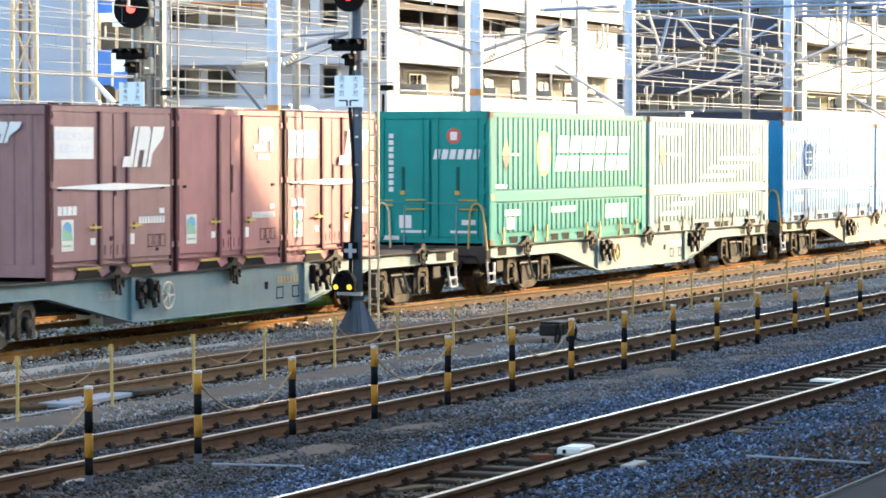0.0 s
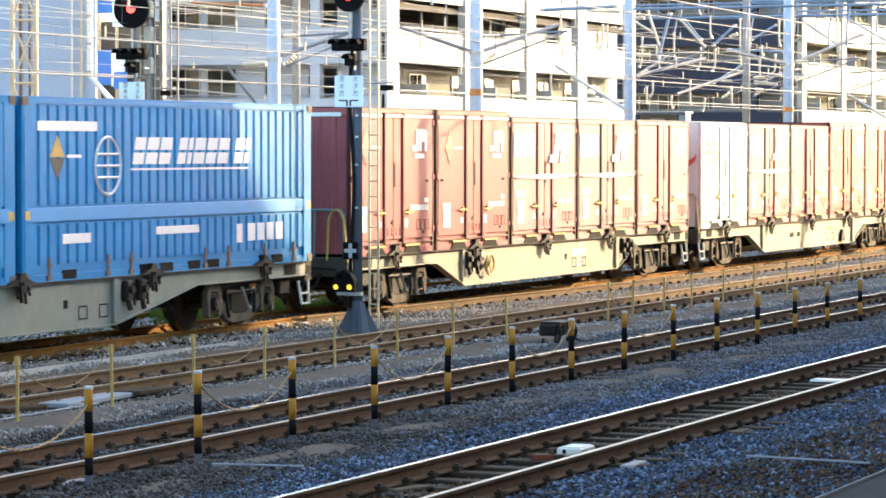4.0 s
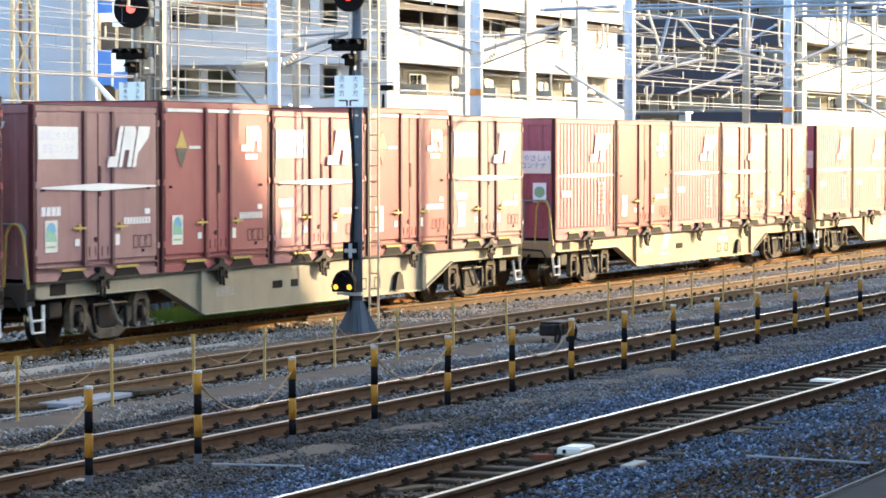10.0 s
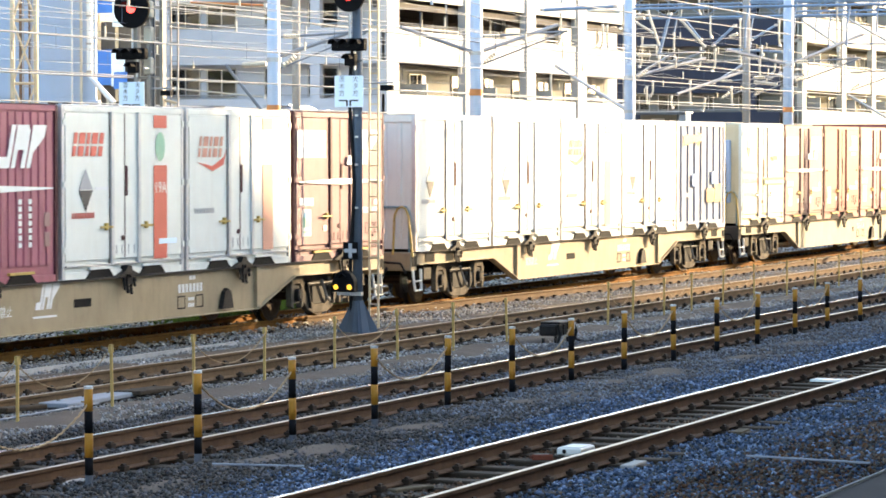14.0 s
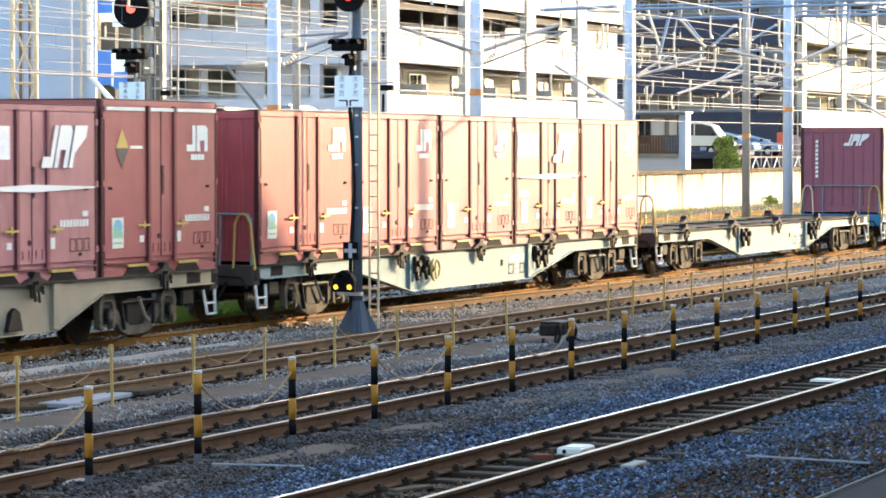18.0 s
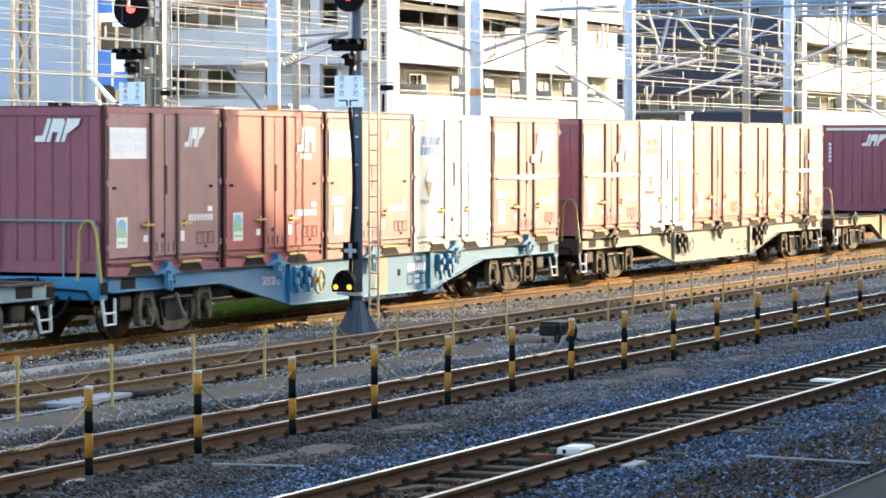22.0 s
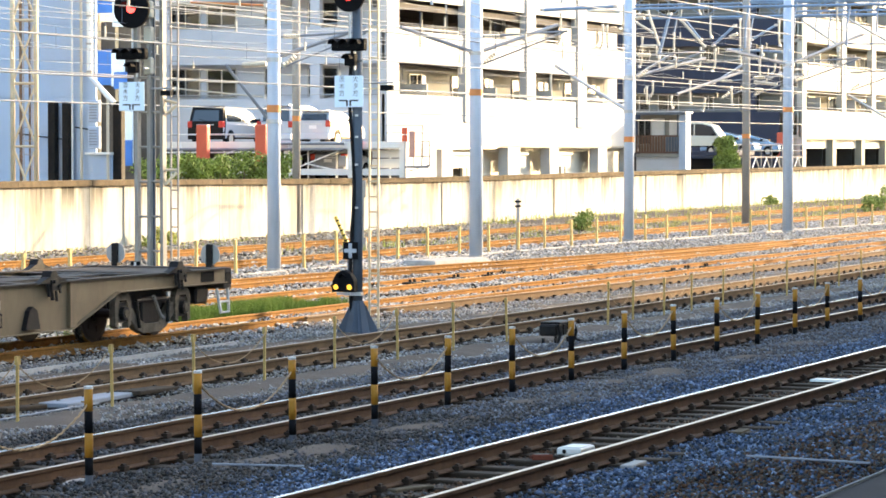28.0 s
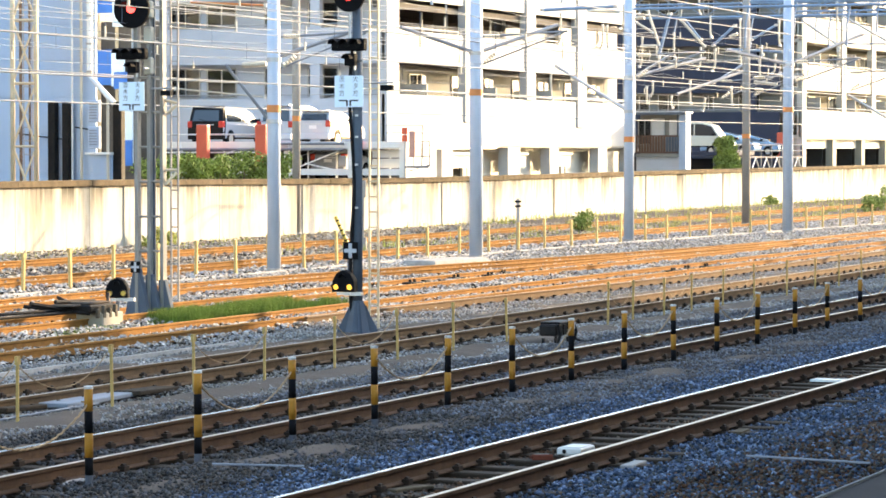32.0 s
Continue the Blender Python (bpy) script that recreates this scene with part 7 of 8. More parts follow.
def diamond(c, x, z, s, top="yellow", y=-CW - .012):
    part("diamond_mark", prism(bmesh.new(), [(x - .17 * s, z), (x + .17 * s, z), (x, z + .25 * s)], "y", y - .004, y), M[top], c, "two-tone diamond mark")
    part("diamond_mark", prism(bmesh.new(), [(x - .17 * s, z - .01), (x, z - .26 * s), (x + .17 * s, z - .01)], "y", y - .004, y), M["sign_ink"], c)
    part("caption_bar", boxes((x + .22 * s, x + .55 * s, y - .004, y, z - .01, z + .035)), M["mark"], c)


def shell(c, paint, h, trim, l=CL, ribs_end=True):
    """Body, roof edge, corner posts and ribbed ends of a container."""
    paint, trim = M[paint], M[trim]
    part("body", bevelled(boxes((-l / 2 + .04, l / 2 - .04, -CW + .03, CW - .03, .09, h - .02)), .01), paint, c)
    part("roof", bevelled(boxes((-l / 2 + .02, l / 2 - .02, -CW + .01, CW - .01, h - .02, h)), .008), trim, c)
    for sx in (-1, 1):
        for sy in (-1, 1):
            part("corner_post", bevelled(boxes((sx * (l / 2 - .04) - .04, sx * (l / 2 - .04) + .04, sy * (CW - .04) - .04, sy * (CW - .04) + .04, 0, h - .02)), .008), trim, c)
        bm = bmesh.new()
        if ribs_end:
            o = [(-1.1, sx * (l / 2 - .06)), (-1.1, sx * (l / 2 - .036))]
            for y in np.arange(-.9, 1.0, .3):
                o += [(y - .05, sx * (l / 2 - .036)), (y - .03, sx * (l / 2 - .012)), (y + .03, sx * (l / 2 - .012)), (y + .05, sx * (l / 2 - .036))]
            prism(bm, o + [(1.1, sx * (l / 2 - .036)), (1.1, sx * (l / 2 - .06))], "z", .23, h - .15)
            bmesh.ops.transform(bm, matrix=Matrix(((0, 1, 0, 0), (1, 0, 0, 0), (0, 0, 1, 0), (0, 0, 0, 1))), verts=bm.verts[:])
            bmesh.ops.recalc_face_normals(bm, faces=bm.faces[:])
            part("end_ribbing", bm, paint, c)
        else:
            bm.free()
        part("end_header", boxes((sx * (l / 2 - .02) - .018, sx * (l / 2 - .02) + .018, -CW + .08, CW - .08, h - .14, h - .02)), paint, c)
        part("end_sill", boxes((sx * (l / 2 - .02) - .018, sx * (l / 2 - .02) + .018, -CW + .08, CW - .08, .05, .22)), paint, c)
    for s in (-1, 1):
        part("bottom_rail", boxes((-l / 2 + .08, l / 2 - .08, s * (CW - .02) - .02, s * (CW - .02) + .02, .0, .10)), paint, c)
        part("top_rail", boxes((-l / 2 + .08, l / 2 - .08, s * (CW - .018) - .018, s * (CW - .018) + .018, h - .10, h - .02)), paint, c)


def pockets(c, xs, frame_mat, w=.46):
    for x in xs:
        # solid black block colours in the dark hollow of the pocket
        part("fork_pocket", prism(bmesh.new(), [(x - w * .90, .0), (x + w * .90, .0), (x + w * .56, .125), (x - w * .56, .125)], "y", -CW - .016, -CW + .02), M["black"], c, "black flared block standing for the shaded hollow of a fork pocket")
        part("pocket_frame", boxes((x - w * .72, x + w * .72, -CW - .03, -CW + .015, .125, .16)), M[frame_mat], c, "worn yellow pocket edge" if frame_mat == "yellow" else "")


def doors(c, paint, h, trim, handle="yellow"):
    """Four-leaf folding side doors with raised posts, a slot handle and brass-yellow locks."""
    xs = (-CL / 2 + .085, -.43, -.02, .39, CL / 2 - .085)
    for a, b in zip(xs, xs[1:]):
        part("door_leaf", bevelled(boxes((a + .012, b - .012, -CW - .004, -CW + .04, .26, h - .115)), .006), M[paint], c)
    for x in (-.43, .39):
        part("door_post", bevelled(boxes((x - .042, x + .042, -CW - .036, -CW + .02, .17, h - .09)), .008), M["post_" + paint if "post_" + paint in M else trim], c)
    part("seam", boxes((-.030, -.012, -CW - .009, -CW - .002, .26, h - .12)), M["trim_rust" if trim == "galv" else trim], c)
    for x, d in ((-.43, -1), (.39, 1)):
        # raised dark strip drawn in place of the gap beside each post
        part("door_gasket", boxes((x + d * .058 - .012, x + d * .058 + .012, -CW - .010, -CW + .01, .20, h - .10)), M["trim_rust" if trim == "galv" else "trim"], c, "dark strip standing for the gap beside a door post")
    part("slot_handle", bevelled(boxes((-.02, .055, -CW - .02, -CW, 1.18, 1.62)), .008), M["trim"], c, "dark slot handle")
    for x, d in ((-.43, -1), (.39, 1)):
        hb = bmesh.new()
        box(hb, min(x + d * .40, x + d * .02), max(x + d * .40, x + d * .02), -CW - .055, -CW - .036, .715, .748)
        box(hb, x + d * .20 - .03, x + d * .20 + .03, -CW - .055, -CW - .01, .685, .79)
        part("door_lock", bevelled(hb, .006), M[handle], c, "yellow door lock bar")
    pieces("drain_slot", [(x - .007, x + .007, -CW - .012, -CW - .002, .32, .46) for x in (-.28, -.11, .09, .26)], M["post_" + paint if "post_" + paint in M else trim], c)
    part("bolt_plate", tube(bmesh.new(), (-.10, -CW - .02, .56), (-.10, -CW - .004, .56), .04, 8), M["trim"], c, "dark bolt on a middle leaf")
    pieces("hinge", [(x - .03, x + .03, -CW - .022, -CW, z - .045, z + .045) for x in (-CL / 2 + .05, CL / 2 - .05) for z in (.42, 1.36, h - .25)], M[paint], c)
    part("threshold", boxes((-CL / 2 + .09, CL / 2 - .09, -CW - .018, -CW + .02, .175, .20)), M["post_" + paint if "post_" + paint in M else trim], c)


def labels_common(c, h, sticker="mark_green"):
    y = -CW - .012
    st_ = part("sticker", boxes((-1.56, -1.21, y - .003, y, .41, .86)), M["shutter"], c, "pale sticker with a blue and green emblem")
    part("sticker_emblem", prism(bmesh.new(), [(-1.385 + .13 * math.cos(q), .72 + .11 * math.sin(q)) for q in np.arange(0, 6.28, .5)], "y", y - .006, y - .003), M["mark_sky"], st_)
    part("sticker_field", prism(bmesh.new(), [(-1.53, .56), (-1.24, .56), (-1.26, .66), (-1.40, .70), (-1.53, .75)], "y", y - .009, y - .006), M[sticker], st_)
    part("sticker_line", boxes((-1.51, -1.27, y - .006, y - .003, .47, .50)), M["mark_green"], st_)
    bars(c, .74, y, .76, 9, .10, .062, .031, "mark", label="plain bars of the container number")
    pieces("small_label", ((1.38, 1.54, y - .003, y, .90, .98), (-.72, -.58, y - .003, y, .48, .58), (.48, .60, y - .003, y, .46, .62)), M["mark"], c, "small white label")
    pieces("vent_mark", ((-1.66, -1.56, y - .012, y, 1.27, 1.31), (1.44, 1.54, y - .012, y, 1.27, 1.31), (1.28, 1.34, y - .012, y, .34, .38)), M["black"], c)
    fr = bmesh.new()
    for x in (1.02, 1.22, 1.42):
        for a, b, p, q in ((0, .16, .40, .415), (0, .16, .575, .59), (0, .015, .415, .575), (.145, .16, .415, .575)):
            box(fr, x + a, x + b, y - .003, y, p, q)
    part("label_frame", fr, M["trim"], c, "faint dark outlined boxes")


def slogan_board(c, y0, y1, z, h=.36):
    """White board with a two-line slogan on the container's end."""
    x = -CL / 2 - .002
    b = part("slogan_board", boxes((x - .006, x, y0, y1, z - h / 2, z + h / 2)), M["mark"], c, "white board with a blue slogan")
    lettering("環境にやさしい\n鉄道コンテナ", .145, M["mark_blue"], b, pose(x - .009, (y0 + y1) / 2, z) @ SIGNX, spread=1.05)


def side_slogan(c, y, faded=False):
    """The same slogan, sun-bleached, on a white board beside the doors."""
    b = part("notice_board", boxes((-1.74, -.62, y - .003, y, 1.72, 2.18)), M["mark"], c, "white notice board with a faded blue slogan")
    if not faded:
        lettering("環境にやさしい\n鉄道コンテナ", .15, M["mark_lilac"], b, pose(-1.18, y - .006, 1.95, 90, 0, 0), spread=1.2)


BUILT = {}


def build_container(kind):
    h = 2.5
    if kind in ("box_plain", "box_faded", "box_red"):
        paint = {"box_plain": "maroon", "box_faded": "maroon_b", "box_red": "red"}[kind]
        c = thing("freight_container", {"box_plain": "maroon painted steel freight container with a white emblem", "box_faded": "faded maroon steel freight container with a white emblem", "box_red": "red-brown steel freight container with a white emblem"}[kind], "container", "freight containers")
        shell(c, paint, h, "trim"), doors(c, paint, h, "trim"), pockets(c, (-.78, .82), "yellow"), labels_common(c, h)
        emblem_blocks(c, .80, 1.83, .70, .40)
    elif kind in ("slant", "slant_faded", "slant_small", "slant_bare"):
        paint = {"slant": "brown", "slant_faded": "maroon_b", "slant_small": "brown", "slant_bare": "brown"}[kind]
        c = thing("freight_container", "brown steel freight container with white board and slanted emblem", "container", "freight containers")
        shell(c, paint, h, "trim"), doors(c, paint, h, "trim"), pockets(c, (-.78, .82), "yellow"), labels_common(c, h)
        y = -CW - .012
        side_slogan(c, y, kind == "slant_bare")
        if kind != "slant_small":
            part("side_stripe", prism(bmesh.new(), [(-1.7, 1.305), (-.03, 1.26), (1.7, 1.305), (1.7, 1.325), (-.03, 1.37), (-1.7, 1.325)], "y", y - .026, y - .022), M["mark"], c, "white tapering stripe")
            emblem_slants(c, .18, 1.60, .60, y=-CW - .040, k=1.30)
        else:
            emblem_slants(c, .60, 1.90, .30, k=1.35)
        bars(c, -1.66, y, .92, 4, .13, .12, .02, "mark", "emblem_bar", label="plain bars of a small name")
        emblem_slants(c, .1, 1.95, .30, y=-CL / 2 - .008, axis="x", k=1.35)
    elif kind in ("tall", "purple_tall"):
        h = 2.6
        paint = "red" if kind == "tall" else "purple"
        c = thing("freight_container", "tall red-brown freight container with a white top band" if kind == "tall" else "tall purple-brown freight container with a white top band", "container", "freight containers")
        shell(c, paint, h, "trim"), doors(c, paint, h, "trim"), pockets(c, (-.78, .82), "yellow"), labels_common(c, h)
        y = -CW - .034
        pieces("top_band", ((-1.74, -.58, y, y + .026, h - .17, h - .118), (-.46, .34, y, y + .026, h - .17, h - .118), (.46, 1.74, y, y + .026, h - .17, h - .118)), M["mark"], c, "white top band")
        part("end_band", boxes((-CL / 2 - .012, -CL / 2 - .004, -1.05, 1.05, h - .17, h - .10)), M["mark"], c)
        if kind == "tall":
            diamond(c, -1.25, 1.88, 1.15)
            emblem_blocks(c, .80, 1.83, .70, .40)
            part("emblem_bar", boxes((-CL / 2 - .012, -CL / 2 - .004, -.3, .3, 1.9, 1.98)), M["mark"], c)
        else:
            emblem_slants(c, .6, 1.98, .30, k=1.35)
            emblem_slants(c, .02, 1.97, .34, y=-CL / 2 - .008, axis="x", k=1.35)
            part("notice_board", boxes((.62, 1.6, -CW - .016, -CW - .012, 1.1, 1.5)), M["mark"], c, "white notice board")
            for i in range(5):
                bars(c, -.98, -CL / 2 - .004, 1.5 + .12 * i, 1, .08, .08, .03, "mark", axis="x")
    elif kind == "purple":
        c = thing("freight_container", "purple-brown ribbed-end freight container with a slanted emblem", "container", "freight containers")
        shell(c, "purple", h, "trim"), doors(c, "brown", h, "trim"), pockets(c, (-.78, .82), "yellow"), labels_common(c, h)
        side_slogan(c, -CW - .012)
        emblem_slants(c, .60, 1.90, .30, k=1.35)
        emblem_slants(c, .05, 1.97, .34, y=-CL / 2 - .008, axis="x", k=1.35)
        for i in range(9):
            bars(c, -.78, -CL / 2 - .004, 1.05 + .125 * i, 1, .085, .08, .03, "mark", axis="x")
    elif kind == "corr":
        c = thing("freight_container", "purple-brown corrugated freight container with a white stripe", "container", "freight containers")
        shell(c, "mauve", h, "trim")
        bm = bmesh.new()
        for x in np.arange(-1.66, 1.7, .205):
            prism(bm, [(x - .094, -CW + .032), (x + .094, -CW + .032), (x + .080, -CW + .004), (x - .080, -CW + .004)], "z", .24, h - .12)
        part("side_corrugation", bm, M["mauve"], c)
        pockets(c, (-.78, .82), "yellow")
        y = -CW - .01
        part("side_stripe", prism(bmesh.new(), [(-1.7, 1.305), (-.03, 1.26), (1.7, 1.305), (1.7, 1.325), (-.03, 1.37), (-1.7, 1.325)], "y", y - .004, y), M["mark"], c, "white tapering stripe")
        emblem_slants(c, .18, 1.60, .60, y=-CW - .02, k=1.30)
        bars(c, -1.5, y, .88, 4, .13, .12, .02, "mark", "emblem_bar", label="plain bars of a small name")
        for x in (.75, 1.02):
            part("number_mark", boxes(*[(x, x + .08, y - .004, y, .5 + .1 * i, .57 + .1 * i) for i in range(7)]), M["mark"], c, "plain bars of the container number")
        part("small_frame", boxes((1.45, 1.6, y - .004, y, .5, .7), (1.45, 1.6, y - .004, y, .78, .98)), M["brown"], c)
        emblem_slants(c, -1.08, 1.98, .34, y=-CL / 2 - .008, axis="x", k=1.35)
        slogan_board(c, -1.13, -.08, 1.60, .46)
        x = -CL / 2 - .002
        eb = part("end_sticker", boxes((x - .006, x, -1.03, -.74, .78, 1.18)), M["sign"], c, "pale sticker with a round emblem")
        part("end_emblem", disc(bmesh.new(), x - .009, -.885, .99, .115, .003), M["mark_green"], eb)
    elif kind in ("white", "white_red", "white_blue", "white_swoosh"):
        c = thing("freight_container", {"white": "weathered white steel freight container with diamond mark", "white_red": "white steel freight container with a red panel", "white_blue": "cream steel freight container with a blue panel", "white_swoosh": "white steel freight container with a red swoosh"}[kind], "container", "freight containers")
        p = "cream" if kind == "white_blue" else "white"
        shell(c, p, h, "galv"), doors(c, p, h, "galv", "yellow"), pockets(c, (-.78, .82), p)
        y = -CW - .012
        bars(c, -1.6, y, .87, 9, .08, .045, .03, "mark_red" if kind == "white_red" else "mark_grey", label="plain bars of the container number")
        if kind == "white_swoosh":
            part("swoosh", prism(bmesh.new(), [(-1.5, 1.66), (-1.0, 1.52), (-.62, 1.62), (-.52, 1.86), (-.62, 1.74), (-1.0, 1.60)], "y", y - .004, y), M["mark_red"], c, "red swoosh emblem")
            block_word(c, -1.50, 1.74, .32, (.07, .16, .08, .15, .09), .06, .08, "mark_faded_red", y - .004)
            part("end_swoosh", prism(bmesh.new(), [(-.50, 1.44), (-.72, 1.40), (-.94, 1.47), (-1.08, 1.60), (-1.12, 1.78), (-1.02, 1.66), (-.86, 1.58), (-.66, 1.57), (-.50, 1.60)], "x", -CL / 2 - .008, -CL / 2 - .003), M["mark_red"], c, "red crescent emblem")
            part("colour_panel", boxes((.78, 1.16, y - .004, y, .24, 1.62), (.78, 1.16, y - .004, y, 2.18, 2.37)), M["mark_faded_red"], c, "faded red colour panel")
        else:
            diamond(c, -1.2, 1.28, 1.2, "mark_grey")
        if kind in ("white_red", "white_blue"):
            cm = "mark_red" if kind == "white_red" else "mark_blue"
            x = .86 if kind == "white_red" else .72
            pn = part("colour_panel", boxes((x, x + .42, y - .004, y, .22, 1.62), (x, x + .42, y - .004, y, 2.18, 2.37)), M[cm], c, "red colour panel" if kind == "white_red" else "blue colour panel")
            if pn:
                lettering("19A", .24, M["mark"], pn, pose(x + .21, y - .007, 1.28, 90, 0, 0))
            part("globe_mark", prism(bmesh.new(), [(x + .21 + .15 * math.cos(q), 1.90 + .22 * math.sin(q)) for q in np.arange(0, 6.28, .45)], "y", y - .004, y), M["mark_green"], c, "green and blue emblem")
            block_word(c, -1.60, 1.76, .34, (.10, .17, .09, .17, .12), .055, .08, "mark_red" if kind == "white_red" else "mark_blue", y)
            part("caption_bar", boxes((x + .16, x + .72, y - .008, y - .004, .44, .52)), M["sign"], c)
    elif kind == "pale_blue":
        c = thing("freight_container", "pale grey-blue freight container with an orange arrow", "container", "freight containers")
        shell(c, "pale_blue", h, "galv")
        bm = bmesh.new()
        for x in np.arange(-1.5, 1.6, .5):
            box(bm, x - .02, x + .02, -CW - .005, -CW + .032, .2, h - .1)
        part("side_ribs", bm, M["pale_blue"], c)
        pockets(c, (-.78, .82), "pale_blue")
        y = -CW - .012
        part("arrow", prism(bmesh.new(), [(-1.45, 1.93), (-.35, 2.05), (-.38, 1.88), (.05, 2.16), (-.35, 2.30), (-.36, 2.20), (-1.35, 2.20)], "y", y - .004, y), M["mark_orange"], c, "orange arrow mark")
        part("orange_block", boxes((.35, .95, y - .004, y, .62, .95), (1.0, 1.5, y - .004, y, .62, 1.05)), M["mark_orange"], c, "orange block mark")
        part("grey_block", boxes((-.75, -.4, y - .004, y, 1.0, 1.3), (.75, 1.0, y - .004, y, 1.05, 1.35)), M["mark_blue"], c)
        bars(c, -1.5, y, .76, 6, .10, .08, .03, "mark", label="plain bars of the container number")
    elif kind == "reefer":
        c = thing("refrigerated_container", "cream refrigerated container with a green emblem and end unit", "container", "freight containers")
        shell(c, "tan_cream", h, "white", ribs_end=False), doors(c, "tan_cream", h, "galv", "galv"), pockets(c, (-.78, .82), "tan_cream")
        y = -CW - .012
        diamond(c, -1.3, 1.92, 1.0, "mark_grey")
        part("green_emblem", prism(bmesh.new(), [(.95 + .38 * math.cos(q), 1.85 + .28 * math.sin(q)) for q in np.arange(0, 6.28, .3)], "y", y - .018, y - .013), M["mark_green"], c, "round green emblem")
        part("emblem_band", boxes((.42, 1.5, y - .014, y - .009, 1.68, 2.0)), M["mark_green"], c)
        part("emblem_red", boxes((.75, 1.15, y - .024, y - .019, 1.60, 1.70)), M["mark_red"], c)
        part("stripe", boxes((.0, 1.74, y - .04, y - .034, 1.10, 1.16)), M["mark_red"], c)
        part("stripe", boxes((.0, 1.74, y - .04, y - .034, 1.00, 1.09)), M["mark_green"], c)
        lettering("COOL CONTAINER", .16, M["mark_red"], c, pose(-1.0, y - .008, 1.08, 90, 0, 0))
        bars(c, -1.65, y, 1.26, 9, .12, .10, .03, "mark_grey", label="plain bars of unreadable writing")
        bars(c, -1.65, y, .72, 8, .09, .08, .03, "mark_grey")
        un = part("cooling_unit", bevelled(boxes((-CL / 2 - .05, -CL / 2 + .03, -.95, .95, .55, 2.1)), .03), M["clad"], c, "grey end cooling unit")
        part("grille", boxes(*[(-CL / 2 - .062, -CL / 2 - .05, -.85, -.25, .9 + .08 * i, .94 + .08 * i) for i in range(8)]), M["soot"], un)
        part("control_box", boxes((-CL / 2 - .07, -CL / 2 - .05, -.1, .5, .9, 1.5)), M["white"], un)
    else:
        l = 9.41
        h = 2.6
        paint = kind
        light = kind + "_light"
        c = thing("long_container", {"green": "long teal-green corrugated container with white emblem lettering blocks", "khaki": "long grey-olive corrugated container with white speed stripes", "blue": "long bright blue corrugated container with a globe emblem"}[kind], "container", "long freight containers")
        shell(c, paint, h, paint, l, ribs_end=False)
        bm = bmesh.new()
        for x in np.arange(-l / 2 + .3, l / 2 - .2, .272):
            for za, zb in ((.24, .80), (1.08, h - .12)):
                prism(bm, [(x - .118, -CW + .032), (x + .118, -CW + .032), (x + .095, -CW - .002), (x - .095, -CW - .002)], "z", za, zb)
        part("side_corrugation", bm, M[paint], c)
        part("side_band", bevelled(boxes((-l / 2 + .12, l / 2 - .12, -CW - .012, -CW + .03, .84, 1.04)), .008), M[light], c, "smooth band along the side")
        for a, b in ((-l / 2 + .05, 0), (l / 2 - .3, 0)):
            part("end_post", boxes((a, a + .25, -CW - .008, -CW + .03, .05, h - .08)), M[paint], c)
        y = -CW - .006
        # black boxes colour in the pockets' dark hollows
        pieces("fork_pocket", [(x - .2, x + .2, -CW - .004, -CW + .01, .02, .15) for x in (-1.1, 1.1, -.45, .45, -3.4, 3.4)], M["black"], c)
        for x in (-4.0, -2.3, -1.6, .8, 1.6, 2.9, 4.0):
            tp = boxes((x - .055, x + .055, -CW - .03, -CW, .02, .09), (x - .025, x + .025, -CW - .03, -CW - .01, .09, .34), (x - .045, x + .045, -CW - .035, -CW - .01, .20, .25))
            part("tie_point", tp, M["yellow" if kind == "green" else "trim_rust"], c, "worn tie-down latch")
        pieces("corner_tag", ((l / 2 - .20, l / 2 - .06, -CW - .014, -CW - .008, .88, 1.0), (-l / 2 + .06, -l / 2 + .20, -CW - .014, -CW - .008, .88, 1.0)), M["yellow"], c, "yellow corner tag")
        part("corner_casting", boxes(*[(e * (l / 2 - .08) - .08, e * (l / 2 - .08) + .08, -CW - .016, -CW + .06, zz, zz + .12) for e in (-1, 1) for zz in (.0, h - .13)]), M["trim_rust"], c, "worn corner castings")
        if kind == "green":
            part("emblem", prism(bmesh.new(), [(-1.75 + .40 * math.cos(q), 1.78 + .46 * math.sin(q)) for q in np.arange(0, 6.28, .25)], "y", y - .004, y), M["mark_orange"], c, "orange oval emblem")
            part("emblem_core", prism(bmesh.new(), [(-2.0, 1.44), (-1.5, 1.44), (-1.55, 1.6), (-1.6, 1.78), (-1.5, 2.12), (-2.0, 2.12), (-1.92, 1.78), (-1.92, 1.6)], "y", y - .008, y - .004), M["mark"], c)
            block_word(c, -1.10, 1.42, .72, (.62, .60, .70, .58, .60, .66), .14, .20, y=y)
            pieces("white_bar", ((-1.3, .1, y - .004, y, .58, .70), (-3.9, -3.1, y - .004, y, .56, .68), (-3.8, -3.4, y - .004, y, .30, .52), (-4.4, -3.8, y - .004, y, 1.10, 1.18)), M["mark"], c)
            for i in range(4):
                part("white_glyph", boxes((2.0 + .36 * i, 2.28 + .36 * i, y - .004, y, .40, .70)), M["mark"], c, "plain white block")
            diamond(c, -3.85, 1.75, 1.3, y=y)
            x = -l / 2 - .02
            for a, b in ((-1.12, -.03), (.03, 1.12)):
                dl = part("end_door", bevelled(boxes((x, x + .03, a, b, .16, h - .16)), .008), M[paint], c, "ribbed end door leaf")
                for q in (.12, .88):
                    yy = a + (b - a) * q
                    part("lock_rod", tubes(.018, ((x - .02, yy, .12), (x - .02, yy, h - .12)), n=8), M[paint], dl)
                yy = (a + b) / 2
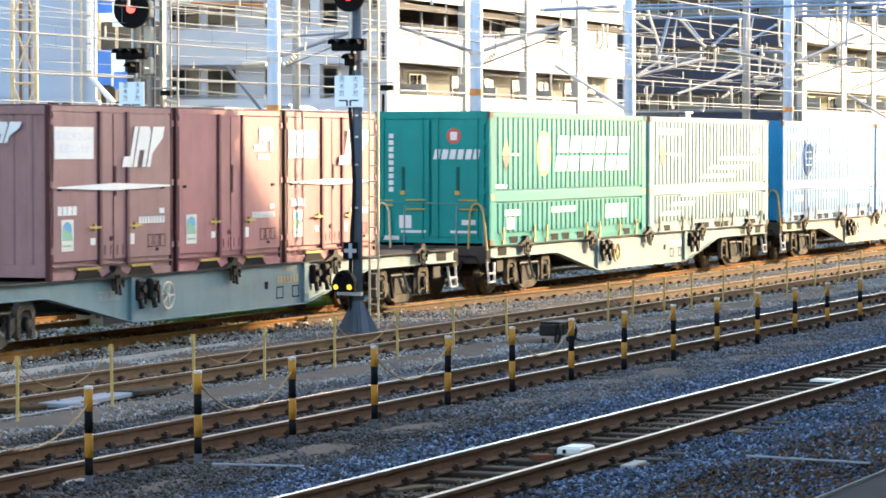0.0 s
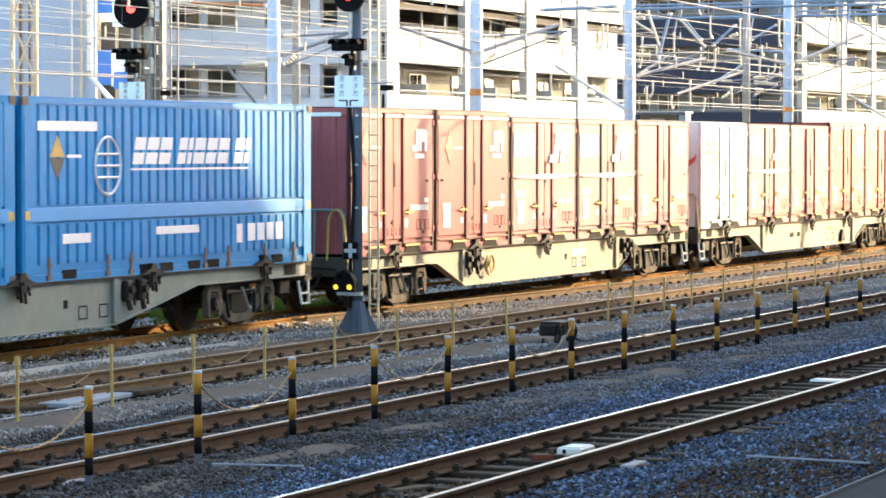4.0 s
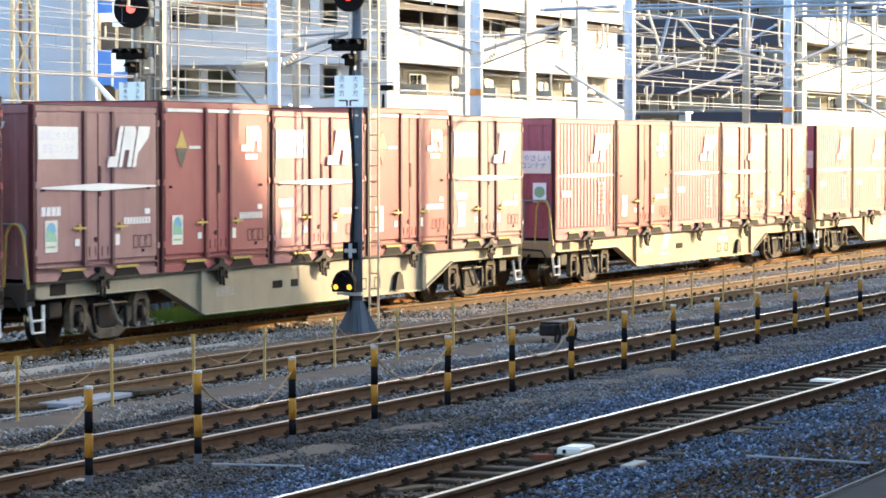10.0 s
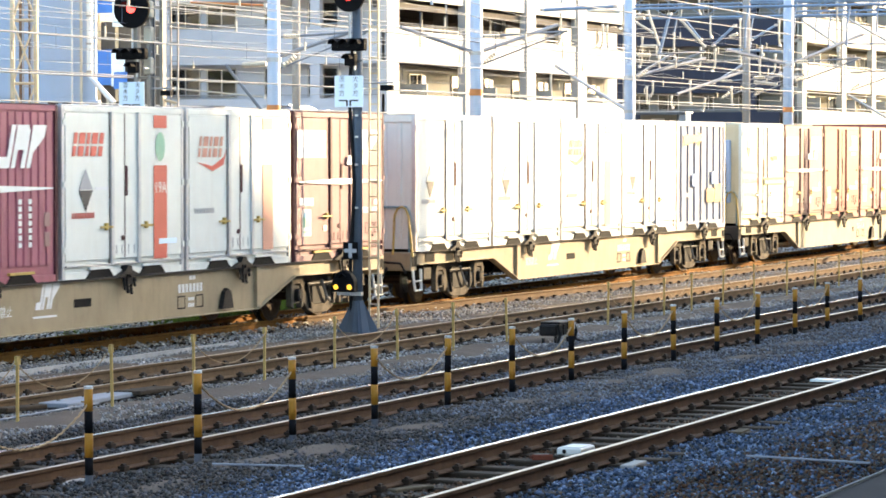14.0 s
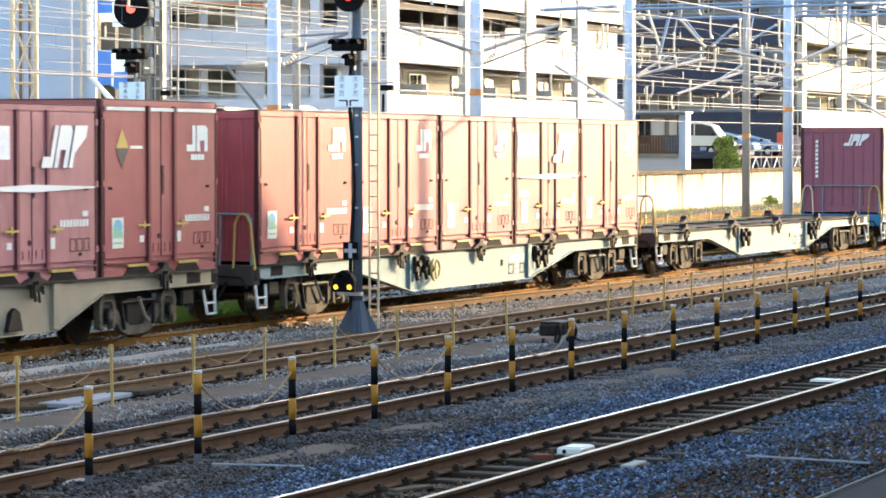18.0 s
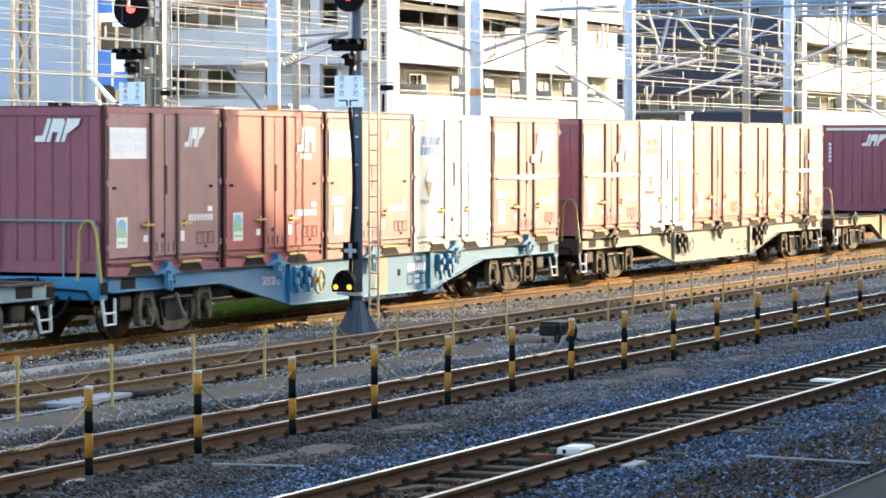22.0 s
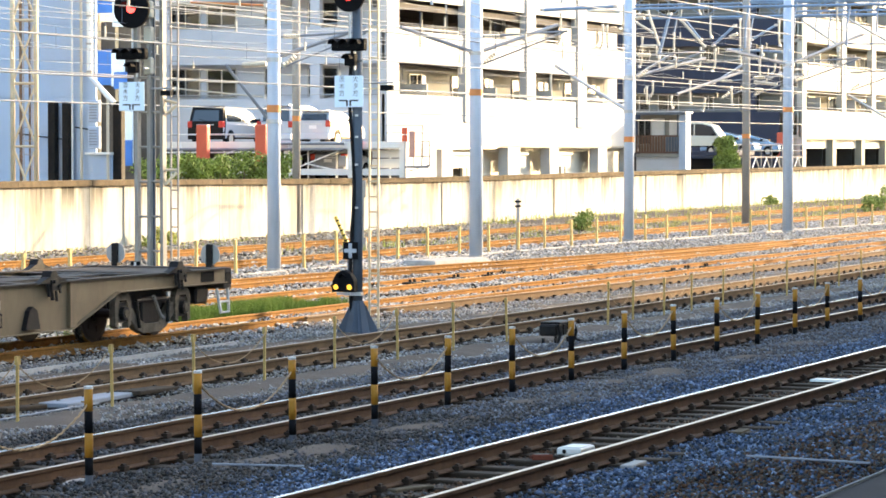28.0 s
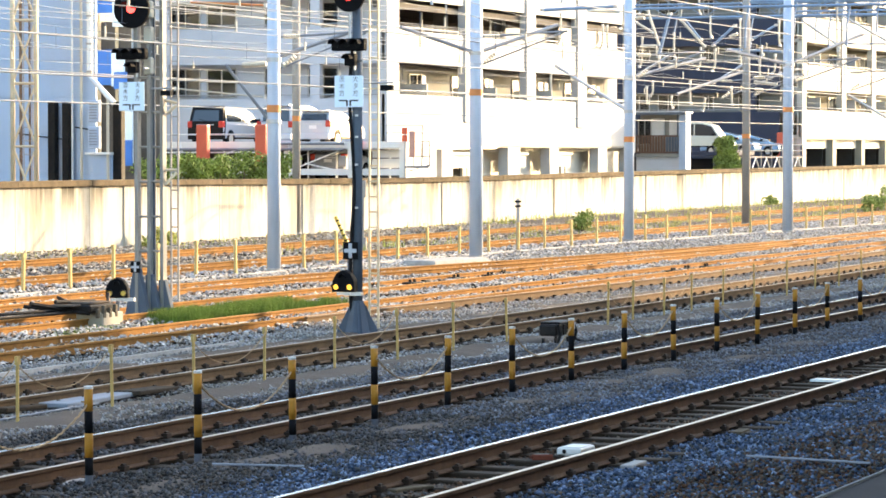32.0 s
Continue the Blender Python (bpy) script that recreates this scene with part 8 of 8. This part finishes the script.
                # dark box colours in the shade of the recessed handle pocket
                part("lock_handle", boxes((x - .03, x, yy - .025, yy + .025, 1.0, 1.52)), M["green_dark"], dl, "dark green box standing for a shaded handle pocket")
                part("handle_tip", boxes((x - .04, x, yy - .05, yy + .05, .98, 1.06)), M["yellow"], dl, "yellow handle tip")
                for zz in (.14, .62, 1.06, 1.56, 2.0, 2.4):
                    part("door_hinge", boxes((x - .03, x, (a if a < -.5 else b) - .06, (a if a < -.5 else b) + .04, zz - .05, zz + .05)), M[paint], dl)
                part("door_rib", boxes((x - .012, x, a + .05, b - .05, .80, .86)), M[paint], dl)
            x = x - .002
            part("end_label", boxes((x - .004, x, .40, .66, .33, .58)), M["mark"], c, "white label")
            part("end_emblem", disc(bmesh.new(), x - .006, -.49, 2.12, .15, .006, 18), M["mark_red"], c, "red round emblem with a white block")
            part("end_emblem_core", boxes((x - .009, x - .006, -.56, -.42, 2.04, 2.20)), M["mark"], c)
            for i in range(6):
                a = -.06 - .165 * i
                part("end_name_block", prism(bmesh.new(), [(a, 1.67), (a - .12, 1.67), (a - .16, 1.86), (a - .04, 1.86)], "x", x - .006, x), M["mark"], c, "plain slanted white block in place of a name")
            for a, b, p, q in ((.10, .62, .24, .29), (-.98, -.42, .24, .29), (-.95, -.66, .40, .50), (.66, 1.0, .10, .18)):
                part("end_caption_bar", boxes((x - .004, x, a, b, p, q)), M["mark"], c)
            part("end_plate", boxes((x - .005, x, .80, 1.06, .76, .88)), M["yellow"], c, "yellow plate")
            for zz in (.70, .88):
                part("end_latch", tubes(.016, ((x - .03, -1.0, zz), (x - .03, -.62, zz)), ((x - .03, .1, zz), (x - .03, .5, zz))), M["yellow"], c, "yellow door latch bars")
            part("end_number_mark", boxes(*[(x - .006, x, .78, .88, 1.04 + .13 * i, 1.13 + .13 * i) for i in range(9)]), M["mark"], c)
        elif kind == "khaki":
            for i in range(7):
                z, l0, l1 = 1.60 - .205 * i, .35 - .72 * i, 3.95 - 1.08 * i
                part("speed_stripe", prism(bmesh.new(), [(l0, z), (l1 - .12, z), (l1 + .12, z + .09), (l0 + .26, z + .09)], "y", y - .020, y - .014), M["mark"], c, "white speed stripe")
            emblem_blocks(c, 3.15, 1.93, .72, .40, y=y)
            pieces("white_bar", ((-4.1, -2.3, y - .004, y, 2.2, 2.34), (2.2, 2.9, y - .004, y, .42, .66)), M["mark"], c)
            part("red_caption", boxes((-3.9, -2.5, y - .007, y - .004, 2.24, 2.30)), M["mark_red"], c)
            bars(c, -3.0, y, 1.72, 6, .06, .10, .03, "mark", "caption_bar")
            diamond(c, -3.75, 1.75, 1.35, y=y)
        else:
            gb = bmesh.new()
            for i in range(24):
                q0, q1 = 6.283 * i / 24, 6.283 * (i + 1) / 24
                tube(gb, (-2.3 + .38 * math.cos(q0), y - .01, 1.62 + .42 * math.sin(q0)), (-2.3 + .38 * math.cos(q1), y - .01, 1.62 + .42 * math.sin(q1)), .025, 4)
            for z in (1.45, 1.62, 1.79):
                tube(gb, (-2.65, y - .01, z), (-1.95, y - .01, z), .02, 4)
            tube(gb, (-2.3, y - .01, 1.2), (-2.3, y - .01, 2.04), .02, 4)
            part("globe_emblem", gb, M["mark"], c, "white outlined globe emblem")
            block_word(c, -1.55, 1.64, .40, (.34, .36, .36, -.12, .26, .14, .36, .34, .36, -.10, .30, .16), .06, .12, y=y)
            pieces("white_bar", ((-1.6, 2.3, y - .004, y, 1.55, 1.58), (-4.3, -2.6, y - .004, y, 2.12, 2.26), (-.8, .6, y - .004, y, .58, .70), (-3.6, -2.8, y - .004, y, .52, .66), (1.9, 2.1, y - .004, y, .38, .68)), M["mark"], c)
            for i in range(4):
                part("white_glyph", boxes((2.3 + .34 * i, 2.56 + .34 * i, y - .004, y, .40, .68)), M["mark"], c, "plain white block")
            diamond(c, -3.75, 1.75, 1.25, y=y)
    return c


TRAIN = {
    -11: ("teal_worn", [None, "slant", "box_faded", "slant_faded", None]),
    -10: ("teal", ["green", "khaki"]),
    -9: ("olive", ["blue", "blue"]),
    -8: ("grey", ["tall", "tall", "slant_faded", "slant", "box_faded"]),
    -7: ("grey_slots", ["white_swoosh", "slant_faded", "box_plain", "tall", "tall"]),
    -6: ("teal", ["tall", "box_plain", "box_plain", "box_faded", "tall"]),
    -5: ("grey_slots", ["slant", "tall", "slant_faded", "tall", "slant"]),
    -4: ("tan", ["corr", "box_red", "corr", "slant_faded", "box_plain"]),
    -3: ("tan", ["corr", "corr", "white_red", "white_swoosh", "slant_bare"]),
    -2: ("tan", ["white", "white", "white_swoosh", "white", "pale_blue"]),
    -1: ("pale", ["reefer", "slant", "box_red", "slant_faded", "tall"]),
    0: ("teal", ["box_red", "box_plain", "box_faded", "slant_bare", "box_faded"]),
    1: ("teal_empty", [None] * 5),
    2: ("blue", ["purple", "box_red", "slant_small", "white_blue", "slant"]),
    3: ("olive", ["slant_faded", "white_red", "box_plain", "box_faded", "slant"]),
    4: ("brown", [None, None, "purple_tall", None, None]),
}
# slack in the couplings, wagon by wagon
SLACK = {-11: -.08, -10: .12, -9: .06, -8: .28, -7: -.18, -6: .55, -5: -.04, -4: .42, -3: -.03, -1: -.05, 2: .10, 3: .10}
for k, (kind, slots) in TRAIN.items():
    u = 3.2 + 20.4 * k + SLACK.get(k, 0.0)
    if kind not in WAGON:
        WAGON[kind] = wg = build_wagon(kind)
    else:
        wg = copy_thing(WAGON[kind], pose(0, 0, 0))
    CARRIED.append((wg, u, 0.0))
    n = len(slots)
    for i, s in enumerate(slots):
        if not s:
            continue
        off = -7.64 + 3.82 * i if n == 5 else -4.8 + 9.6 * i
        if s not in BUILT:
            BUILT[s] = c = build_container(s)
        else:
            c = copy_thing(BUILT[s], pose(0, 0, 0))
        CARRIED.append((c, u + off + (-.2 if s == "purple_tall" else random.uniform(-.012, .012)), 1.006))
# tail discs on the last wagon
for y in (-.85, .85):
    td = thing("tail_disc", "round grey tail disc in an iron bracket on the last wagon", "tail disc", "tail discs")
    part("disc", disc(bmesh.new(), 0, 0, .2, .17, .02, 20), M["block"], td)
    part("bracket", boxes((-.05, .06, -.05, .05, -.02, .36)), M["soot"], td)
    CARRIED.append((td, 3.2 + 81.6 + 9.5, 1.0))
    CARRIED[-1] += (y,)


def along(t):
    """How far the train has come, between the timed stations."""
    for (t0, a), (t1, b) in zip(S_ROWS, S_ROWS[1:]):
        if t <= t1:
            return a + (b - a) * (t - t0) / (t1 - t0)
    return S_ROWS[-1][1]


def motions():
    for row in CARRIED:
        ob, u, z = row[:3]
        dy = row[3] if len(row) > 3 else 0.0
        walk(ob, [(t, pose(u + s, YT + dy, z)) for t, s in S_ROWS])
    turned = []
    q = 0
    while q <= 960:
        t = q / 30
        turned.append((t, Matrix.Rotation((along(t) - S_ROWS[0][1]) / 0.43, 4, "Y")))
        q += 1
    first = WHEELS[0]
    walk(first, turned)
    rolling, slot = first.animation_data.action, first.animation_data.action_slot
    for ob in scene.objects:
        if ob.name.startswith("wheelset") and ob is not first:
            ob.rotation_mode = "QUATERNION"
            keys = ob.animation_data_create()
            keys.action, keys.action_slot = rolling, slot


motions()
